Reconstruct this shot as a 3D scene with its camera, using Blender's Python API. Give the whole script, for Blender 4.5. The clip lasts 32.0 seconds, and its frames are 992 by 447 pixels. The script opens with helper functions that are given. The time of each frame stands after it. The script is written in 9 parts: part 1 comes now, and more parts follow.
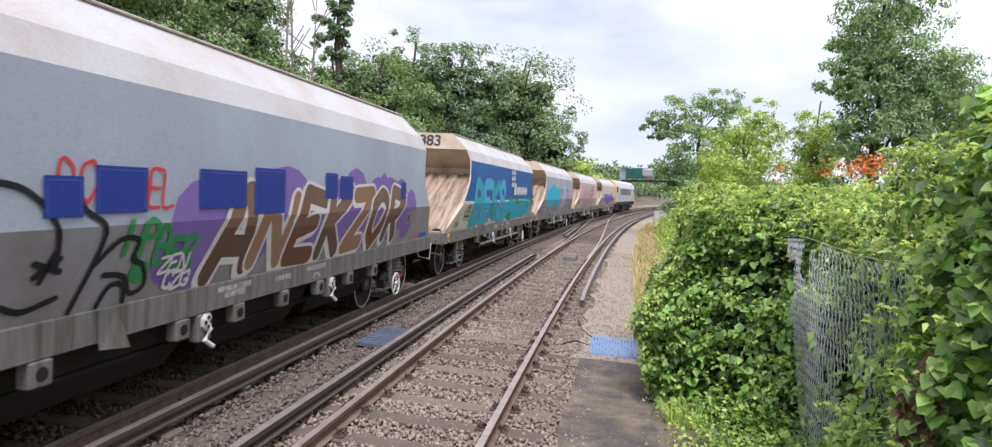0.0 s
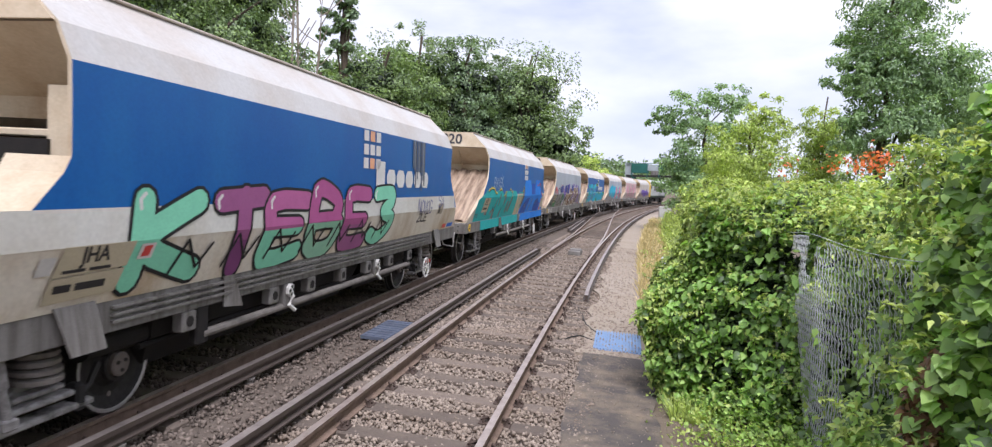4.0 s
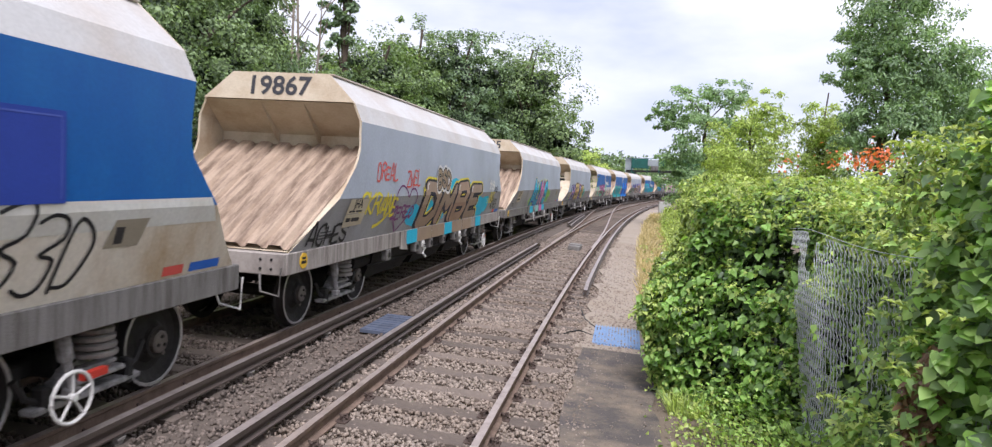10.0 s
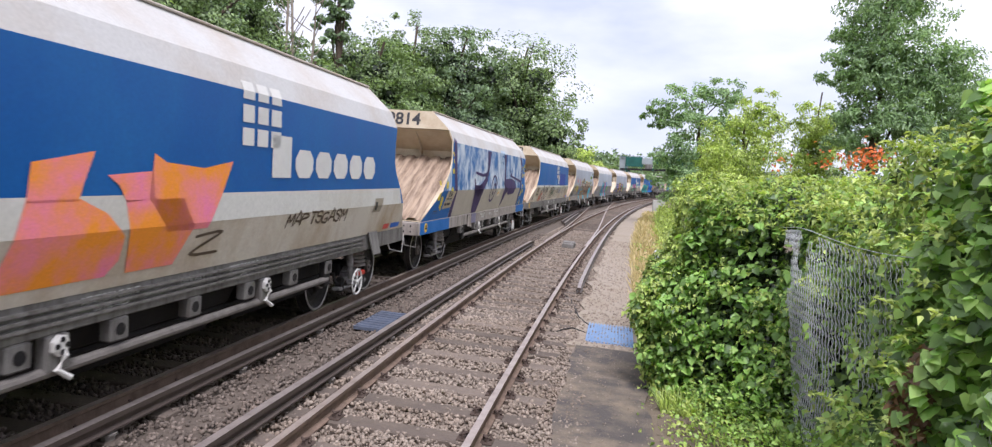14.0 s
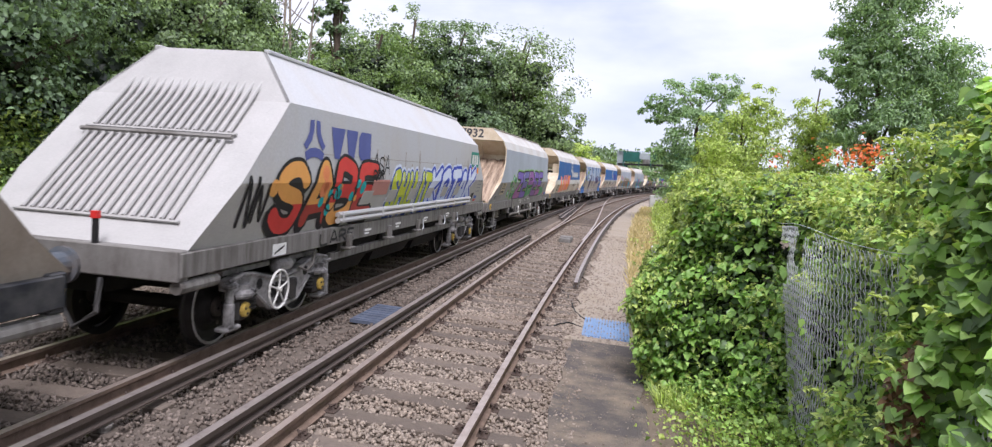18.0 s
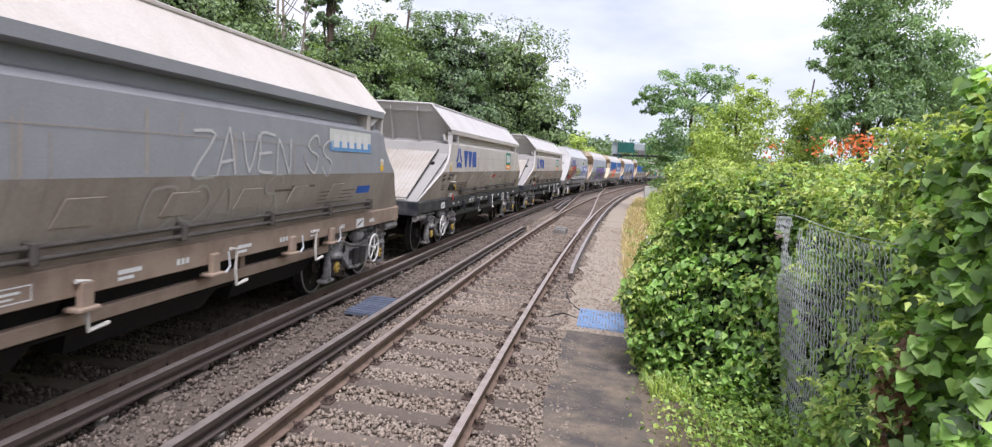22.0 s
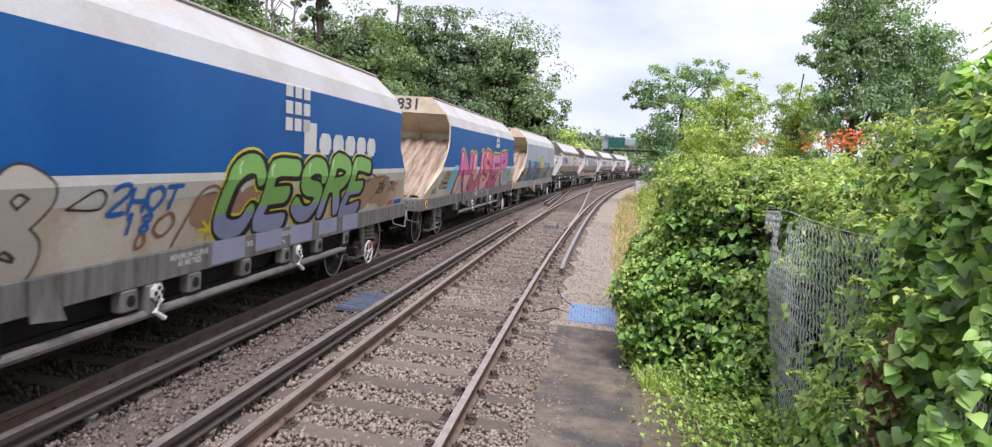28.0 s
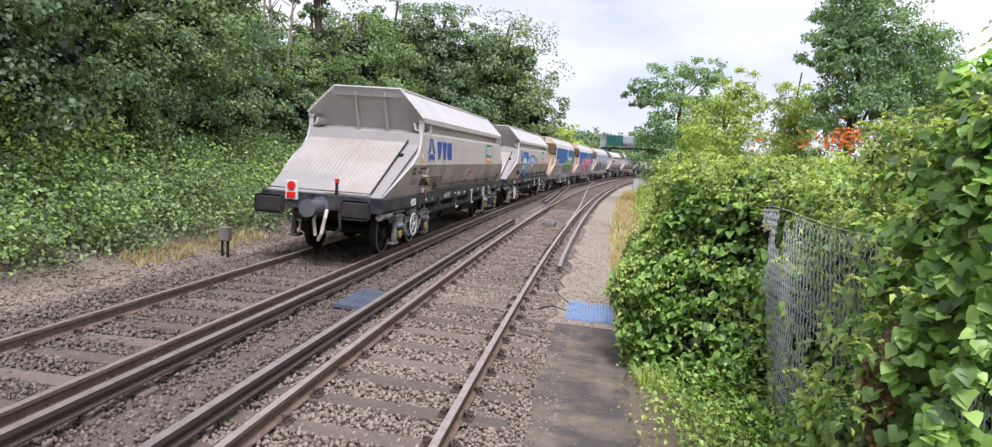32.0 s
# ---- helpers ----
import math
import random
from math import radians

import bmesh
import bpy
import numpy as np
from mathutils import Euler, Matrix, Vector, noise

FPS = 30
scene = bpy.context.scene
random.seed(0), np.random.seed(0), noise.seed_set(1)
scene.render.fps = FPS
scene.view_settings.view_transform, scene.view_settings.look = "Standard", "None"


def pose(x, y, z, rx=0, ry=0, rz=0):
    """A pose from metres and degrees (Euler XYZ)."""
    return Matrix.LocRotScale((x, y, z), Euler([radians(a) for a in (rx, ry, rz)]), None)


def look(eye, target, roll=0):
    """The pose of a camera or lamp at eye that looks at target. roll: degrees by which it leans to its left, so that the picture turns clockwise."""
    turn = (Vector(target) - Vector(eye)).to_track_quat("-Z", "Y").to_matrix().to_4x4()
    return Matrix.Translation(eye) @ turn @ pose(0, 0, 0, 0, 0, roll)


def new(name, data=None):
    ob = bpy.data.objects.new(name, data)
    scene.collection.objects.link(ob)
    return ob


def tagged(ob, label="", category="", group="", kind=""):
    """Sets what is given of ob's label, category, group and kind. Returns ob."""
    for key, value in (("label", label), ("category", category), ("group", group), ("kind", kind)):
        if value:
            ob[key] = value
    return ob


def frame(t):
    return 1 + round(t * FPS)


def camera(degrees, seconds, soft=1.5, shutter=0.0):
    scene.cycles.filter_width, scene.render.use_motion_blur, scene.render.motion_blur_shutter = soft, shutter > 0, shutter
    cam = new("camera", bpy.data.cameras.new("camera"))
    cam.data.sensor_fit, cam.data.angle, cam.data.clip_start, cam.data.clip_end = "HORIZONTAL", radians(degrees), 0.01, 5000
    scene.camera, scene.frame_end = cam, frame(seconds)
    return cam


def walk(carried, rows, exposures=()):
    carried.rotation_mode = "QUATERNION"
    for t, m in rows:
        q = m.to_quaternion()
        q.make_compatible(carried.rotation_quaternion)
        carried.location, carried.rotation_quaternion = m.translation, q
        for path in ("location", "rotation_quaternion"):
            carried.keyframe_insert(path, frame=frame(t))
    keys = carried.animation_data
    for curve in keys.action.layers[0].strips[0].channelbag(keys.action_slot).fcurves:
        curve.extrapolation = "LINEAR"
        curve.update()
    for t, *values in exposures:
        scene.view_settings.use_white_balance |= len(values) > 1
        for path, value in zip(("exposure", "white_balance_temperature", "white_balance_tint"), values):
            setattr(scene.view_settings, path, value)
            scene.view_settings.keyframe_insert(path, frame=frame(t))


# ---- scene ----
R_CURVE = 625.0
CANT = radians(3.0)
CANT2 = radians(1.4)
OFF2 = -3.395
EYE = (1.871, 0.0, 2.277)

# camera turn, in degrees, twice a second
TURNS = [
    (0, 87.358, -1.379, 9.307), (0.5, 87.310, -1.428, 9.373), (1, 87.243, -1.493, 9.455), (1.5, 87.167, -1.541, 9.508), (2, 87.083, -1.554, 9.552),
    (2.5, 86.987, -1.577, 9.604), (3, 86.909, -1.644, 9.647), (3.5, 86.887, -1.701, 9.670), (5.5, 86.802, -1.786, 9.849), (6, 86.799, -1.804, 9.876),
    (6.5, 86.804, -1.818, 9.898), (7, 86.817, -1.833, 9.882), (7.5, 86.798, -1.867, 9.844), (8, 86.729, -1.882, 9.815), (8.5, 86.645, -1.853, 9.794),
    (9, 86.551, -1.859, 9.772), (9.5, 86.458, -1.940, 9.743), (10, 86.412, -2.006, 9.709), (10.5, 86.386, -2.017, 9.667), (11, 86.337, -2.033, 9.617),
    (11.5, 86.279, -2.091, 9.561), (12, 86.231, -2.160, 9.495), (12.5, 86.196, -2.218, 9.418), (13, 86.182, -2.265, 9.340), (13.5, 86.195, -2.303, 9.276),
    (14, 86.210, -2.336, 9.233), (14.5, 86.211, -2.348, 9.216), (16.5, 85.907, -2.566, 9.116), (17, 85.844, -2.606, 9.098), (17.5, 85.787, -2.674, 9.056),
    (18, 85.735, -2.713, 9.024), (18.5, 85.648, -2.712, 9.015), (19, 85.571, -2.694, 8.992), (19.5, 85.507, -2.678, 8.930), (20, 85.420, -2.681, 8.845),
    (20.5, 85.321, -2.679, 8.770), (21, 85.219, -2.655, 8.713), (21.5, 85.115, -2.628, 8.658), (22, 85.026, -2.598, 8.587), (22.5, 84.965, -2.589, 8.508),
    (23, 84.911, -2.602, 8.428), (23.5, 84.859, -2.611, 8.338), (24, 84.840, -2.608, 8.232), (24.5, 84.842, -2.608, 8.144), (25, 84.828, -2.605, 8.073),
    (25.5, 84.805, -2.591, 8.016), (27.5, 84.689, -2.506, 7.856), (28, 84.662, -2.474, 7.829), (28.5, 84.604, -2.452, 7.797), (29, 84.552, -2.443, 7.766),
    (29.5, 84.535, -2.448, 7.736), (30, 84.531, -2.478, 7.720), (30.5, 84.518, -2.521, 7.717), (31, 84.499, -2.562, 7.717), (31.5, 84.483, -2.608, 7.697),
    (32, 84.475, -2.642, 7.665),
]
cam = camera(71.7, 32.0, soft=1.25, shutter=0.1)
walk(cam, [(t, pose(*EYE, rx, ry, rz)) for t, rx, ry, rz in TURNS], exposures=((0.0, 0.46, 6120, 20), (32.0, 0.46, 6120, 20)))

# ---- world and light: bright overcast, thin cloud ----
world = bpy.data.worlds.new("world")
scene.world = world
world.use_nodes = True
wn, wl = world.node_tree.nodes, world.node_tree.links
wn.clear()
w_out = wn.new("ShaderNodeOutputWorld")
w_bg = wn.new("ShaderNodeBackground")
w_sky = wn.new("ShaderNodeTexSky")
w_sky.sky_type = "NISHITA"
w_sky.sun_disc = False
w_sky.sun_elevation = radians(55)
w_sky.sun_rotation = radians(195)
w_sky.dust_density = 2.0
w_bg.inputs["Strength"].default_value = 0.112
w_tc = wn.new("ShaderNodeTexCoord")
w_map = wn.new("ShaderNodeMapping")
w_map.inputs["Scale"].default_value = (1.6, 1.6, 4.5)
w_map.inputs["Location"].default_value = (0.35, 0.1, 0.2)
w_noise = wn.new("ShaderNodeTexNoise")
w_noise.inputs["Scale"].default_value = 1.7
w_noise.inputs["Detail"].default_value = 6
w_noise.inputs["Roughness"].default_value = 0.5
w_ramp = wn.new("ShaderNodeValToRGB")
e = w_ramp.color_ramp.elements
e[0].position, e[0].color = 0.30, (4.6, 5.1, 6.0, 1)
e[1].position, e[1].color = 0.58, (8.6, 8.7, 8.8, 1)
w_sep = wn.new("ShaderNodeSeparateXYZ")
w_hz = wn.new("ShaderNodeMapRange")
w_hz.inputs["From Min"].default_value = 0.02
w_hz.inputs["From Max"].default_value = 0.26
w_hz.inputs["To Min"].default_value = 0.48
w_hz.inputs["To Max"].default_value = 1.0
w_hmix = wn.new("ShaderNodeMix")
w_hmix.data_type = "RGBA"
w_hmix.inputs["A"].default_value = (4.3, 5.0, 6.2, 1)
w_mix = wn.new("ShaderNodeMix")
w_mix.data_type = "RGBA"
w_mix.inputs["Factor"].default_value = 0.92
wl.new(w_tc.outputs["Generated"], w_map.inputs["Vector"])
wl.new(w_map.outputs["Vector"], w_noise.inputs["Vector"])
wl.new(w_noise.outputs["Fac"], w_ramp.inputs["Fac"])
wl.new(w_tc.outputs["Generated"], w_sep.inputs["Vector"])
wl.new(w_sep.outputs["Z"], w_hz.inputs["Value"])
wl.new(w_hz.outputs["Result"], w_hmix.inputs["Factor"])
wl.new(w_ramp.outputs["Color"], w_hmix.inputs["B"])
wl.new(w_sky.outputs["Color"], w_mix.inputs["A"])
wl.new(w_hmix.outputs["Result"], w_mix.inputs["B"])
wl.new(w_mix.outputs["Result"], w_bg.inputs["Color"])
wl.new(w_bg.outputs["Background"], w_out.inputs["Surface"])

sun_data = bpy.data.lights.new("sun", "SUN")
sun_data.energy = 3.1
sun_data.angle = radians(24)
sun_data.color = (1.0, 0.985, 0.965)
sun = new("sun", sun_data)
sun.matrix_world = look((11, -39, 66), (0, 0, 0))
scene.view_settings.exposure = 0.36


# ---- the curve of the line: s along the near track, off to its right, z above its canted plane ----
def line(s):
    if s <= 0:
        return 0.0, s, 0.0
    a = s / R_CURVE
    return R_CURVE * (1 - math.cos(a)), R_CURVE * math.sin(a), a


def at(s, off, z=0.0):
    x, y, a = line(s)
    h = off * math.cos(CANT) + z * math.sin(CANT)
    return Vector((x + h * math.cos(a), y - h * math.sin(a), z * math.cos(CANT) - off * math.sin(CANT)))


def at2(s, l, h=0.0):
    """The same by the far track: l to the right of its centre, h above its rails."""
    b = at(s, OFF2, -0.065)
    a = line(s)[2]
    u = l * math.cos(CANT2) + h * math.sin(CANT2)
    return b + Vector((u * math.cos(a), -u * math.sin(a), h * math.cos(CANT2) - l * math.sin(CANT2)))


def turn_at(s, cant):
    return Matrix.Rotation(-line(s)[2], 4, "Z") @ Matrix.Rotation(cant, 4, "Y")


def smooth(a, b, x):
    t = min(1.0, max(0.0, (x - a) / (b - a)))
    return t * t * (3 - 2 * t)


def ground_z(s, off):
    """Height of the ground: ballast bed on the canted plane, a bank on the far side, level land beyond."""
    o = max(-6.0, min(3.2, off))
    z = -o * math.sin(CANT) - 0.21
    if off < -1.7:
        z -= 0.052 * smooth(-1.7, -2.6, off)
    if off > 1.2:
        z += 0.06 * smooth(1.2, 1.45, off)
    if off < -5.2:
        z += 0.10 * smooth(-5.2, -5.6, off) + 1.75 * smooth(-5.4, -9.8, off) + 0.9 * smooth(-9.5, -18.0, off)
    return z


# ---- mesh helpers ----
class Shape:
    """Vertices and faces gathered with a material number for each face."""

    def __init__(self):
        self.v, self.f, self.m = [], [], []

    def add(self, verts, faces, mat=0):
        n = len(self.v)
        self.v += [tuple(p) for p in verts]
        self.f += [tuple(i + n for i in q) for q in faces]
        self.m += [mat] * len(faces)
        return self

    def box(self, x0, x1, y0, y1, z0, z1, mat=0, bevel=0.0):
        if bevel <= 0:
            v = [(x, y, z) for z in (z0, z1) for y in (y0, y1) for x in (x0, x1)]
            return self.add(v, [(0, 2, 3, 1), (4, 5, 7, 6), (0, 1, 5, 4), (2, 6, 7, 3), (0, 4, 6, 2), (1, 3, 7, 5)], mat)
        b = bevel
        ring = [(x0 + b, y0), (x1 - b, y0), (x1, y0 + b), (x1, y1 - b), (x1 - b, y1), (x0 + b, y1), (x0, y1 - b), (x0, y0 + b)]
        cx, cy = (x0 + x1) / 2, (y0 + y1) / 2
        inner = [(x + (b if x < cx else -b), y + (b if y < cy else -b)) for x, y in ring]
        v = [(x, y, z0) for x, y in inner] + [(x, y, z0 + b) for x, y in ring] + [(x, y, z1 - b) for x, y in ring] + [(x, y, z1) for x, y in inner]
        f = [tuple(range(7, -1, -1)), tuple(range(24, 32))]
        for k in range(3):
            f += [(8 * k + i, 8 * k + (i + 1) % 8, 8 * k + 8 + (i + 1) % 8, 8 * k + 8 + i) for i in range(8)]
        return self.add(v, f, mat)

    def lathe(self, profile, origin, axis="x", n=20, mat=0, close=True):
        """A turned form: profile of (along, radius) about an axis through origin."""
        o = Vector(origin)
        v = []
        for a, r in profile:
            for i in range(n):
                c, s_ = r * math.cos(2 * math.pi * i / n), r * math.sin(2 * math.pi * i / n)
                v.append(o + Vector({"x": (a, c, s_), "y": (s_, a, c), "z": (c, s_, a)}[axis]))
        k = len(profile)
        f = [(j * n + i, j * n + (i + 1) % n, (j + 1) * n + (i + 1) % n, (j + 1) * n + i) for j in range(k - 1) for i in range(n)]
        if close:
            f += [tuple(range(n - 1, -1, -1)), tuple(range((k - 1) * n, k * n))]
        return self.add(v, f, mat)

    def tube(self, points, r, n=8, mat=0):
        pts = [Vector(p) for p in points]
        v = []
        for i, p in enumerate(pts):
            d = (pts[min(i + 1, len(pts) - 1)] - pts[max(i - 1, 0)]).normalized()
            a = d.cross(Vector((0, 0, 1)))
            a = d.cross(Vector((1, 0, 0))) if a.length < 0.1 else a
            a.normalize()
            b = d.cross(a)
            v += [p + (a * math.cos(2 * math.pi * k / n) + b * math.sin(2 * math.pi * k / n)) * r for k in range(n)]
        f = [(j * n + i, j * n + (i + 1) % n, (j + 1) * n + (i + 1) % n, (j + 1) * n + i) for j in range(len(pts) - 1) for i in range(n)]
        f += [tuple(range(n)), tuple(range((len(pts) - 1) * n + n - 1, (len(pts) - 1) * n - 1, -1))]
        return self.add(v, f, mat)

    def plate(self, poly, thick, mat=0):
        """A flat polygon in space, given thickness along its normal."""
        p = [Vector(q) for q in poly]
        nrm = (p[1] - p[0]).cross(p[2] - p[0]).normalized() * thick
        k = len(p)
        v = p + [q + nrm for q in p]
        f = [tuple(range(k - 1, -1, -1)), tuple(range(k, 2 * k))] + [(i, (i + 1) % k, k + (i + 1) % k, k + i) for i in range(k)]
        return self.add(v, f, mat)

    def mesh(self, name, mats, smooth_faces=False):
        me = bpy.data.meshes.new(name)
        me.from_pydata(self.v, [], self.f)
        for m in mats:
            me.materials.append(m)
        me.polygons.foreach_set("material_index", self.m)
        if smooth_faces:
            me.polygons.foreach_set("use_smooth", [True] * len(self.f))
        me.update()
        return me


def part(name, shape, mats, parent, label="", smooth_faces=False, m=None):
    """Links one mesh under a thing or a part."""
    mats = mats if isinstance(mats, (list, tuple)) else [mats]
    me = shape.mesh(name, mats, smooth_faces) if isinstance(shape, Shape) else shape
    ob = new(name, me)
    ob.parent = parent
    if m is not None:
        ob.matrix_basis = m
    return tagged(ob, label) if label else ob


def soup(name, verts, faces, mats):
    """A big mesh from arrays: all faces of one vertex count."""
    me = bpy.data.meshes.new(name)
    n, k = len(faces), faces.shape[1]
    me.vertices.add(len(verts))
    me.vertices.foreach_set("co", np.asarray(verts, dtype=np.float32).ravel())
    me.loops.add(n * k)
    me.loops.foreach_set("vertex_index", faces.astype(np.int32).ravel())
    me.polygons.add(n)
    me.polygons.foreach_set("loop_start", np.arange(0, n * k, k, dtype=np.int32))
    for m in mats:
        me.materials.append(m)
    me.update(calc_edges=True)
    return me


# ---- materials ----
def material(name, color, rough=0.6, metal=0.0, dirt=None, dirt_amount=0.4, scale=3.0, bump=0.1, grain=60.0, island=0.0, streak=1.0, random_ob=0.0, axes=None):
    """Paint, metal, stone or wood: a base colour, large stains and streaks of dirt, fine grain and relief."""
    mat = bpy.data.materials.new(name)
    mat.use_nodes = True
    n, l = mat.node_tree.nodes, mat.node_tree.links
    bsdf = n["Principled BSDF"]
    tc = n.new("ShaderNodeTexCoord")
    mp = n.new("ShaderNodeMapping")
    mp.inputs["Scale"].default_value = axes or (1, 1, streak)
    l.new(tc.outputs["Object"], mp.inputs["Vector"])
    big = n.new("ShaderNodeTexNoise")
    big.inputs["Scale"].default_value = scale
    big.inputs["Detail"].default_value = 8
    big.inputs["Roughness"].default_value = 0.65
    bsdf.inputs["Specular IOR Level"].default_value = 0.3
    l.new(mp.outputs["Vector"], big.inputs["Vector"])
    fine = n.new("ShaderNodeTexNoise")
    fine.inputs["Scale"].default_value = grain
    fine.inputs["Detail"].default_value = 4
    l.new(tc.outputs["Object"], fine.inputs["Vector"])
    ramp = n.new("ShaderNodeMapRange")
    ramp.inputs["From Min"].default_value = 0.42
    ramp.inputs["From Max"].default_value = 0.72
    ramp.inputs["To Max"].default_value = dirt_amount
    l.new(big.outputs["Fac"], ramp.inputs["Value"])
    mix = n.new("ShaderNodeMix")
    mix.data_type = "RGBA"
    mix.inputs["A"].default_value = (*color, 1)
    mix.inputs["B"].default_value = (*(dirt or tuple(c * 0.5 for c in color)), 1)
    l.new(ramp.outputs["Result"], mix.inputs["Factor"])
    hsv = n.new("ShaderNodeHueSaturation")
    vr = n.new("ShaderNodeMapRange")
    vr.inputs["To Min"].default_value = 0.82
    vr.inputs["To Max"].default_value = 1.18
    l.new(fine.outputs["Fac"], vr.inputs["Value"])
    last = vr.outputs["Result"]
    if island or random_ob:
        if island:
            g = n.new("ShaderNodeNewGeometry")
            src = g.outputs["Random Per Island"]
        else:
            g = n.new("ShaderNodeObjectInfo")
            src = g.outputs["Random"]
        ir = n.new("ShaderNodeMapRange")
        ir.inputs["To Min"].default_value = 1 - (island or random_ob)
        ir.inputs["To Max"].default_value = 1 + (island or random_ob)
        l.new(src, ir.inputs["Value"])
        mul = n.new("ShaderNodeMath")
        mul.operation = "MULTIPLY"
        l.new(last, mul.inputs[0])
        l.new(ir.outputs["Result"], mul.inputs[1])
        last = mul.outputs["Value"]
    l.new(last, hsv.inputs["Value"])
    l.new(mix.outputs["Result"], hsv.inputs["Color"])
    l.new(hsv.outputs["Color"], bsdf.inputs["Base Color"])
    rr = n.new("ShaderNodeMapRange")
    rr.inputs["To Min"].default_value = max(0.02, rough - 0.12)
    rr.inputs["To Max"].default_value = min(1.0, rough + 0.15)
    l.new(big.outputs["Fac"], rr.inputs["Value"])
    l.new(rr.outputs["Result"], bsdf.inputs["Roughness"])
    bsdf.inputs["Metallic"].default_value = metal
    if bump:
        bp = n.new("ShaderNodeBump")
        bp.inputs["Strength"].default_value = bump
        bp.inputs["Distance"].default_value = 0.02
        l.new(fine.outputs["Fac"], bp.inputs["Height"])
        l.new(bp.outputs["Normal"], bsdf.inputs["Normal"])
    return mat


def leaf_material(name, dark, light, yellow=0.0):
    mat = bpy.data.materials.new(name)
    mat.use_nodes = True
    n, l = mat.node_tree.nodes, mat.node_tree.links
    bsdf, out = n["Principled BSDF"], n["Material Output"]
    g = n.new("ShaderNodeNewGeometry")
    tc = n.new("ShaderNodeTexCoord")
    big = n.new("ShaderNodeTexNoise")
    big.inputs["Scale"].default_value = 0.55
    big.inputs["Detail"].default_value = 3
    l.new(tc.outputs["Object"], big.inputs["Vector"])
    add = n.new("ShaderNodeMath")
    add.operation = "ADD"
    l.new(g.outputs["Random Per Island"], add.inputs[0])
    l.new(big.outputs["Fac"], add.inputs[1])
    ramp = n.new("ShaderNodeValToRGB")
    el = ramp.color_ramp.elements
    el[0].position, el[0].color = 0.25, (*dark, 1)
    el[1].position, el[1].color = 0.85, (*light, 1)
    if yellow:
        y = el.new(0.97)
        y.color = (light[0] * 2.0 * yellow + 0.05, light[1] * 1.45, light[2] * 0.9, 1)
    half = n.new("ShaderNodeMath")
    half.operation = "MULTIPLY"
    half.inputs[1].default_value = 0.62
    l.new(add.outputs["Value"], half.inputs[0])
    l.new(half.outputs["Value"], ramp.inputs["Fac"])
    l.new(ramp.outputs["Color"], bsdf.inputs["Base Color"])
    bsdf.inputs["Roughness"].default_value = 0.42
    bsdf.inputs["Specular IOR Level"].default_value = 0.45
    tr = n.new("ShaderNodeBsdfTranslucent")
    mul = n.new("ShaderNodeMix")
    mul.data_type = "RGBA"
    mul.blend_type = "MULTIPLY"
    mul.inputs["Factor"].default_value = 1.0
    mul.inputs["B"].default_value = (1.5, 1.6, 0.7, 1)
    l.new(ramp.outputs["Color"], mul.inputs["A"])
    l.new(mul.outputs["Result"], tr.inputs["Color"])
    mx = n.new("ShaderNodeMixShader")
    mx.inputs["Fac"].default_value = 0.36
    l.new(bsdf.outputs["BSDF"], mx.inputs[1])
    l.new(tr.outputs["BSDF"], mx.inputs[2])
    l.new(mx.outputs["Shader"], out.inputs["Surface"])
    return mat


def rgb(r, g, b):
    """A paint colour from its sRGB values, 0 to 255."""
    return tuple(((c / 255) / 12.92 if c / 255 < 0.04045 else ((c / 255 + 0.055) / 1.055) ** 2.4) for c in (r, g, b))


paints = {}


def paint(r, g, b, rough=0.55):
    if (r, g, b) not in paints:
        c = rgb(r, g, b)
        paints[(r, g, b)] = material("paint", c, rough, 0, tuple(k * 0.72 for k in c), 0.4, 2.5, 0.02)
    return paints[(r, g, b)]


M_BALLAST = material("ballast", (0.25, 0.205, 0.165), 0.9, 0, (0.15, 0.115, 0.088), 0.6, 1.2, 0.9, 22.0)
M_STONE = material("stone", (0.285, 0.235, 0.19), 0.9, 0, (0.17, 0.125, 0.09), 0.7, 0.7, 0.3, 40.0, island=0.30)
M_STONE_DARK = material("sooty_stone", (0.165, 0.135, 0.112), 0.9, 0, (0.12, 0.088, 0.068), 0.6, 0.9, 0.3, 40.0, island=0.45)
M_SOOT = material("sooty_bed", (0.13, 0.105, 0.085), 0.9, 0, (0.075, 0.06, 0.048), 0.6, 1.2, 0.9, 22.0)
M_RAIL_TOP = material("rail_head", (0.52, 0.435, 0.38), 0.36, 0.6, (0.2, 0.13, 0.09), 0.5, 5.0, 0.05)
M_GRAVEL = material("pale_gravel", (0.30, 0.255, 0.205), 0.95, 0, (0.25, 0.20, 0.14), 0.6, 0.8, 0.6, 40.0)
M_RAIL = material("rail_rust", (0.20, 0.14, 0.105), 0.85, 0.1, (0.05, 0.038, 0.03), 0.6, 6.0, 0.25)
M_CONDUCTOR = material("conductor_rail", (0.10, 0.078, 0.066), 0.5, 0.35, (0.09, 0.07, 0.06), 0.5, 5.0, 0.15)
M_CONDUCTOR_TOP = material("conductor_head", (0.40, 0.345, 0.315), 0.42, 0.55, (0.08, 0.06, 0.06), 0.5, 5.0, 0.1)
M_SLEEPER = material("sleeper_wood", (0.125, 0.10, 0.082), 0.85, 0, (0.20, 0.16, 0.125), 0.7, 3.0, 0.6, 30.0, random_ob=0.25)
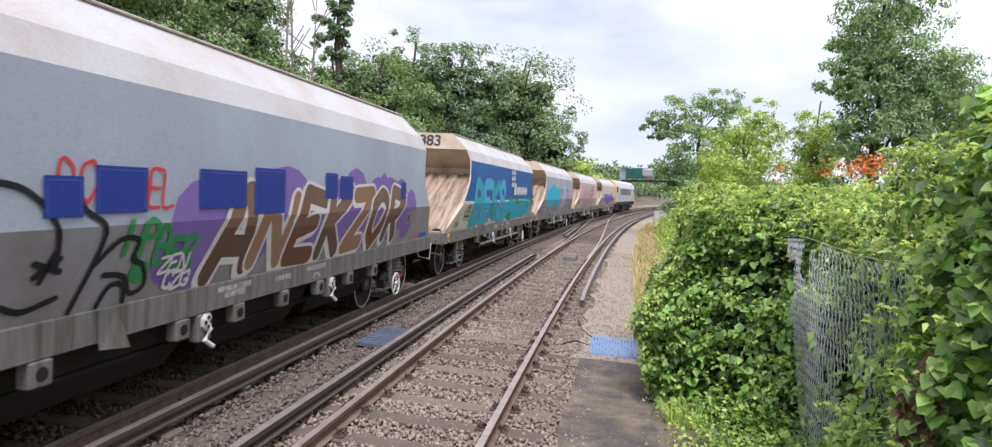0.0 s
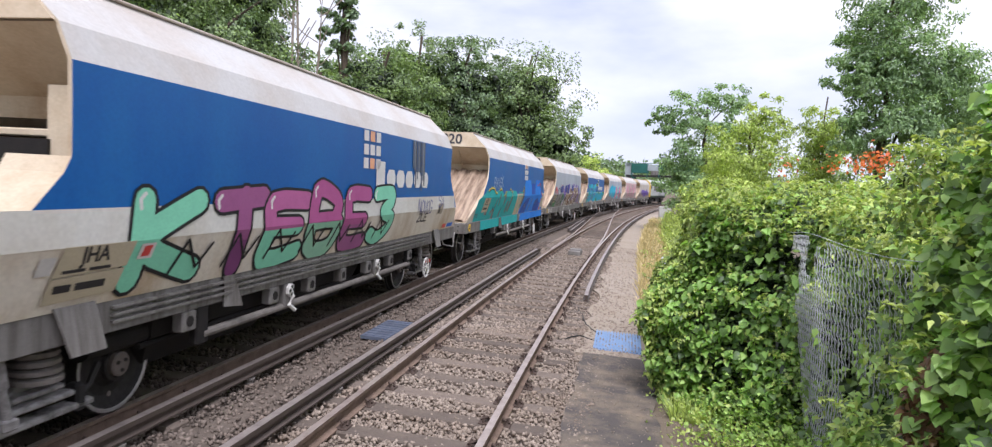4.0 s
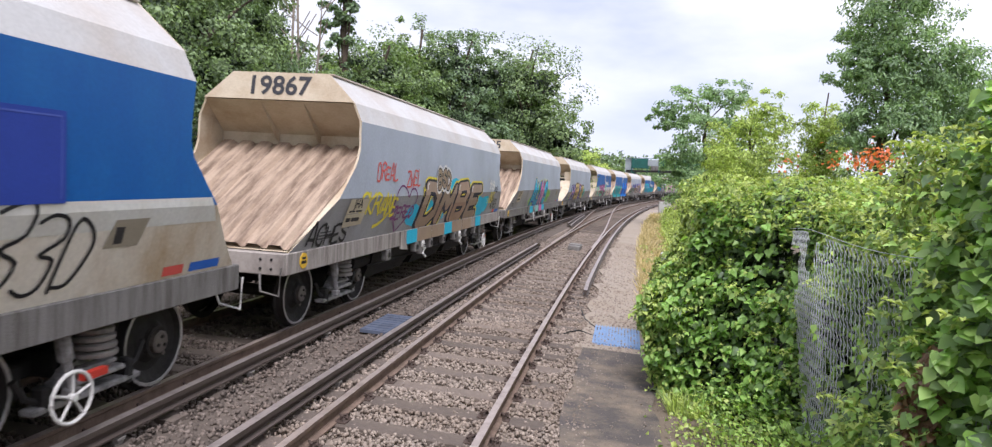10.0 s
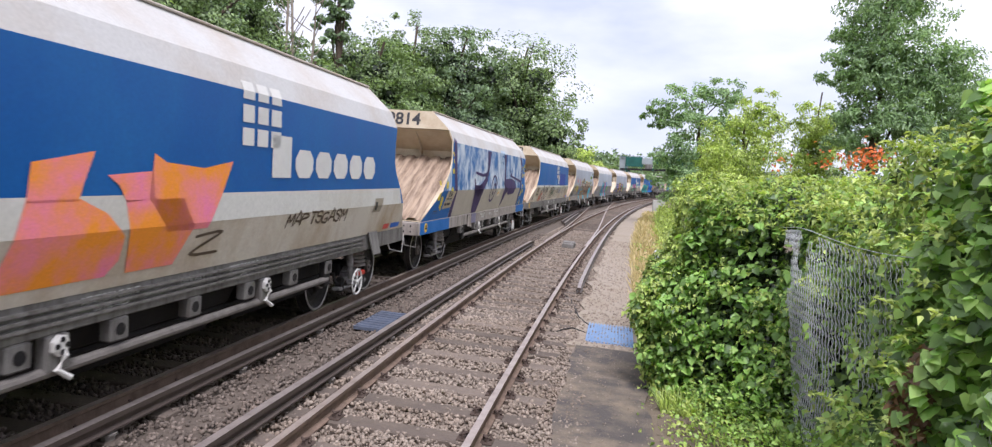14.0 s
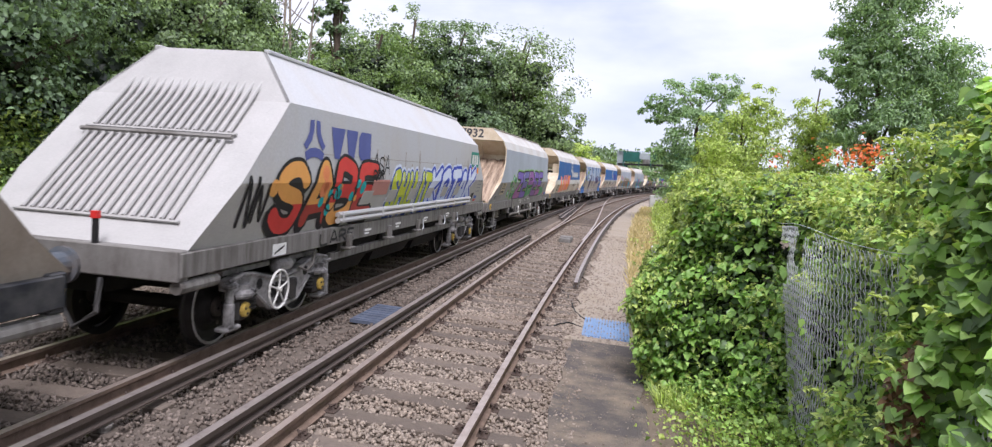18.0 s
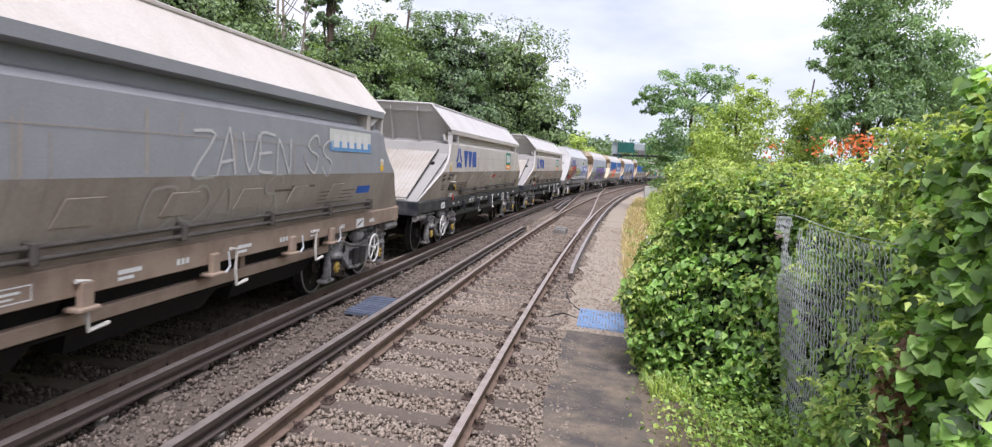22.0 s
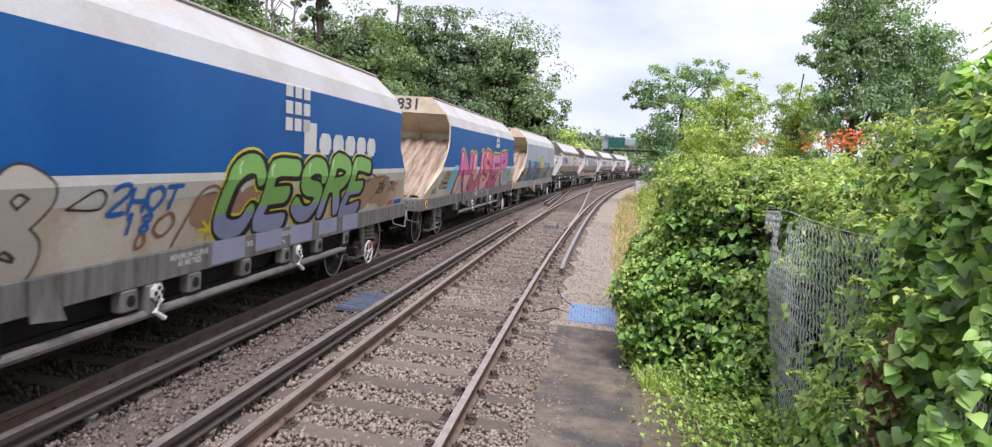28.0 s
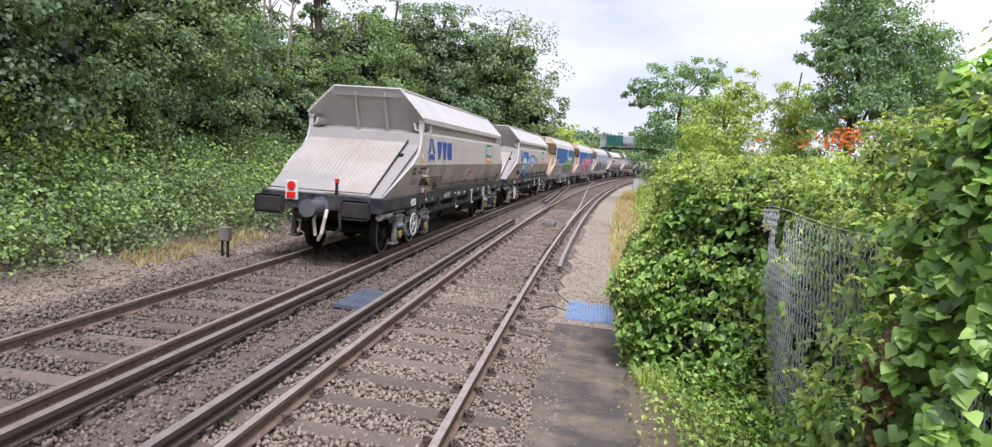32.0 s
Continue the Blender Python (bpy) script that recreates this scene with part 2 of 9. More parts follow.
M_CHAIR = material("cast_iron", (0.085, 0.06, 0.048), 0.85, 0.2, (0.04, 0.03, 0.025), 0.5, 8.0, 0.3)
M_ASPHALT = material("asphalt", (0.095, 0.084, 0.077), 0.94, 0, (0.27, 0.215, 0.155), 1.0, 1.9, 1.0, 70.0)
M_SOIL = material("soil", (0.17, 0.135, 0.10), 0.95, 0, (0.06, 0.05, 0.035), 0.6, 1.5, 0.8, 30.0)
M_GRATE = material("blue_grating", rgb(116, 144, 178), 0.6, 0.0, rgb(84, 108, 140), 0.4, 5.0, 0.1)
M_DARK = material("dark_steel", (0.016, 0.015, 0.015), 0.8, 0.1, (0.045, 0.038, 0.032), 0.5, 4.0, 0.2)
M_FRAME = material("grey_steel", (0.215, 0.205, 0.19), 0.7, 0.1, (0.07, 0.058, 0.048), 0.9, 2.0, 0.2, axes=(1.0, 5.0, 0.5))
M_WHEEL = material("wheel_steel", (0.038, 0.034, 0.032), 0.65, 0.2, (0.015, 0.013, 0.012), 0.6, 6.0, 0.2)
M_TYRE = material("wheel_tread", (0.50, 0.48, 0.46), 0.42, 0.5, (0.25, 0.22, 0.2), 0.5, 8.0, 0.05)
M_HUB = material("wheel_hub", (0.17, 0.145, 0.13), 0.6, 0.2, (0.12, 0.10, 0.08), 0.6, 8.0, 0.1)
M_SPRING = material("spring_grey", (0.22, 0.20, 0.18), 0.8, 0.1, (0.08, 0.07, 0.06), 0.6, 6.0, 0.15)
M_GALV = material("galvanised", (0.58, 0.60, 0.61), 0.6, 0.1, (0.25, 0.26, 0.26), 0.4, 4.0, 0.05)
M_BARK = material("bark", (0.10, 0.075, 0.055), 0.95, 0, (0.05, 0.045, 0.03), 0.6, 3.0, 0.8, 25.0)
M_BARE = material("dead_twig", (0.28, 0.24, 0.19), 0.9, 0, (0.15, 0.12, 0.09), 0.5, 3.0, 0.3)
M_TAN = material("hopper_cream", rgb(196, 183, 160), 0.7, 0, rgb(158, 132, 102), 0.75, 1.6, 0.1, 40.0)
M_SLOPE = material("worn_slope", rgb(168, 148, 128), 0.75, 0, rgb(92, 74, 62), 1.1, 1.5, 0.3, 30.0, axes=(6.0, 0.75, 0.75))
TOPDIRT = material("dusty_top", rgb(186, 176, 164), 0.7, 0, rgb(150, 128, 108), 0.8, 2.0, 0.1, 30.0)
M_ROOF = material("hopper_white", rgb(186, 185, 182), 0.6, 0, rgb(164, 146, 126), 0.5, 0.9, 0.06, 30.0)
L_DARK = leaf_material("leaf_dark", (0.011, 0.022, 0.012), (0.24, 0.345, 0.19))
L_MID = leaf_material("leaf_mid", (0.018, 0.036, 0.016), (0.30, 0.41, 0.19))
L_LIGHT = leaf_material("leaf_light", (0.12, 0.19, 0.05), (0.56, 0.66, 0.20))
L_HEDGE = leaf_material("leaf_creeper", (0.022, 0.056, 0.015), (0.45, 0.66, 0.19))
L_IVY = leaf_material("leaf_ivy", (0.015, 0.044, 0.014), (0.35, 0.58, 0.15))
# near-black leaf colour that stands for the shade inside crowns and hedge
L_CORE_SHADE = leaf_material("leaf_core_shade", (0.010, 0.018, 0.009), (0.028, 0.045, 0.022))
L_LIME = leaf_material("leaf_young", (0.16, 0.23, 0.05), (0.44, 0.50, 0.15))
L_ASH = leaf_material("leaf_ash", (0.10, 0.17, 0.085), (0.34, 0.48, 0.25))
L_RED = leaf_material("leaf_red", (0.50, 0.09, 0.03), (0.78, 0.22, 0.07))
L_DRY = leaf_material("grass_dry", (0.34, 0.27, 0.14), (0.64, 0.52, 0.32))
L_BROWN = leaf_material("leaf_brown", (0.10, 0.055, 0.03), (0.24, 0.14, 0.075))


# ---- ground ----
def build_ground():
    ss = [-1500, -600, -250, -120, -70, -40, -25, -15, -8, -4] + list(np.arange(0, 60, 1.0)) + list(np.arange(60, 200, 5.0)) + [200, 230, 270, 330, 400, 480, 600, 750, 900, 1100, 1300, 1500, 1700, 1960]
    offs = [-1800, -900, -400, -200, -110, -70, -45, -30, -22, -18, -15, -13, -11.5, -10.5] + list(np.arange(-9.9, 3.4, 0.3)) + [3.6, 4.2, 5, 6.5, 8, 11, 15, 22, 35, 60, 110, 200, 350, 500, 610]
    sh = Shape()
    n = len(offs)
    rnd = random.Random(4)
    for s in ss:
        for o in offs:
            x, y, a = line(s)
            w = min(1.0, max(0.0, (abs(o + 2) - 3.4) / 4)) * 0.10
            z = ground_z(s, o) + w * (noise.noise(Vector((x * 0.5 + o * 0.5, y * 0.5, 3))) + rnd.uniform(-0.2, 0.2))
            sh.v.append((x + o * math.cos(a), y - o * math.sin(a), z))
    for i in range(len(ss) - 1):
        for j in range(n - 1):
            mid = (offs[j] + offs[j + 1]) / 2
            sh.f.append((i * n + j, i * n + j + 1, (i + 1) * n + j + 1, (i + 1) * n + j))
            sh.m.append(2 if -5.0 < mid < -1.4 else (0 if -6.3 < mid < 2.1 else 1))
    ob = new("ground", sh.mesh("ground", [M_BALLAST, M_SOIL, M_SOOT]))
    tagged(ob, "brown-grey ballast bed between earth verges and a bank", "ground", kind="structure")


build_ground()


def slab(sh, s0, s1, o0, o1, z, thick, step=1.0, mat=0, wob=0.0):
    k = max(2, int((s1 - s0) / step) + 1)
    rnd = random.Random(int(s0 * 100))
    rows = []
    for i in range(k):
        s = s0 + (s1 - s0) * i / (k - 1)
        a, b = o0 + rnd.uniform(-wob, wob), o1 + rnd.uniform(-wob, wob)
        rows.append([at(s, a, z), at(s, b, z), at(s, b, z - thick), at(s, a, z - thick)])
    v = [p for r in rows for p in r]
    f = [(4 * i + j, 4 * i + 4 + j, 4 * i + 4 + (j + 1) % 4, 4 * i + (j + 1) % 4) for i in range(k - 1) for j in range(4)]
    f += [(3, 2, 1, 0), tuple(4 * k - 4 + j for j in range(4))]
    return sh.add(v, [tuple(reversed(q)) for q in f], mat)


# the walking path beside the near track
path = new("walking_path", slab(Shape(), -6, 10.4, 1.42, 2.42, -0.125, 0.12, 0.4, 0, 0.05).mesh("walking_path", [M_ASPHALT]))
tagged(path, "worn dark asphalt walking path beside the near track", "path", kind="structure")

# trodden pale gravel that carries on beyond the path
gravel_walk = new("gravel_walk", slab(Shape(), 10.42, 75, 1.36, 3.0, -0.138, 0.12, 0.6, 0, 0.13).mesh("gravel_walk", [M_GRAVEL]))
tagged(gravel_walk, "pale trodden gravel strip beside the near track", "path", kind="structure")

# blue plastic cable pit cover at the end of the path
grate = tagged(new("pit_cover"), "pale blue ribbed plastic pit cover at the path's end", "pit cover")
g = Shape()
slab(g, 10.75, 12.15, 1.56, 2.32, -0.135, 0.04, 1.4)
part("base", g, M_GRATE, grate)
for k in range(15):
    slab_o = 1.565 + k * 0.0515
    part("rib", slab(Shape(), 10.76, 12.14, slab_o, slab_o + 0.026, -0.112, 0.024, 1.4), M_GRATE, grate)

# dark grating between the tracks
pad = tagged(new("cable_cover"), "dark blue-grey steel cable cover lying between the tracks", "cable cover")
M_PAD = material("cover_steel", rgb(98, 106, 122), 0.6, 0.3, rgb(60, 62, 70), 0.5, 4.0, 0.3)
part("plate", slab(Shape(), 9.75, 11.0, -1.88, -1.42, -0.13, 0.05, 1.3), M_PAD, pad)
for k in range(8):
    s0 = 9.80 + 0.15 * k
    part("bar", slab(Shape(), s0, s0 + 0.06, -1.86, -1.44, -0.118, 0.014, 0.06), M_PAD, pad)


# ---- rails and sleepers ----
RAIL = [(-0.036, 0.0), (0.036, 0.0), (0.036, -0.035), (0.012, -0.05), (0.01, -0.125), (0.065, -0.145), (0.065, -0.158), (-0.065, -0.158), (-0.065, -0.145), (-0.01, -0.125), (-0.012, -0.05), (-0.036, -0.035)]
COND = [(-0.042, 0.0), (0.042, 0.0), (0.046, -0.045), (0.018, -0.06), (0.016, -0.10), (0.058, -0.12), (0.058, -0.135), (-0.058, -0.135), (-0.058, -0.12), (-0.016, -0.10), (-0.018, -0.06), (-0.046, -0.045)]
STEPS = list(np.arange(-40, 60, 1.0)) + list(np.arange(60, 200, 3.0)) + list(np.arange(200, 460, 8.0))


def sweep(points, section, top):
    """A rail through points (place, sideways, up); faces of the section's first edge get the polished head."""
    sh = Shape()
    n = len(section)
    for p, a in points:
        c, s_ = math.cos(a), math.sin(a)
        for x, z in section:
            sh.v.append((p[0] + x * c, p[1] - x * s_, p[2] + z))
    for i in range(len(points) - 1):
        for j in range(n):
            sh.f.append((i * n + j, i * n + n + j, i * n + n + (j + 1) % n, i * n + (j + 1) % n))
            sh.m.append(1 if j == 0 else 0)
    sh.f += [tuple(range(n)), tuple(range(len(sh.v) - 1, len(sh.v) - n - 1, -1))]
    sh.m += [0, 0]
    return sh


def rail_points(place, s0, s1, off, z):
    return [(place(s, off, z), line(s)[2]) for s in [s0] + [q for q in STEPS if s0 < q < s1] + [s1]]


tracks = []
for name, place, off, lab in (("track_1", at, 0.0, "near running line on timber sleepers with rusty rails"), ("track_2", at2, 0.0, "far running line on timber sleepers with rusty rails")):
    tr = tagged(new(name), lab, "railway track", kind="structure")
    tracks.append(tr)
    for side in (-0.7525, 0.7525):
        part("rail", sweep(rail_points(place, -40, 455, side, 0.0), RAIL, False), [M_RAIL, M_RAIL_TOP], tr)

POT = Shape().lathe([(-0.17, 0.055), (-0.12, 0.055), (-0.118, 0.075), (-0.10, 0.075), (-0.098, 0.05), (-0.075, 0.05)], (0, 0, 0), "z", 10).mesh("insulator", [M_SPRING])
# conductor rails, raised on pots, with ramped ends
for tr, place, off, s0, s1 in ((tracks[0], at, -1.16, -40, 24.6), (tracks[0], at, 1.18, 15.2, 300), (tracks[1], at2, 1.16, -40, 455)):
    pts = rail_points(place, s0, s1, off, 0.055)
    for end in (0, -1):
        if s0 > 0 or end:
            pts[end][0].z -= 0.06
    part("conductor_rail", sweep(pts, COND, True), [M_CONDUCTOR, M_CONDUCTOR_TOP], tr, "dark live rail on insulator pots")
    for k in range(18):
        s = 3.0 + 2.1 * k
        if s0 < s < s1 - 0.5:
            part("insulator", POT, None, tr, m=Matrix.Translation(place(s, off, 0)))


# the crossover between the two lines
def crossover(rows):
    pts = []
    for k in range(60):
        s = rows[0][0] + (rows[-1][0] - rows[0][0]) * k / 59
        for (sa, oa), (sb, ob_) in zip(rows, rows[1:]):
            if sa <= s <= sb:
                t = (s - sa) / (sb - sa)
                pts.append((at(s, oa + (ob_ - oa) * t, 0.002), line(s)[2] - math.atan2(ob_ - oa, sb - sa)))
                break
    return pts


for rows in (((25, 0.70), (29, 0.69), (34, 0.60), (40, 0.36), (46, 0.04), (54.6, -0.52), (66, -1.35), (78, -2.15), (90, -2.55), (100, -2.62)),
             ((25, -0.80), (29, -0.82), (34, -0.91), (40, -1.15), (46, -1.47), (54.6, -2.03), (66, -2.86), (78, -3.66), (90, -4.06), (100, -4.12))):
    part("crossover_rail", sweep(crossover(rows), RAIL, False), [M_RAIL, M_RAIL_TOP], tracks[0])
for rows in (((36.0, -1.30), (48, -1.85)), ((37.5, -1.62), (50, -2.15))):
    part("conductor_rail", sweep(crossover(rows), COND, True), [M_CONDUCTOR, M_CONDUCTOR_TOP], tracks[0])
point_box = tagged(new("point_motor"), "low grey point machine casing between the rails", "point machine")
part("casing", Shape().box(-0.22, 0.22, -0.5, 0.5, -0.16, 0.03, 0, 0.03), M_FRAME, point_box)
part("lid", Shape().box(-0.2, 0.2, -0.3, 0.3, 0.03, 0.06, 0, 0.01), M_FRAME, point_box)
point_box.matrix_world = Matrix.Translation(at(25.5, 0.05, -0.02)) @ turn_at(25.5, CANT)

rnd = random.Random(7)
SLEEPER = Shape().box(-1.29, 1.29, -0.125, 0.125, -0.27, -0.155, 0, 0.012).mesh("sleeper", [M_SLEEPER])
CHAIR = Shape()
for side in (-0.7525, 0.7525):
    CHAIR.box(side - 0.17, side + 0.17, -0.085, 0.085, -0.157, -0.138, 0, 0.006)
    for e_ in (-1, 1):
        c = side + e_ * 0.085
        CHAIR.tube([(c + e_ * 0.03, -0.06, -0.14), (c + e_ * 0.035, -0.055, -0.095), (c, -0.02, -0.085), (c - e_ * 0.012, 0.03, -0.12), (c + e_ * 0.05, 0.05, -0.10), (c + e_ * 0.06, 0.0, -0.13)], 0.014, 6)
CHAIR_ME = CHAIR.mesh("rail_clips", [M_CHAIR])
spots = []
for tr, place, first, gap, cant in ((tracks[0], at, 5.537, 0.694, CANT), (tracks[1], at2, 6.505, 0.691, CANT2)):
    far = Shape()
    for k in range(-60, 420):
        s = first + gap * k
        if s < -20 or s > 240:
            continue
        m = Matrix.Translation(place(s, 0, 0)) @ turn_at(s, cant) @ pose(rnd.uniform(-0.03, 0.03), rnd.uniform(-0.015, 0.015), rnd.uniform(-0.006, 0.006), 0, 0, rnd.uniform(-0.7, 0.7))
        if 1.0 < s < 62:
            part("sleeper", SLEEPER, None, tr, m=m)
            spots.append((s, 0.0 if place is at else OFF2))
            if s < 34:
                part("rail_clips", CHAIR_ME, None, tr, m=m)
        else:
            far.add([m @ Vector(q) for q in [(-1.29, -0.125, -0.155), (1.29, -0.125, -0.155), (1.29, 0.125, -0.155), (-1.29, 0.125, -0.155), (-1.29, -0.125, -0.25), (1.29, -0.125, -0.25)]], [(0, 1, 2, 3), (4, 5, 1, 0)])
    tagged(part("far_sleepers", far, M_SLEEPER, tr), kind="stuff")


def stones(s0, s1, o0, o1, count, size, seed, lift=-0.185, skip=0.9, mat=None):
    """Loose ballast: many faceted stones as one mesh."""
    r = np.random.RandomState(seed)
    base = np.array([(1, 0, 0), (-1, 0, 0), (0, 1, 0), (0, -1, 0), (0, 0, 1), (0, 0, -1)], float)
    tri = np.array([(0, 2, 4), (2, 1, 4), (1, 3, 4), (3, 0, 4), (2, 0, 5), (1, 2, 5), (3, 1, 5), (0, 3, 5)])
    s = s0 + (s1 - s0) * r.rand(count) ** 1.25
    o = o0 + (o1 - o0) * r.rand(count)
    near = np.zeros(count, bool)
    for sl, ol in spots:
        near |= (np.abs(s - sl) < 0.10) & (np.abs(o - ol) < 1.25)
    for ol in (0.0, OFF2):
        for side in (-0.7525, 0.7525):
            near |= np.abs(o - ol - side) < 0.075
    keep = ~near | (r.rand(count) > skip)
    s, o = s[keep], o[keep]
    n = len(s)
    c = np.array([at(a, b, lift) if lift else (*at(a, b, 0.0).xy, ground_z(a, b)) for a, b in zip(s, o)])
    c[:, 2] += r.uniform(-0.02, 0.022, n) - 0.03 * ((o < -1.7) & (o > -2.1))
    rad = size * r.uniform(0.55, 1.25, n)
    v = base[None] * r.uniform(0.6, 1.25, (n, 6, 1)) * np.array([1, 0.8, 0.65])
    q = r.uniform(-1, 1, (n, 3, 3))
    q, _ = np.linalg.qr(q)
    v = np.einsum("nij,nkj->nki", q, v) * rad[:, None, None] + c[:, None]
    f = tri[None] + (np.arange(n) * 6)[:, None, None]
    return soup("ballast_stones", v.reshape(-1, 3), f.reshape(-1, 3), [mat or M_STONE])


for args in ((2.2, 13, -1.35, 1.5, 21000, 0.036, 1, -0.178, 0.80), (11, 34, -1.35, 2.2, 18000, 0.040, 2, -0.175, 0.62), (10.4, 30, 1.4, 2.3, 6000, 0.033, 4, -0.155), (3, 10, 1.25, 1.7, 1500, 0.03, 5, -0.15), (4.2, 10.5, 1.45, 3.1, 1500, 0.011, 8, -0.118)):
    tagged(new("ballast_stones", stones(*args)), "loose brown-grey granite ballast stones between the sleepers", "ballast", kind="stuff")
for args in ((2.2, 13, -6.0, -2.1, 25000, 0.038, 6, -0.238, 0.85), (11, 34, -6.0, -2.1, 18000, 0.041, 7, -0.236, 0.75), (2.2, 30, -2.15, -1.3, 7500, 0.037, 9, -0.19, 0.8)):
    tagged(new("ballast_stones", stones(*args, mat=M_STONE_DARK)), "sooty dark brown ballast stones under the far track", "ballast", kind="stuff")

tagged(new("ballast_stones", stones(3.0, 30, -6.75, -5.2, 15000, 0.034, 10, 0, mat=M_STONE)), "pale scattered stones along the foot of the bank", "ballast", kind="stuff")


# loose black cables by the near rail
M_CABLE = material("black_cable", (0.02, 0.02, 0.02), 0.6)
for k, pts in enumerate((((11.3, 1.6), (11.6, 1.3), (11.2, 1.05), (11.5, 0.82)), ((11.9, 1.6), (12.6, 1.35), (13.6, 1.2), (14.6, 1.05), (15.2, 0.8)), ((10.9, -0.9), (11.1, -1.3), (11.6, -1.5), (12.2, -1.35)))):
    sm = []
    for (a, b), (c, d) in zip(pts, pts[1:]):
        sm += [at(a + (c - a) * j / 4, b + (d - b) * j / 4 + 0.04 * math.sin(3 * j), -0.135 if b > 1.2 else -0.165) for j in range(4)]
    cable = tagged(new("cable"), "thin black cable lying across the ballast", "cable")
    part("sheath", Shape().tube(sm, 0.012, 6), M_CABLE, cable)


# ---- leaves ----
LEAF_V = np.array([(0, 0, 0), (-0.38, 0.36, 0.17), (0, 1.0, -0.22), (0.38, 0.36, 0.17), (0, 0.45, 0.0)])
LEAF_F = np.array([(0, 4, 1), (1, 4, 2), (0, 3, 4), (4, 3, 2)])


SMALL_V = np.array([(0, 0, 0), (-0.37, 0.40, 0.17), (0, 1.0, -0.12), (0.37, 0.40, 0.17)])
SMALL_F = np.array([(0, 2, 1), (0, 3, 2)])
IVY_V = np.array([(0, 0, 0), (-0.30, -0.04, 0.10), (-0.50, 0.26, 0.16), (-0.31, 0.64, 0.06), (0, 1.0, -0.20), (0.31, 0.64, 0.06), (0.50, 0.26, 0.16), (0.30, -0.04, 0.10), (0, 0.38, 0.0)])
IVY_F = np.array([(k, 8, (k + 1) % 8) for k in range(8)])


def leaves(name, c, size, mat, seed, up=0.5, out=None, spread=0.5, narrow=1.0, form=0):
    """Leaves at the points c: out gives each a way to face, up leans them to the sky; form 0 is a folded leaf for far off, 1 a creased one, 2 a broad ivy leaf."""
    r = np.random.RandomState(seed)
    n = len(c)
    nrm = r.normal(size=(n, 3)) * spread
    nrm[:, 2] += up
    if out is not None:
        nrm += out
    nrm /= np.linalg.norm(nrm, axis=1)[:, None] + 1e-9
    t = r.normal(size=(n, 3))
    t[:, 2] -= 0.9
    t -= nrm * (t * nrm).sum(1)[:, None]
    t /= np.linalg.norm(t, axis=1)[:, None] + 1e-9
    b = np.cross(t, nrm)
    sz = size * r.uniform(0.6, 1.3, n)
    shape_v, shape_f = ((SMALL_V, SMALL_F), (LEAF_V, LEAF_F), (IVY_V, IVY_F))[form]
    lv = shape_v * np.array([narrow, 1, 1])
    v = (lv[None, :, 0:1] * b[:, None] + lv[None, :, 1:2] * t[:, None] + lv[None, :, 2:3] * nrm[:, None]) * sz[:, None, None] + c[:, None]
    f = shape_f[None] + (np.arange(n) * len(shape_v))[:, None, None]
    return soup(name, v.reshape(-1, 3), f.reshape(-1, 3), [mat])


def clumps(ellipsoids, n_clumps, per, seed, inner=0.55):
    """Points gathered in clumps over the ellipsoids (x, y, z, rx, ry, rz), with the way outwards."""
    r = np.random.RandomState(seed)
    w = np.array([q[3] * q[4] + q[3] * q[5] + q[4] * q[5] for q in ellipsoids])
    pts, outs, cents = [], [], []
    for k, q in enumerate(ellipsoids):
        m = max(3, int(n_clumps * w[k] / w.sum()))
        d = r.normal(size=(m, 3))
        d /= np.linalg.norm(d, axis=1)[:, None]
        f = r.uniform(inner, 1.08, m)
        ctr = np.array(q[:3]) + d * f[:, None] * np.array(q[3:])
        rad = (q[3] * q[4] * q[5]) ** (1 / 3) * r.uniform(0.14, 0.32, m)
        g = np.tanh(r.normal(size=(m, per, 3)) * 0.8) * 0.75
        g[..., 2] *= 0.6
        p = ctr[:, None] + g * rad[:, None, None]
        pts.append(p.reshape(-1, 3))
        outs.append(np.repeat(d, per, 0) * 0.8 + 0.5 * g.reshape(-1, 3))
        cents += [tuple(c_) for c_ in ctr[: max(4, m // 4)]]
    return np.concatenate(pts), np.concatenate(outs), cents


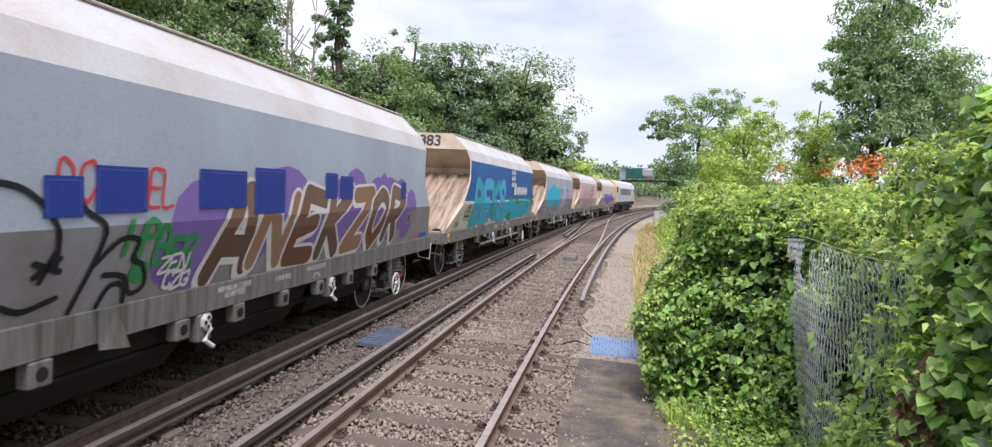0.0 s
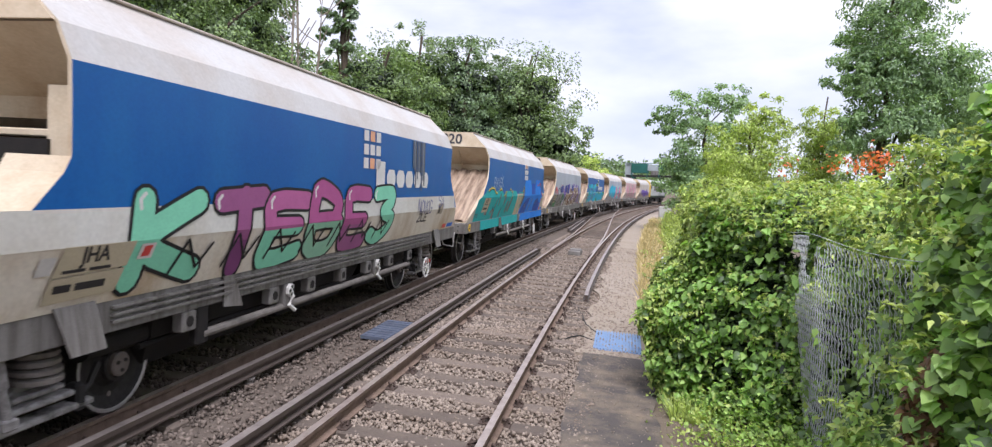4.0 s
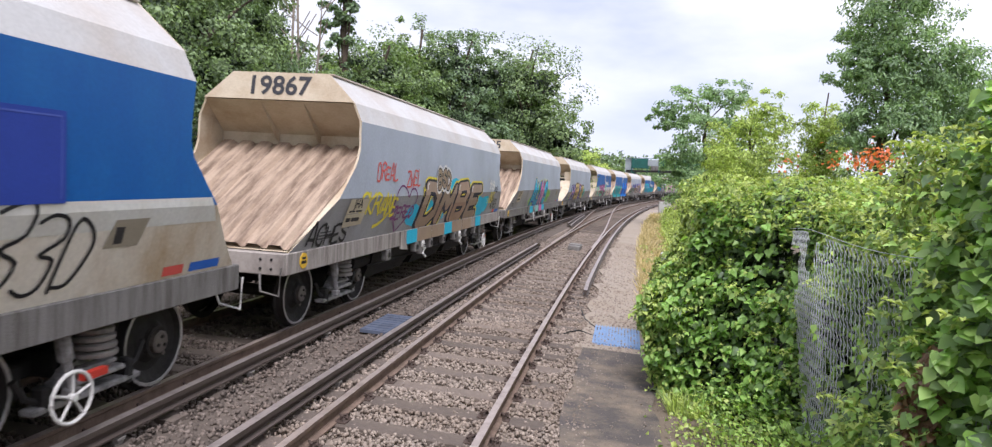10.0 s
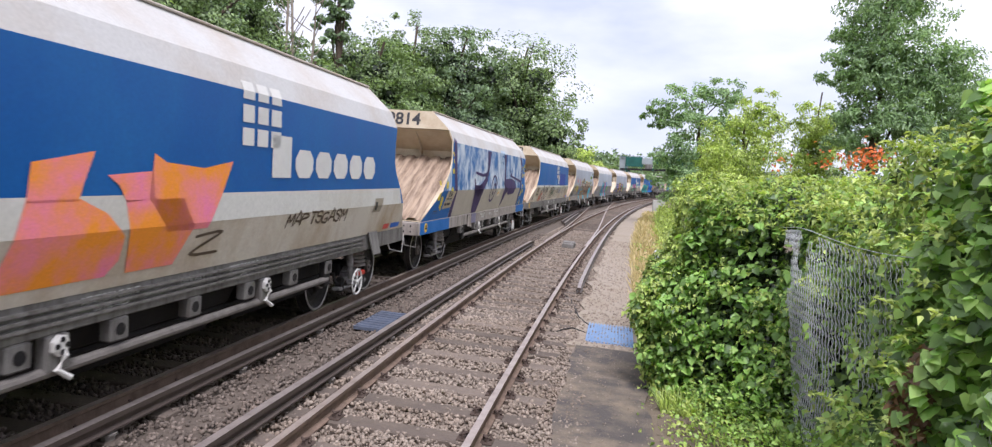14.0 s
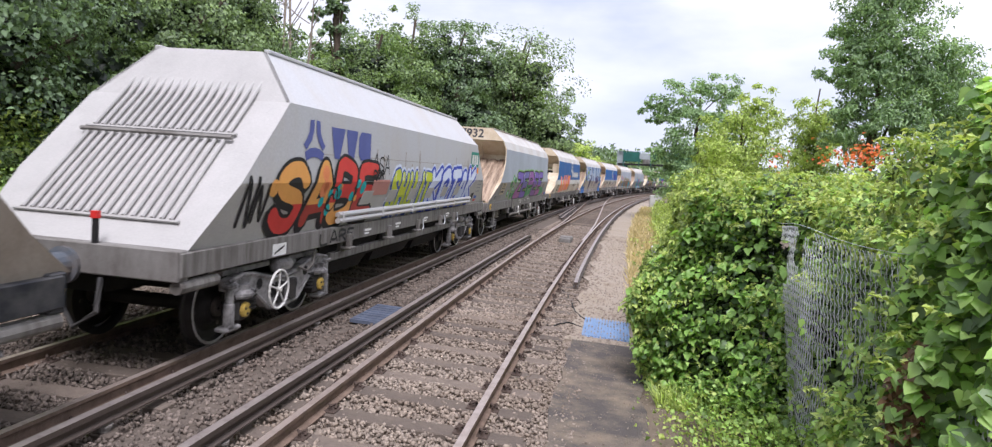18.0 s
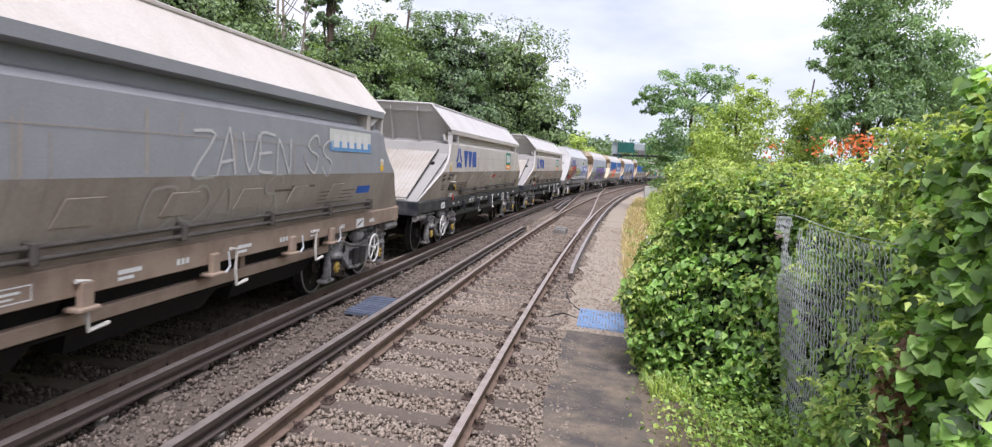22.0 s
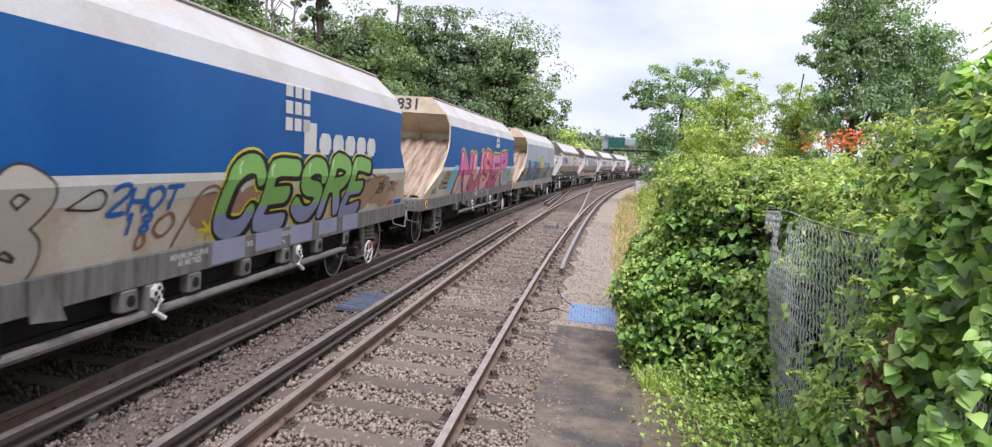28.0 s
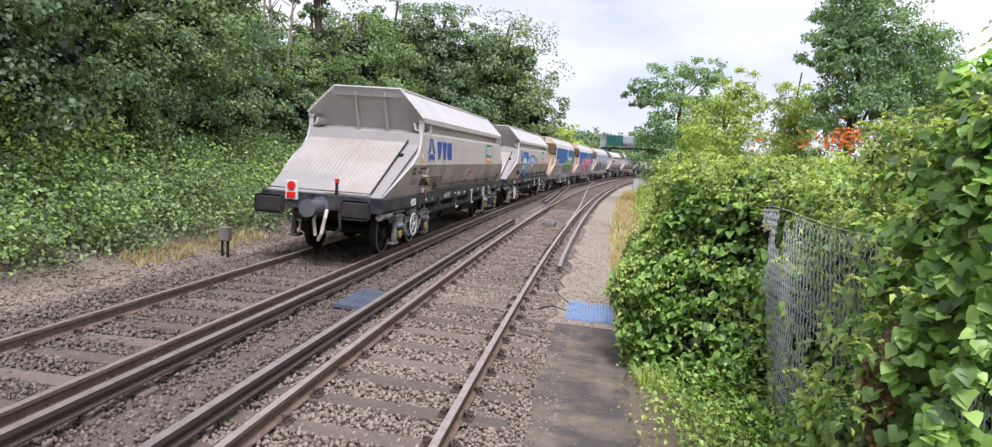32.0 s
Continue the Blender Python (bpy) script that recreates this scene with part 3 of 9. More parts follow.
def tree(base, trunk_r, top, ellipsoids, mat, size, n_clumps, per, seed, label, up=0.5, narrow=1.0, inner=0.5, bark=None, name="tree"):
    th = tagged(new(name), label, "tree")
    r = random.Random(seed)
    p, o, cents = clumps(ellipsoids, n_clumps, per, seed, inner)
    b = Vector(base)
    tp = Vector(top)
    sh = Shape()
    k = 7
    pts = [b.lerp(tp, i / k) + Vector((r.uniform(-1, 1), r.uniform(-1, 1), 0)) * trunk_r * (0 if i == 0 else 0.8) for i in range(k + 1)]
    for i in range(k):
        rr = trunk_r * (1 - 0.85 * i / k)
        sh.tube([pts[i], pts[i + 1]], rr, 8)
    part("trunk", sh, bark or M_BARK, th)
    r.shuffle(cents)
    for c_ in cents[:9]:
        c_ = Vector(c_)
        f = min(0.95, max(0.15, (c_.z - b.z) / max(0.1, tp.z - b.z) - 0.25))
        st = b.lerp(tp, f)
        mid = st.lerp(c_, 0.5) + Vector((0, 0, 0.06 * (c_ - st).length))
        lim = Shape().tube([st, st.lerp(mid, 0.7), mid], max(0.025, trunk_r * 0.30 * (1 - 0.5 * f)), 5)
        lim.tube([mid, mid.lerp(c_, 0.6) + Vector((0, 0, 0.03)), c_], max(0.015, trunk_r * 0.17 * (1 - 0.5 * f)), 5)
        part("limb", lim, bark or M_BARK, th)
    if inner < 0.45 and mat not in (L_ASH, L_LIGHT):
        # oversized near-black leaves put the crown's inner shade into colour
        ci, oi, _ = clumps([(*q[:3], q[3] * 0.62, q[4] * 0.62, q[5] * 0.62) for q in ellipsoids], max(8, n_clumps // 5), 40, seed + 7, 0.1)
        part("inner_crown", leaves("inner_crown", ci, size * 2.0, L_CORE_SHADE, seed + 8, 0.5, oi, 0.7, 1.2), None, th, "leaves inside the crown, coloured near-black as its shade")
    part("crown", leaves("crown", p, size, mat, seed + 1, up, o, 0.5, narrow), None, th)
    return th


# trees and scrub on the bank beyond the far track
DARKWOOD = "dense dark green broadleaf tree on the railway bank"
for i, (x, y, h, rx, mt, n_, sz) in enumerate((
        (-10.2, 6.5, 8.5, 2.8, L_DARK, 120, 0.17), (-9.6, 10.5, 8.0, 2.7, L_DARK, 130, 0.17), (-10.8, 14.5, 9.5, 3.0, L_MID, 130, 0.18), (-10.6, 19.0, 9.0, 2.9, L_MID, 130, 0.18),
        (-12.4, 24.0, 8.2, 2.4, L_DARK, 120, 0.2), (-11.6, 29.5, 5.8, 2.3, L_MID, 120, 0.2), (-14.5, 9.0, 12.0, 3.8, L_DARK, 120, 0.24), (-15.5, 17.0, 12.5, 4.0, L_DARK, 120, 0.24),
        (-15.8, 26.0, 11.5, 3.6, L_DARK, 120, 0.24), (-11.0, 36.5, 8.4, 3.2, L_MID, 120, 0.22), (-10.5, 2.0, 9.0, 3.0, L_DARK, 90, 0.2), (-10.4, -4.0, 9.0, 3.2, L_DARK, 70, 0.24),
        (-12.6, 41.0, 9.2, 3.2, L_DARK, 120, 0.24), (-11.8, 46.0, 11.6, 2.6, L_MID, 100, 0.24), (-9.0, 48.5, 11.9, 3.4, L_DARK, 130, 0.26), (-5.4, 55.0, 14.2, 4.7, L_MID, 190, 0.28), (-8.5, 58.0, 12.0, 4.2, L_DARK, 130, 0.28))):
    zb = ground_z(y, x) - 0.1
    zc = zb + h * 0.56
    el = [(x, y, zc, rx, rx, h * 0.43), (x + 0.35 * rx, y, zb + 0.22 * h, rx * 0.9, rx * 0.9, h * 0.24), (x + 0.5 * rx, y - 0.4 * rx, zc - 0.17 * h, rx * 0.75, rx * 0.75, h * 0.26), (x + 0.2 * rx, y + 0.5 * rx, zc + 0.12 * h, rx * 0.7, rx * 0.7, h * 0.26), (x - 0.5 * rx, y, zc + 0.1 * h, rx * 0.7, rx * 0.7, h * 0.28)]
    tree((x, y, zb), 0.16 + 0.012 * h, (x + 0.3, y, zb + h * 0.9), el, mt, sz * (0.60 if y < 32 else 0.74), int(n_ * 1.8), 120 if y < 32 else 90, 100 + i, DARKWOOD, inner=0.35)

# ivy-clad trunk that stands above the others
ivy = [(-11.3 + 0.25 * math.sin(k), 32.0, 3.0 + 1.05 * k, 1.0 + 0.22 * math.sin(2.1 * k), 1.0, 1.0) for k in range(10)]
tree((-11.3, 32.0, 1.0), 0.3, (-11.1, 32.0, 12.6), ivy, L_DARK, 0.2, 120, 60, 300, "tall tree with its trunk wrapped in dark ivy")

# dead leafless sapling
dead = tagged(new("dead_tree"), "bare dead sapling with pale thin branches", "tree")
rr_ = random.Random(5)
for k in range(3):
    b0 = Vector((-10.6 + 0.5 * k, 24.5, 3.0))
    t0 = b0 + Vector((rr_.uniform(-0.5, 0.8), rr_.uniform(-0.4, 0.4), 6.9 + k * 0.4))
    part("stem", Shape().tube([b0, b0.lerp(t0, 0.5) + Vector((0.1, 0, 0)), t0], 0.045, 6), M_BARE, dead)
    for j in range(9):
        p0 = b0.lerp(t0, 0.45 + 0.06 * j)
        p1 = p0 + Vector((rr_.uniform(-0.8, 0.8), rr_.uniform(-0.5, 0.5), rr_.uniform(0.5, 1.2)))
        part("twig", Shape().tube([p0, p0.lerp(p1, 0.5) + Vector((0, 0, -0.06)), p1], 0.02, 5), M_BARE, dead)


# shrubs that close the foot of the wood
for i in range(26):
    rs = random.Random(900 + i)
    s = -3 + 1.75 * i
    x = rs.uniform(-10.8, -8.9)
    h = rs.uniform(2.6, 4.4)
    zb = ground_z(s, x) - 0.3
    rx = rs.uniform(1.2, 1.7)
    xw, yw, _ = line(s)
    x += xw
    tree((x, yw, zb), 0.06, (x, yw, zb + h * 0.8), [(x, yw, zb + h * 0.5, rx, rx, h * 0.5), (x + 0.5, yw + 0.4, zb + h * 0.3, rx * 0.8, rx * 0.8, h * 0.3)], (L_DARK, L_MID, L_DARK)[i % 3], 0.092 if s < 22 else 0.14, 70, 95, 950 + i, "dense green shrub at the wood's edge", inner=0.3, name="shrub")

# tall trees deeper in the wood
for i, (x, y, h, rx) in enumerate(((-17.5, 3.0, 13.0, 4.0), (-19.0, 12.5, 14.5, 4.6), (-20.0, 21.0, 14.0, 4.6), (-19.0, 31.0, 11.5, 4.2), (-18.0, 39.0, 7.4, 3.0), (-15.5, 33.0, 6.4, 2.6), (-13.0, 52.0, 10.5, 3.6), (-7.5, 66.0, 10.5, 3.2))):
    zb = ground_z(y, x) - 0.2
    tree((x, y, zb), 0.3, (x, y, zb + h * 0.9), [(x, y, zb + h * 0.62, rx, rx, h * 0.38), (x + 1, y, zb + h * 0.3, rx, rx, h * 0.3)], L_DARK, 0.30, 150, 60, 980 + i, "tall dark tree deep in the wood", inner=0.3)

# low scrub down the bank
def scrub(name, mat, seed, count, size, o0, o1, s0, s1, h0, h1, label, up=0.7, narrow=1.0):
    r = np.random.RandomState(seed)
    pts = []
    k = count // 45
    s = s0 + (s1 - s0) * r.rand(k) ** 1.3
    o = r.uniform(o0, o1, k)
    for a, b in zip(s, o):
        x, y, an = line(a)
        hh = r.uniform(h0, h1)
        base = np.array((x + b * math.cos(an), y - b * math.sin(an), ground_z(a, b)))
        g = r.normal(size=(45, 3)) * np.array((0.28, 0.28, 0.16))
        g[:, 2] = np.abs(g[:, 2]) + hh * r.rand(45) ** 0.7
        pts.append(base + g)
    c = np.concatenate(pts)
    out = np.tile(np.array((0.45, -0.15, 0.3)), (len(c), 1))
    ob = new(name, leaves(name, c, size, mat, seed, up, out, 0.6, narrow))
    return tagged(ob, label, "undergrowth", kind="stuff")


scrub("undergrowth", L_MID, 11, 60000, 0.09, -10.5, -5.95, 3, 26, 0.10, 0.9, "green bramble and nettle undergrowth covering the bank")
scrub("undergrowth", L_HEDGE, 12, 22000, 0.085, -9.6, -6.2, 3, 30, 0.2, 1.15, "paler green weeds and shrubs on the bank")
scrub("undergrowth", L_MID, 13, 26000, 0.13, -11.5, -6.4, 24, 75, 0.3, 1.3, "green undergrowth along the far line")
scrub("undergrowth", L_LIGHT, 14, 5000, 0.12, -10.0, -8.0, 8, 13, 0.8, 1.6, "tall yellow-green shrub on the bank")


# ---- the hedge and fence on the near side ----
FENCE_OFF = 3.72


# bare stretches of fence (s, height, half length, half height) where little grows in front
WINDOWS = ((6.75, 1.0, 0.62, 0.62), (5.35, 1.88, 0.85, 0.36), (5.15, 1.33, 0.6, 0.2), (7.2, 2.02, 0.7, 0.1), (3.22, 1.30, 0.36, 0.50), (6.2, 0.55, 0.5, 0.35), (6.0, 1.45, 0.7, 0.35))


def bare(s, z):
    """How bare the fence is there: above 1 it shows."""
    n = 0.55 * noise.noise(Vector((s * 2.3, z * 2.6, 1.0))) + 0.35 * noise.noise(Vector((s * 6.0, z * 6.0, 5.0)))
    return max(1.6 - math.hypot((s - a) / l, (z - b) / h) for a, b, l, h in WINDOWS) + n + 0.32


def hedge_front(s):
    """How far off the near track the leaves begin."""
    if s < 8.6:
        return FENCE_OFF - 0.16 - 0.96 * smooth(7.2, 8.4, s) - 0.30 * smooth(4.6, 3.6, s)
    return 2.66 + 0.02 * (s - 8.6) + 1.2 * smooth(11.0, 17, s)


def hedge_top(s):
    if s < 6:
        return 2.30 + 0.28 * (6 - s)
    return 2.30 - 0.01 * (s - 6) if s < 12 else 2.24 - 0.13 * (s - 12)


def hedge_points(s0, s1, count, seed, depth, z0=0.0, z1=1.0, only_front=False, power=1.6):
    """Points on the hedge's swelling face and shoulder, in heaps with gaps between them."""
    r = np.random.RandomState(seed)
    pts, outs = [], []
    while len(pts) < count:
        s = s0 + (s1 - s0) * r.rand() ** 1.15
        u = r.uniform(z0, z1)
        top, front = hedge_top(s), hedge_front(s)
        n = 1.2 * noise.noise(Vector((s * 1.1, u * 3.0, 7.0))) + 0.9 * noise.noise(Vector((s * 3.1, u * 8.0, 2.0))) + 0.5 * noise.noise(Vector((s * 8, u * 18.0, 4.0)))
        if n < -0.40 and r.rand() < 0.8:
            continue
        d = r.rand() ** power * depth
        if u < 0.72:
            t = u / 0.72
            z = -0.28 + (top + 0.28) * t
            o = front + 0.42 * t * t - 0.16 * math.sin(math.pi * min(1, 1.15 * t)) * smooth(7.0, 9.0, s)
            if s < 8.5 and bare(s, z + 0.19) > 1.0:
                if r.rand() < 0.80 or only_front:
                    o, d = FENCE_OFF + 0.35, 0.1 + r.rand() * 0.5
                    if only_front and r.rand() < 0.86:
                        continue
            swell = 0.32 if s > 7.4 else 0.15
        else:
            t = (u - 0.72) / 0.28
            o = front + 0.5 + 1.9 * t - 0.22 * smooth(6.6, 8.0, s) * (1 - t)
            z = top + 0.18 * math.sin(math.pi * t) - 0.1 * t
            swell = 0.22
        p = at(s, o - swell * n + d, 0.0)
        pts.append((p.x, p.y, z - 0.19 + 0.34 * n * smooth(0.45, 0.8, u) - 0.25 * d * (u > 0.72)))
        outs.append((-0.75, -0.45, 0.35) if u < 0.72 else (-0.2, -0.3, 0.9))
    return np.array(pts), np.array(outs)


def hedge_layer(mat, s0, s1, count, seed, size, depth, z0, z1, label, narrow=1.0, only_front=False, power=1.6):
    c, o = hedge_points(s0, s1, count, seed, depth, z0, z1, only_front, power)
    ob = new("hedge", leaves("hedge", c, size, mat, seed, 0.8, o, 0.62, narrow, 2 if s0 < 4.3 or mat is L_IVY else 1))
    return tagged(ob, label, "hedge", kind="stuff")


hedge_layer(L_HEDGE, 4.4, 18.5, 30000, 21, 0.078, 0.45, 0.0, 1.0, "thick green creeper and ivy hedge grown over the fence", 0.95)
hedge_layer(L_IVY, 2.9, 4.75, 9000, 27, 0.068, 0.40, 0.0, 1.0, "dense broad-leaved ivy over the fence's nearest post", 1.2)
hedge_layer(L_HEDGE, 2.9, 4.65, 5200, 33, 0.062, 0.12, 0.05, 1.0, "fresh green ivy leaves over the fence's nearest post", 1.15, True)
# a darker leaf colour deep in the hedge stands for its inner shade
hedge_layer(L_DARK, 3.0, 18.0, 17000, 22, 0.08, 1.0, 0.0, 0.85, "ivy leaves inside the hedge, coloured darker as its shade", 1.1, False, 0.8)
hedge_layer(L_IVY, 7.2, 8.8, 3000, 28, 0.085, 0.25, 0.02, 0.70, "dark ivy leaves on the hedge's bulging face", 1.05, True)
# near-black core leaves behind the face, shade painted as leaf colour
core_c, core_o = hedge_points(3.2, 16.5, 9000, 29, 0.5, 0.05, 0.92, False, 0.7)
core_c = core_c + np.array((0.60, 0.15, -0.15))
tagged(new("hedge", leaves("hedge", core_c, 0.15, L_CORE_SHADE, 29, 0.3, core_o, 0.8, 1.2)), "near-black leaves deep inside the hedge, coloured as its shade", "hedge", kind="stuff")
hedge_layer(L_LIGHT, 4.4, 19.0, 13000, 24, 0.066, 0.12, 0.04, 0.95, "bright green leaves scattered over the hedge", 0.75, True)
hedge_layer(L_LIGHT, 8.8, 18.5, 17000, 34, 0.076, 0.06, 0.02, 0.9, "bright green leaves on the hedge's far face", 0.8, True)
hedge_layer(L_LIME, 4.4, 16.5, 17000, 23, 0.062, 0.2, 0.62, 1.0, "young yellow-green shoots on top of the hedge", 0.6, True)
# extra layer in a brighter leaf colour gives this face its sunlit look
hedge_layer(L_LIGHT, 8.4, 12.5, 9000, 35, 0.078, 0.03, 0.0, 0.9, "green creeper on the hedge's swelling face, coloured brighter as if sunlit", 0.85, True)
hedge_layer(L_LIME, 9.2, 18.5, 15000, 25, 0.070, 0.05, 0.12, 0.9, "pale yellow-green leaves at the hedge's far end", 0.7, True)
hedge_layer(L_BROWN, 3.52, 3.80, 900, 26, 0.050, 0.06, 0.24, 0.45, "withered brown leaves round the fence post", 0.8)


def sprays(mat, count, seed, s0, s1, u0, u1, reach, size, label):
    """Arching shoots with paired leaflets that break the hedge's outline."""
    r = np.random.RandomState(seed)
    c, o = hedge_points(s0, s1, count, seed, 0.1, u0, u1, True)
    pts, out = [], []
    for q, n in zip(c, o):
        d = np.array(n) * 0.6 + r.normal(size=3) * 0.45 + np.array((0, 0, 0.55))
        d /= np.linalg.norm(d)
        ln = reach * r.uniform(0.45, 1.25)
        side = np.cross(d, (0.3, 0.2, 1.0))
        side /= np.linalg.norm(side) + 1e-9
        for k in range(9):
            t = (k + 1) / 9
            p = q + d * ln * t - np.array((0, 0, 0.45 * ln * t * t))
            for w in (-1, 1):
                pts.append(p + side * w * size * 0.6 + r.normal(size=3) * 0.01)
                out.append(np.array((0, -0.2, 0.8)) + side * w * 0.4)
    ob = new("creeper_shoots", leaves("creeper_shoots", np.array(pts), size, mat, seed, 0.4, np.array(out), 0.3, 0.6))
    return tagged(ob, label, "creeper", kind="stuff")


sprays(L_LIME, 380, 81, 3.6, 15, 0.66, 1.0, 0.30, 0.055, "yellow-green creeper shoots arching over the hedge top")
sprays(L_LIGHT, 260, 82, 3.2, 16, 0.30, 0.85, 0.30, 0.052, "light green shoots hanging from the hedge face")
sprays(L_LIME, 160, 83, 11, 18, 0.10, 0.8, 0.5, 0.06, "tall yellow-green shoots at the hedge's far end")

# bushes that fill the ground behind the fence
for i, (s, o, h, rx) in enumerate(((4.6, 5.0, 2.2, 0.9), (6.0, 4.9, 1.9, 0.95), (7.4, 4.9, 1.9, 0.95), (8.8, 4.8, 2.0, 1.0), (10.4, 4.9, 2.0, 1.0), (12.0, 5.1, 1.9, 1.0), (5.4, 6.6, 2.2, 1.2), (8.0, 6.6, 2.2, 1.3), (11.0, 6.6, 2.3, 1.4))):
    p = at(s, o, 0)
    tree((p.x, p.y, -0.5), 0.05, (p.x, p.y, h * 0.7), [(p.x, p.y, h * 0.42, rx, rx, h * 0.52), (p.x - 0.2, p.y, h * 0.2, rx, rx, h * 0.35)], (L_HEDGE, L_MID, L_DARK)[i % 3], 0.085, 75, 70, 640 + i, "leafy green bush behind the fence", inner=0.3, name="bush")

# red trumpet blossoms over the hedge
r_ = np.random.RandomState(31)
bl = []
for cx, cy, cz, k in ((1.0, 8.6, 0, 80), (1.25, 8.9, 0.05, 90), (0.7, 8.9, 0.0, 24), (1.45, 8.2, -0.12, 30), (0.3, 9.6, -0.02, 18)):
    p = at(cy, 3.7 + cx, 0)
    bl.append(r_.normal(size=(k, 3)) * np.array((0.11, 0.11, 0.07)) + np.array((p.x, p.y, 2.66 + cz)))
tagged(new("blossom", leaves("blossom", np.concatenate(bl), 0.052, L_RED, 31, 0.5, None, 0.8, 0.9)), "clusters of orange-red trumpet blossoms over the hedge", "flowers", kind="stuff")

# chain-link fence
fence = tagged(new("chain_link_fence"), "galvanised chain-link fence half buried in creeper", "fence")
z_f = -0.30


def fence_at(s, z):
    """The mesh sags and leans out of its plane."""
    lean = 0.05 * math.sin(1.7 * s + 0.6) + 0.04 * math.sin(2.1 * z + s) - 0.03 * z
    p = at(s + 0.05 * math.sin(1.3 * z), FENCE_OFF + lean, 0)
    return Vector((p.x, p.y, z - 0.19 + 0.03 * math.sin(2.2 * s)))


def wire_mesh(s0, s1, z0, z1, pitch):
    sh = Shape()
    rows = int((z1 - z0) / pitch)
    for i in range(int((s1 - s0) / pitch)):
        for way in (0, 1):
            run = []
            for j in range(rows + 2):
                q = (j + way) % 2
                s, z = s0 + (i + 0.52 * q) * pitch, z0 + j * pitch
                if j <= rows and bare(s, z) > 0.72:
                    run.append(fence_at(s, z) + Vector((0.006 * (1 if way else -1) * (1 if q else -1), 0, 0)))
                else:
                    if len(run) > 1:
                        sh.tube(run, 0.0031, 4)
                    run = []
    return sh


part("wire_mesh", wire_mesh(2.7, 7.5, z_f, 2.12, 0.072), M_GALV, fence)
for s in (3.68, 8.7, 11.4):
    p = at(s, FENCE_OFF + 0.12, 0)
    part("post", Shape().lathe([(z_f - 0.2, 0.03), (1.76, 0.03), (1.78, 0.02)], (p.x, p.y, 0), "z", 10), M_GALV, fence)
part("line_wire", Shape().tube([fence_at(3.0 + 0.25 * k, 2.1) for k in range(23)], 0.0025, 5), M_GALV, fence)


# ---- weeds and dry grass along the near side ----
def grass(name, mat, seed, count, o0, o1, s0, s1, h, label):
    r = np.random.RandomState(seed)
    v, f = [], []
    for k in range(count):
        s, o = s0 + (s1 - s0) * r.rand() ** 1.3, r.uniform(o0, o1)
        x, y, a = line(s)
        b = np.array((x + o * math.cos(a), y - o * math.sin(a), ground_z(s, o) - 0.02))
        hh = h * r.uniform(0.4, 1.2)
        d = r.normal(size=3) * 0.35
        d[2] = 1
        sd = np.array((math.cos(k), math.sin(k), 0)) * 0.008 * (1 + s / 14)
        m = b + d * hh * 0.6
        t = m + (d + r.normal(size=3) * 0.3) * hh * 0.4
        v += [b - sd, b + sd, m + sd * 0.7, m - sd * 0.7, t]
        f += [(5 * k, 5 * k + 1, 5 * k + 2), (5 * k, 5 * k + 2, 5 * k + 3), (5 * k + 3, 5 * k + 2, 5 * k + 4)]
    ob = new(name, soup(name, np.array(v), np.array(f), [mat]))
    return tagged(ob, label, "grass", kind="stuff")


grass("dry_grass", L_DRY, 41, 9000, 2.35, 3.5, 12.8, 60, 0.34, "tall straw-coloured dry grass beside the gravel")
grass("grass", L_LIGHT, 42, 2600, 2.55, 2.95, 7.8, 13, 0.24, "green grass tufts at the hedge's foot")
grass("grass", L_LIGHT, 43, 2400, 3.5, 4.6, 18, 60, 0.8, "long green grass under the trees")
grass("dry_grass", L_DRY, 44, 700, -6.1, -5.6, 10.5, 15, 0.20, "patch of dry grass at the bank's foot")
scrub("weeds", L_LIGHT, 45, 1100, 0.05, 2.85, 3.35, 6.0, 8.6, 0.02, 0.16, "small weeds at the path's edge")
scrub("weeds", L_HEDGE, 46, 6000, 0.06, 3.15, 3.8, 3.6, 8.5, 0.03, 0.40, "leafy weeds at the hedge's foot")
scrub("weeds", L_LIGHT, 47, 9000, 0.10, 3.7, 5.8, 19, 50, 0.2, 1.5, "bushy weeds along the near side")

# ---- trees on the near side ----
tree((7.6, 45.0, -0.4), 0.22, (7.4, 45.0, 7.6), [(6.4, 45, 7.2, 2.0, 2.0, 1.7), (8.6, 45.5, 7.4, 1.7, 1.6, 1.9), (7.6, 45, 4.6, 2.6, 2.2, 2.6), (7.4, 44, 1.8, 2.4, 2.2, 2.2), (5.6, 44, 3.4, 1.4, 1.4, 1.6), (4.9, 45, 6.6, 1.0, 0.9, 0.8), (9.8, 45, 5.0, 1.6, 1.5, 2.0)], L_ASH, 0.17, 320, 62, 401, "dark maple-like tree with a broken crown")
tree((6.9, 27.5, -0.4), 0.15, (6.9, 27.5, 5.0), [(7.3, 27.5, 4.9, 1.1, 1.1, 1.2), (6.6, 27, 3.6, 1.5, 1.5, 1.6), (5.9, 26.5, 2.1, 1.3, 1.2, 1.7), (7.7, 27.5, 3.0, 1.8, 1.7, 2.0), (6.4, 29, 1.0, 1.8, 1.6, 1.5), (5.6, 31, 0.9, 1.3, 1.2, 1.4), (8.2, 26, 1.6, 1.6, 1.5, 1.5)], L_LIGHT, 0.14, 380, 66, 402, "pale green willowy bush tree beside the line", 0.3, 0.55)
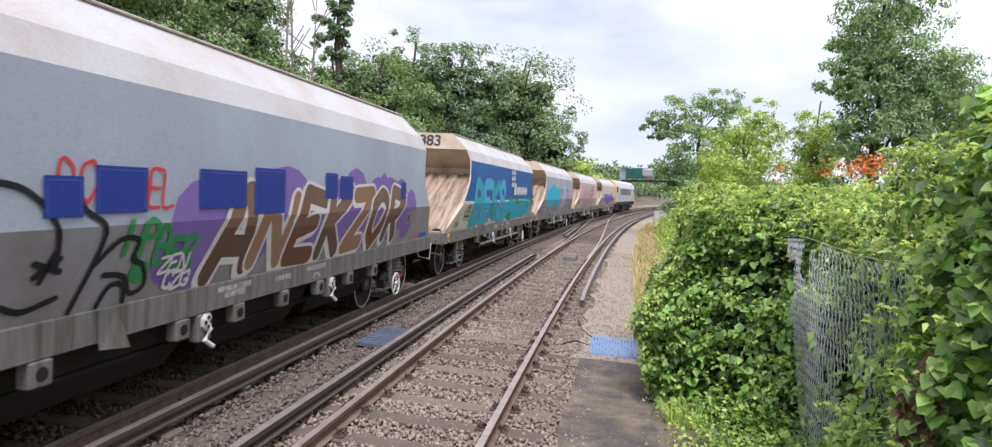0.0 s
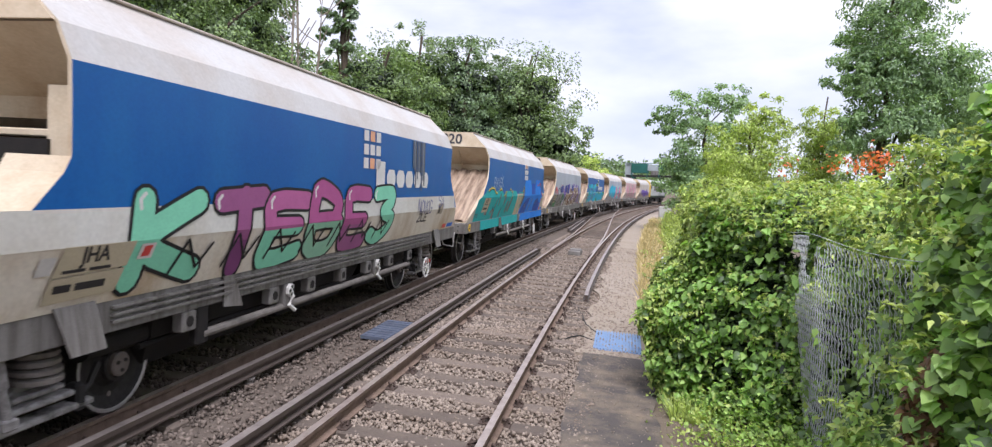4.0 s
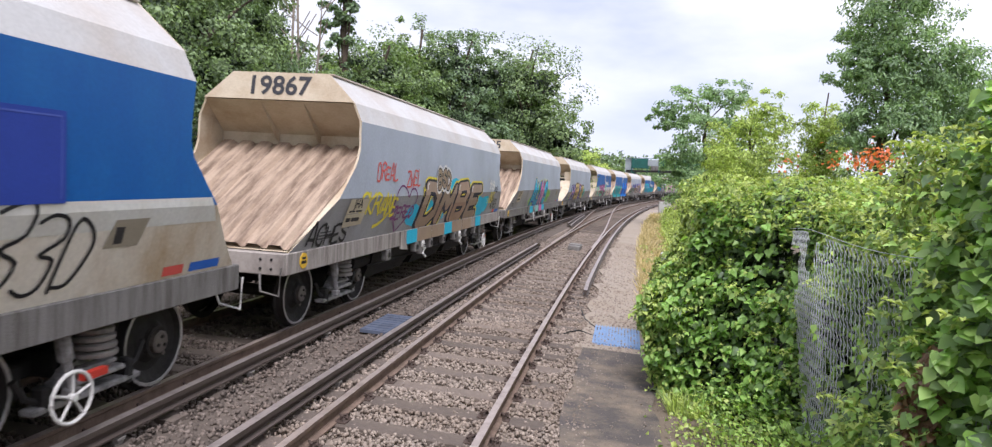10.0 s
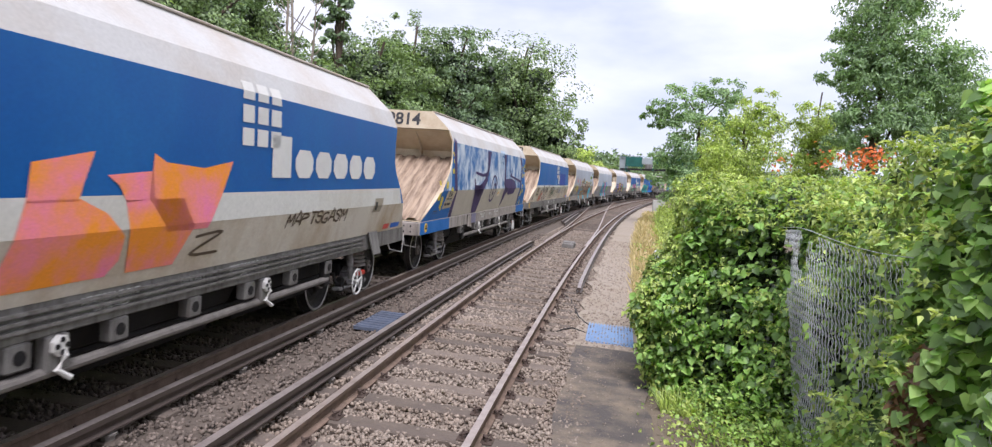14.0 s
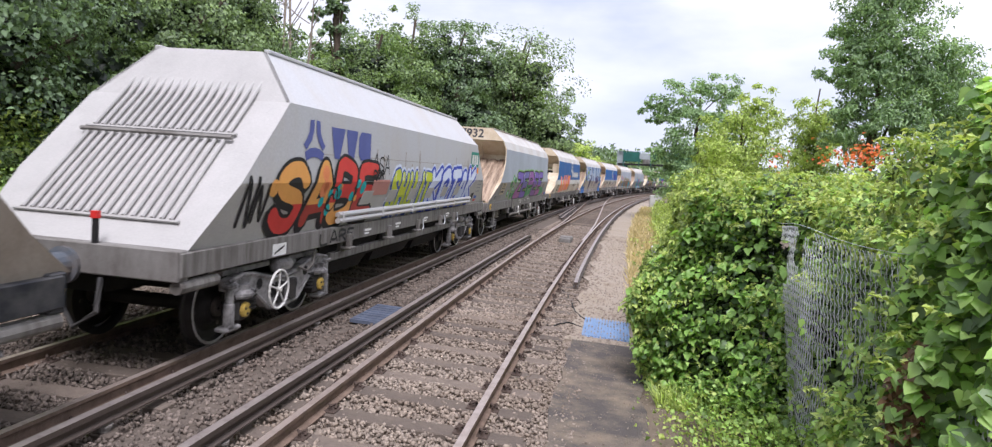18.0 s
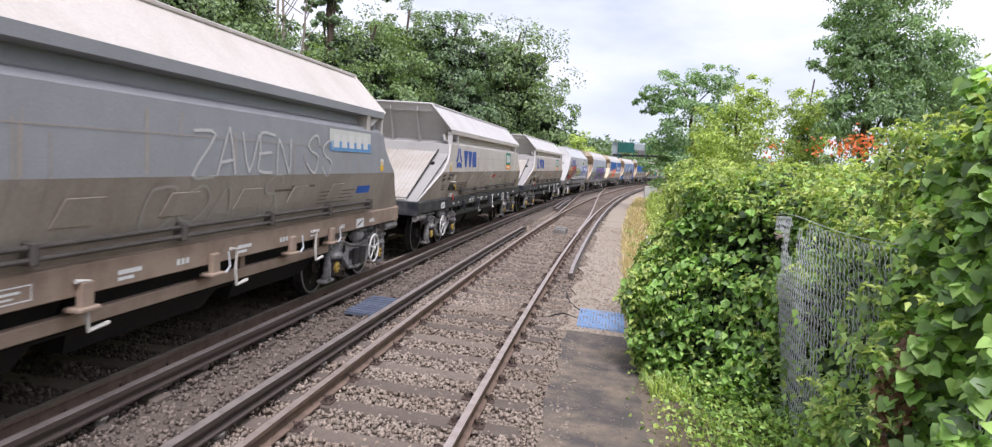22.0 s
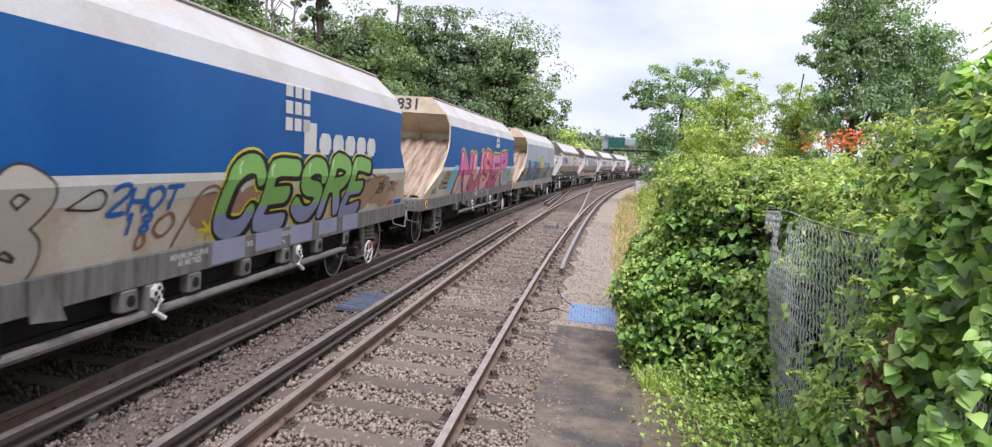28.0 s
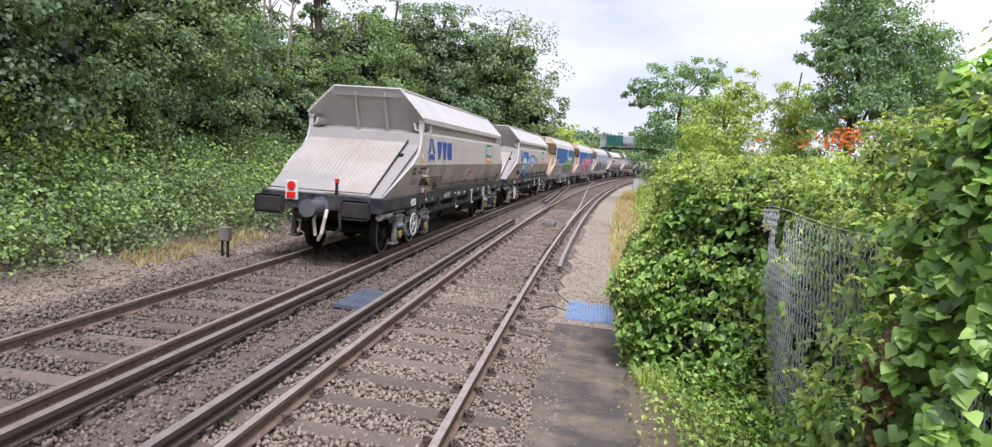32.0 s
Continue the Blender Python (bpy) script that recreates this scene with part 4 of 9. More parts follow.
tree((9.4, 27.0, -0.4), 0.1, (9.4, 27.0, 5.9), [(9.4, 27, 4.6, 0.85, 0.85, 1.2), (9.5, 27, 3.4, 1.0, 1.0, 0.9)], L_LIGHT, 0.12, 170, 60, 403, "slender young tree with pale leaves", 0.3, 0.5, 0.2)
tree((9.6, 22.6, -0.4), 0.16, (9.9, 22.4, 9.0), [(9.9, 22.4, 7.7, 1.5, 1.5, 1.5), (9.1, 22.4, 6.2, 1.1, 1.2, 1.2), (10.3, 22.4, 6.0, 1.6, 1.5, 1.5), (11.6, 22.6, 5.6, 1.4, 1.4, 1.1), (10.4, 22.2, 4.4, 1.9, 1.5, 1.0), (12.2, 22.6, 4.4, 0.9, 1.0, 1.1), (9.2, 22.4, 4.1, 1.0, 1.0, 0.8)], L_ASH, 0.135, 520, 66, 404, "tall ash tree with drooping feathery foliage", 0.25, 0.55, 0.35)
for i, (x, y, h, rx, mt) in enumerate(((12.0, 26.0, 4.0, 2.2, L_DARK), (9.5, 21.0, 3.2, 1.6, L_MID), (12.5, 18.5, 3.4, 1.9, L_MID), (8.0, 17.5, 2.7, 1.3, L_LIGHT), (8.2, 36.0, 4.2, 2.0, L_MID), (10.5, 60.0, 6.0, 2.8, L_MID), (13.0, 80.0, 7.0, 3.2, L_DARK), (16.0, 98.0, 8.0, 3.6, L_MID), (-1.2, 84.0, 6.6, 3.0, L_LIGHT), (1.0, 100.0, 5.2, 2.6, L_MID), (18.5, 12.0, 6.0, 2.6, L_DARK), (15.0, 6.0, 5.0, 2.4, L_MID))):
    tree((x, y, -0.5), 0.12, (x, y, h * 0.8), [(x, y, h * 0.55, rx, rx, h * 0.45), (x + 0.4 * rx, y, h * 0.4, rx * 0.8, rx * 0.8, h * 0.38)], mt, 0.16 if y < 40 else 0.3, 75, 50, 420 + i, "rounded leafy bush beyond the hedge", 0.5, 0.8, name="bush")

# unseen trees added beside and behind where one stands, to block the low sky
for i, (x, y, h, rx) in enumerate(((9.0, 2.0, 4.6, 2.2), (8.4, -3.0, 4.8, 2.2), (8.8, -8.5, 5.0, 2.4), (8.2, -14.0, 5.4, 2.4), (8.6, -20.0, 6.0, 2.6), (7.6, -27.0, 6.5, 2.8), (-9.6, -10.0, 9.5, 3.2), (-9.8, -16.0, 9.5, 3.2), (-9.4, -23.0, 9.5, 3.4))):
    tree((x, y, -0.4), 0.2, (x, y, h * 0.9), [(x, y, h * 0.6, rx, rx, h * 0.42), (x, y, h * 0.22, rx * 0.9, rx * 1.0, h * 0.26)], L_MID, 0.26, 120, 60, 470 + i, "unseen leafy tree added beside the line to block low sky", 0.5, 1.0, 0.3)

# distant tree belts, too far to count
for i, (s0, s1, o0, o1, h, mt) in enumerate(((70, 330, -16, -9, 7.0, L_DARK), (110, 420, 7, 26, 7.0, L_DARK), (230, 520, -10, 14, 8.0, L_MID))):
    r2 = np.random.RandomState(60 + i)
    pts = []
    for k in range(170):
        s, o = r2.uniform(s0, s1), r2.uniform(o0, o1)
        if -7.0 < o < 4.5 and s < 440:
            continue
        p = at(s, max(-6, min(3.2, o)), 0)
        x, y, a = line(s)
        c = np.array((x + o * math.cos(a), y - o * math.sin(a), ground_z(s, o) + h * 0.45 * r2.uniform(0.7, 1.2)))
        pts.append(c + np.tanh(r2.normal(size=(90, 3)) * 0.7) * 1.5 * np.array((2.0, 2.0, h * 0.24)))
    tagged(new("far_woods", leaves("far_woods", np.concatenate(pts), 0.75, mt, 70 + i, 0.5, None, 0.7)), "distant belt of green trees along the line", "woods", kind="stuff")

# ---- cabinet, stump, bridges ----
cab = tagged(new("lineside_cabinet"), "small pale grey lineside cabinet standing in weeds", "cabinet")
cp = at(16.2, 2.95, 0)
part("body", Shape().box(-0.12, 0.12, -0.10, 0.10, -0.2, 0.92, 0, 0.01), M_GALV, cab)
part("cap", Shape().box(-0.14, 0.14, -0.12, 0.12, 0.92, 0.96, 0, 0.01), M_GALV, cab)
for k in range(3):
    part("slot", Shape().box(-0.07, 0.07, -0.106, -0.1005, 0.25 + 0.12 * k, 0.30 + 0.12 * k), M_DARK, cab)
cab.matrix_world = Matrix.Translation((cp.x, cp.y, cp.z - 0.05)) @ pose(0, 0, 0, 0, 0, -8)

stump = tagged(new("junction_post"), "weathered grey junction box on a short post by the bank", "junction box")
part("box", Shape().box(-0.11, 0.11, -0.08, 0.08, 0.22, 0.50, 0, 0.015), M_FRAME, stump)
for dx in (-0.06, 0.06):
    part("leg", Shape().box(dx - 0.02, dx + 0.02, -0.02, 0.02, -0.25, 0.22), M_DARK, stump)
p = at(12.6, -5.32, 0)
stump.matrix_world = Matrix.Translation((p.x, p.y, p.z - 0.12))

M_GREEN = material("bridge_green", rgb(38, 92, 84), 0.5, 0.1, rgb(30, 60, 55), 0.5, 1.0, 0.05)
M_BRIDGE = material("bridge_grey", rgb(150, 158, 160), 0.6, 0.1, rgb(100, 105, 105), 0.4, 1.0, 0.05)
M_CONC = material("concrete", rgb(176, 176, 170), 0.85, 0, rgb(120, 118, 110), 0.5, 1.0, 0.2)


def footbridge():
    th = tagged(new("footbridge"), "green-panelled station footbridge across the lines", "footbridge")
    S = 118.0

    def q(o, z, dy=0.0):
        p = at(S + dy, 0, 0)
        a = line(S)[2]
        return Vector((p.x + o * math.cos(a), p.y - o * math.sin(a), z))

    def beam(name, o0, o1, z0, z1, mat, d0=-0.1, d1=0.1):
        sh = Shape()
        v = [q(o, z, d) for z in (z0, z1) for d in (d0, d1) for o in (o0, o1)]
        sh.add(v, [(0, 2, 3, 1), (4, 5, 7, 6), (0, 1, 5, 4), (2, 6, 7, 3), (0, 4, 6, 2), (1, 3, 7, 5)])
        return part(name, sh, mat, th)

    beam("deck", -7.4, 8.0, 4.55, 4.85, M_DARK, 0.0, 2.2)
    for o0, o1 in ((-6.4, -3.9), (-1.9, 0.4), (0.5, 2.8), (2.9, 5.2), (5.3, 8.0)):
        beam("green_panel", o0, o1, 5.2, 6.75, M_GREEN, -0.05, 0.05)
        beam("green_panel", o0, o1, 5.2, 6.75, M_GREEN, 2.15, 2.25)
    beam("mesh_panel", -3.85, -1.95, 5.6, 6.6, M_BRIDGE, -0.03, 0.03)
    for o in (-6.45, -3.87, -1.92, 0.45, 2.85, 5.25):
        beam("post", o - 0.07, o + 0.07, 4.5, 6.85, M_GREEN, -0.12, 0.0)
    beam("handrail", -7.4, 8.0, 6.78, 6.86, M_GREEN, -0.08, 0.08)
    for o in (-6.2, 3.6):
        for d in (0.1, 2.0):
            beam("column", o - 0.16, o + 0.16, -0.4, 4.55, M_GREEN, d - 0.16, d + 0.16)
    beam("lift_tower", -7.6, -6.5, -0.4, 6.9, M_BRIDGE, 0.2, 2.0)
    beam("equipment_cabin", -3.6, -2.3, 4.9, 5.9, M_FRAME, 2.5, 3.5)
    return th


footbridge()
rb = tagged(new("road_bridge"), "distant grey road bridge over the lines", "bridge")
for name, o0, o1, z0, z1, mt in (("girder", -12, 14, 4.6, 5.8, M_FRAME), ("parapet", -12, 14, 5.8, 6.8, M_CONC), ("abutment", -13, -7.5, -0.5, 4.6, M_CONC), ("abutment", 5.0, 14, -0.5, 4.6, M_CONC)):
    p, a = at(205, 0, 0), line(205)[2]
    sh = Shape().box(o0, o1, 0, 6, z0, z1)
    part(name, sh, mt, rb, m=Matrix.Translation((p.x, p.y, 0)) @ Matrix.Rotation(-a, 4, "Z"))
bx = tagged(new("relay_box"), "white concrete relay box beside the line", "relay box")
part("body", Shape().box(-0.5, 0.5, -0.4, 0.4, -0.4, 1.1, 0, 0.02), M_CONC, bx)
bx.matrix_world = Matrix.Translation(at(62, 3.3, 0))


# ---- the train ----
def flat_text(body, size, bold=0.0):
    """Letters as a flat mesh, from the built-in font, centred on the origin in x and y."""
    cu = bpy.data.curves.new("letters", "FONT")
    cu.body, cu.size, cu.align_x, cu.align_y, cu.offset = body, size, "CENTER", "CENTER", bold
    cu.resolution_u = 3
    ob = bpy.data.objects.new("letters", cu)
    scene.collection.objects.link(ob)
    me = bpy.data.meshes.new_from_object(ob.evaluated_get(bpy.context.evaluated_depsgraph_get()))
    bpy.data.objects.remove(ob)
    return me


words = {}


def solebar_words(bd, body, y, h, size, m, x):
    """Stencilled words on the face of a solebar."""
    if (body, size) not in words:
        me = flat_text(body, size, 0.002)
        words[(body, size)] = ([(v.co.x, v.co.y) for v in me.vertices], [tuple(q.vertices) for q in me.polygons])
        bpy.data.meshes.remove(me)
    pts, faces = words[(body, size)]
    bd.group("stencil", "white stencilled words")
    bd.put([(x, y + a, h + b) for a, b in pts], faces, m)


def side_x(h, levels):
    for (h0, w0, *_), (h1, w1, *_) in zip(levels, levels[1:]):
        if h0 <= h <= h1:
            return w0 + (w1 - w0) * (h - h0) / (h1 - h0)
    return levels[-1][1]


# (height, half width, length to the rear, length to the front) up the side of each kind of hopper; one length serves both ends
JHA = [(1.17, 1.20, 7.22, 6.82), (1.50, 1.286, 6.70, 6.50), (1.86, 1.38, 6.12, 6.20), (2.32, 1.377, 5.58, 5.80), (2.46, 1.376, 5.47, 5.76), (2.62, 1.374, 5.41, 5.76), (3.01, 1.365, 5.40, 5.82), (3.28, 1.25, 5.41, 5.80), (3.70, 0.80, 5.34, 5.72)]
JHA_LOW = [(1.17, 1.24, 7.12, 6.82), (1.45, 1.322, 6.46, 6.54), (1.66, 1.38, 6.02, 6.36), (1.90, 1.38, 5.56, 6.18), (2.20, 1.378, 5.25, 5.88), *((h, w, min(a, 5.18), b) for h, w, a, b in JHA[3:])]
VTG = [(1.27, 1.19, 7.45, 7.00), (1.60, 1.283, 6.75, 6.53), (1.95, 1.38, 6.06, 6.12), (2.20, 1.37, 5.58, 5.78), (2.40, 1.36, 5.41, 5.58), (2.63, 1.35, 5.33, 5.45), (2.69, 1.30, 5.33, 5.43), (2.72, 1.20, 5.33, 5.43), (2.86, 1.17, 5.33, 5.42), (2.88, 1.37, 5.34, 5.40), (2.99, 1.37, 5.36, 5.40), (3.58, 0.78, 5.32, 5.46)]


# pen strokes of capitals and figures: across and up in tenths, ten written a
GLYPHS = {
    "A": "00 4a 6a a0,23 83", "B": "05 75 93 70 00 0a 6a 88 75", "C": "98 7a 3a 08 02 30 70 92", "D": "00 0a 5a 97 93 50 00", "E": "9a 0a 05 00 90,05 75",
    "F": "9a 0a 05 00,05 75", "G": "98 7a 3a 08 02 30 80 94 54", "H": "00 0a,90 9a,05 95", "I": "50 5a", "J": "9a 93 70 30 03", "K": "00 0a,9a 05 90", "L": "0a 00 90",
    "M": "00 1a 54 9a a0", "N": "00 0a 90 9a", "O": "50 12 08 4a 7a a7 93 50", "P": "00 0a 7a 98 86 05", "Q": "50 12 08 4a 7a a7 93 50,62 a0", "R": "00 0a 7a 98 76 05,45 90",
    "S": "98 7a 3a 08 26 75 93 70 30 02", "T": "0a aa,5a 50", "U": "0a 02 30 70 92 9a", "V": "0a 50 aa", "W": "0a 20 57 80 aa", "X": "00 aa,0a a0", "Y": "0a 55 aa,55 50",
    "Z": "0a aa 00 a0", "1": "38 5a 50", "2": "08 3a 8a 97 00 a0", "3": "09 4a 9a 97 45 94 81 40 01", "8": "55 28 4a 7a 88 55 22 40 70 82 55",
}


class Decals:
    """Painted shapes that lie on the right-hand side of a hopper, in metres along (y) and up (h)."""

    def __init__(self, levels):
        self.levels, self.groups, self.lift, self.count, self.ceil, self.pen = levels, [], 0.004, 0, None, 1.0

    def group(self, name, label=""):
        """Starts a new painted thing; what is drawn next belongs to it."""
        self.groups.append((name, label, Shape(), []))
        self.count = 0
        return self

    def put(self, verts, faces, m):
        if not self.groups:
            self.group("marking")
        _, _, sh, mats = self.groups[-1]
        if m not in mats:
            mats.append(m)
        sh.add(verts, faces, mats.index(m))

    def poly(self, pts, m, layer=0):
        """A convex patch, cut at the bends of the side so that it follows them, and at the ceiling if one is set."""
        if self.ceil is not None:
            pts = self._clip(pts, self.ceil, -1)
        self.count = (self.count + 1) % 90
        e = self.lift + 0.0018 * layer + 0.0000015 * self.count
        hs = [q[0] for q in self.levels]
        for lo, hi in zip(hs, hs[1:]):
            if hi - lo < 0.03:
                continue
            cut = self._clip(self._clip(pts, lo, 1), hi, -1)
            if len(cut) > 2:
                self.put([(side_x(h, self.levels) + e, y, h) for y, h in cut], [tuple(range(len(cut)))], m)

    @staticmethod
    def _clip(pts, h, sign):
        out = []
        for i, a in enumerate(pts):
            b = pts[(i + 1) % len(pts)]
            ia, ib = (a[1] - h) * sign >= -1e-9, (b[1] - h) * sign >= -1e-9
            if ia:
                out.append(a)
            if ia != ib:
                t = (h - a[1]) / (b[1] - a[1])
                out.append((a[0] + (b[0] - a[0]) * t, h))
        return out

    def rect(self, y0, y1, h0, h1, m, layer=0, skew=0.0):
        self.poly([(y0, h0), (y1, h0), (y1 + skew, h1), (y0 + skew, h1)], m, layer)

    def patch(self, y0, y1, h0, h1, m, layer=0, skew=0.0, name="paint_patch"):
        self.group(name)
        self.rect(y0, y1, h0, h1, m, layer, skew)

    def disc(self, y, h, ry, rh, m, layer=0, n=10):
        self.poly([(y + ry * math.cos(2 * math.pi * i / n), h + rh * math.sin(2 * math.pi * i / n)) for i in range(n)], m, layer)

    def stroke(self, pts, w, m, layer=1, caps=True):
        """A sprayed line of width w, broader along the wagon by the pen's stretch."""
        a = self.pen
        for (y0, h0), (y1, h1) in zip(pts, pts[1:]):
            d = math.hypot((y1 - y0) / a, h1 - h0) or 1e-6
            ny, nh = -(h1 - h0) / d * w / 2 * a, (y1 - y0) / a / d * w / 2
            self.poly([(y0 + ny, h0 + nh), (y0 - ny, h0 - nh), (y1 - ny, h1 - nh), (y1 + ny, h1 + nh)], m, layer)
        for y, h in pts if caps else ():
            self.disc(y, h, w / 2 * a, w / 2, m, layer, 10 if w > 0.1 else 8)

    def text(self, body, y, h, size, m, layer=2, bold=0.0):
        me = flat_text(body, size, bold)
        e = self.lift + 0.0018 * layer
        self.put([(side_x(h + v.co.y, self.levels) + e, y + v.co.x, h + v.co.y) for v in me.vertices], [tuple(p.vertices) for p in me.polygons], m)
        bpy.data.meshes.remove(me)

    @staticmethod
    def curve(pts, k=4):
        """The points joined by a smooth line."""
        out = []
        for i in range(len(pts) - 1):
            a, b, c, d = pts[max(0, i - 1)], pts[i], pts[i + 1], pts[min(len(pts) - 1, i + 2)]
            for j in range(k):
                t = j / k
                out.append(tuple(0.5 * (2 * b[m] + (c[m] - a[m]) * t + (2 * a[m] - 5 * b[m] + 4 * c[m] - d[m]) * t * t + (3 * b[m] - a[m] - 3 * c[m] + d[m]) * t ** 3) for m in (0, 1)))
        return out + [pts[-1]]

    def cloud(self, y0, y1, h0, h1, m, seed, n=16, layer=0):
        self.group("spray_cloud")
        r = random.Random(seed)
        for k in range(n):
            t = (k + 0.5) / n
            hh = (h1 - h0) * r.uniform(0.25, 0.5)
            self.disc(y0 + (y1 - y0) * t, r.uniform(h0 + hh * 0.8, h1 - hh * 0.8), (y1 - y0) / n * r.uniform(1.0, 1.9), hh, m, layer, 12)

    def glyph(self, letter, y, h, w, hh, lean=0.0, smooth=True, jog=0.0, r=None):
        """The pen strokes of a capital, in a box w by hh whose lower corner is (y, h)."""
        out = []
        for run in GLYPHS[letter].split(","):
            pts = []
            for q in run.split():
                a, b = int(q[0], 11) / 10, int(q[1], 11) / 10
                a, b = (a + r.uniform(-jog, jog), b + r.uniform(-jog, jog)) if jog else (a, b)
                pts.append((y + w * a + lean * b * hh, h + hh * b))
            out.append(self.curve(pts, 3) if smooth and len(pts) > 2 else pts)
        return out

    def handwrite(self, word, y, h, w, hh, m, seed=1, width=0.03, layer=3, lean=0.15, climb=0.0):
        """A quick tag in thin sprayed lines."""
        r = random.Random(seed)
        cell = w / len(word)
        for k, c in enumerate(word):
            if c == " ":
                continue
            self.group("scrawl")
            for run in self.glyph(c, y + cell * (k + r.uniform(0, 0.12)), h + climb * k + r.uniform(-0.08, 0.08) * hh, cell * 0.86, hh * r.uniform(0.85, 1.12), lean, True, 0.06, r):
                self.stroke(run, width, m, layer)

    def throw(self, word, y0, y1, h0, h1, fills, edge, seed, width=0.2, line=0.045, glow=None, halo=0.05, low=None, cut=0.45, lean=0.12, shine=None, drop=(0.0, 0.0), smooth=True, inner=None, layer=3, jog=0.05, tilt=0.0):
        """Swollen sprayed letters that overlap: a halo, a dark contour, a fill with a second colour low down, and shines."""
        r = random.Random(seed)
        n = len(word)
        room = (y1 - y0 - lean * (h1 - h0)) / n
        self.pen = min(2.1, max(0.9, 0.95 * room / (h1 - h0)))
        width = min(width, 0.235 * (h1 - h0))
        wide = width * self.pen
        cell = (y1 - y0 - wide - lean * (h1 - h0)) / n
        hh = h1 - h0 - width
        runs = []
        for k, c in enumerate(word):
            top = r.uniform(0.93, 1.05)
            y = y0 + wide / 2 + cell * k + (0.25 * cell if c == "I" else 0)
            runs.append(self.glyph(c, y, h0 + width / 2 + tilt * k + r.uniform(-0.02, 0.03), max(0.3 * cell, cell + 0.12 * wide - wide), hh * top, lean, smooth, jog, r))
        if glow:
            for letter in runs:
                self.group("spray_glow")
                for run in letter:
                    self.stroke(run, width + 2 * line + 2 * halo, glow, layer - 1)
        for k, letter in enumerate(runs):
            lift = layer + 0.4 * k
            self.group("sprayed_letter", "swollen sprayed letter form with a contour line")
            for run in letter:
                if drop != (0.0, 0.0):
                    for q in (1.0, 0.5):
                        self.stroke([(y + drop[0] * q, h + drop[1] * q) for y, h in run], width + 2 * line, edge, lift - 0.2)
                self.stroke(run, width + 2 * line, edge, lift)
            fill = fills[k % len(fills)]
            for run in letter:
                self.stroke(run, width, fill, lift + 0.12)
            if low:
                self.ceil = h0 + (h1 - h0) * (cut + r.uniform(-0.06, 0.06))
                for run in letter:
                    self.stroke(run, width, low[k % len(low)], lift + 0.2)
                self.ceil = None
            if inner:
                for run in letter:
                    self.stroke([(y - 0.02, h + 0.02) for y, h in run], width * 0.13, inner, lift + 0.28)
            if shine:
                y, h = max((p for run in letter for p in run), key=lambda p: p[1] - 0.4 * p[0])
                self.stroke([(y - wide * 0.20, h - width * 0.30), (y - wide * 0.24, h + width * 0.05), (y, h + width * 0.26)], width * 0.16, shine, lift + 0.3)
        self.pen = 1.0


# shared running gear ------------------------------------------------------
def wheelset_mesh():
    sh = Shape()
    for d in (-1, 1):
        x = d * 0.70
        sh.lathe([(0, 0.40), (d * 0.006, 0.495), (d * 0.03, 0.49), (d * 0.04, 0.462), (d * 0.128, 0.452), (d * 0.134, 0.446)], (x - d * 0.03, 0, 0), "x", 32, 0, False)
        sh.lathe([(0, 0.446), (d * 0.003, 0.440), (d * 0.003, 0.416), (d * -0.006, 0.410)], (x + d * 0.104, 0, 0), "x", 32, 1, False)
        sh.lathe([(0, 0.410), (d * -0.05, 0.385), (d * -0.075, 0.30), (d * -0.06, 0.22), (d * -0.01, 0.165), (d * 0.01, 0.16)], (x + d * 0.098, 0, 0), "x", 28, 0, False)
        sh.lathe([(0, 0.16), (d * 0.02, 0.155), (d * 0.022, 0.125), (d * 0.012, 0.115)], (x + d * 0.108, 0, 0), "x", 20, 0, False)
        sh.lathe([(0, 0.115), (d * 0.045, 0.112), (d * 0.055, 0.095), (d * 0.058, 0.0)], (x + d * 0.120, 0, 0), "x", 20, 2)
        for k in range(3):
            a = 2 * math.pi * k / 3
            sh.lathe([(0, 0.02), (d * 0.012, 0.018)], (x + d * 0.178, 0.055 * math.cos(a), 0.055 * math.sin(a)), "x", 6, 0)
            sh.lathe([(0, 0.028), (d * 0.006, 0.025)], (x + d * 0.026, 0.30 * math.cos(a), 0.30 * math.sin(a)), "x", 8, 2)
    sh.lathe([(-0.66, 0.085), (0.66, 0.085)], (0, 0, 0), "x", 12, 0)
    return sh.mesh("wheelset", [M_WHEEL, M_TYRE, M_HUB])


WHEELSET = wheelset_mesh()
M_YELLOW = material("axle_yellow", rgb(200, 170, 82), 0.65, 0, rgb(120, 92, 45), 0.6, 8.0, 0.1)
M_COUPLER = material("coupler_grey", (0.10, 0.115, 0.135), 0.6, 0.2, (0.20, 0.15, 0.11), 0.6, 4.0, 0.1)
M_PIPE = material("pipe_brown", (0.085, 0.075, 0.065), 0.7, 0.1, (0.16, 0.14, 0.12), 0.5, 4.0, 0.1)
M_DISC = paint(226, 182, 52)
M_WHITE = paint(214, 212, 206)
M_BOGIE = material("bogie_dust", (0.36, 0.345, 0.335), 0.85, 0.1, (0.05, 0.047, 0.045), 1.1, 5.5, 0.35)
M_BOGIE2 = material("bogie_black", (0.028, 0.027, 0.027), 0.7, 0.2, (0.085, 0.075, 0.065), 0.5, 4.0, 0.2)
M_REDLEVER = paint(190, 60, 45)


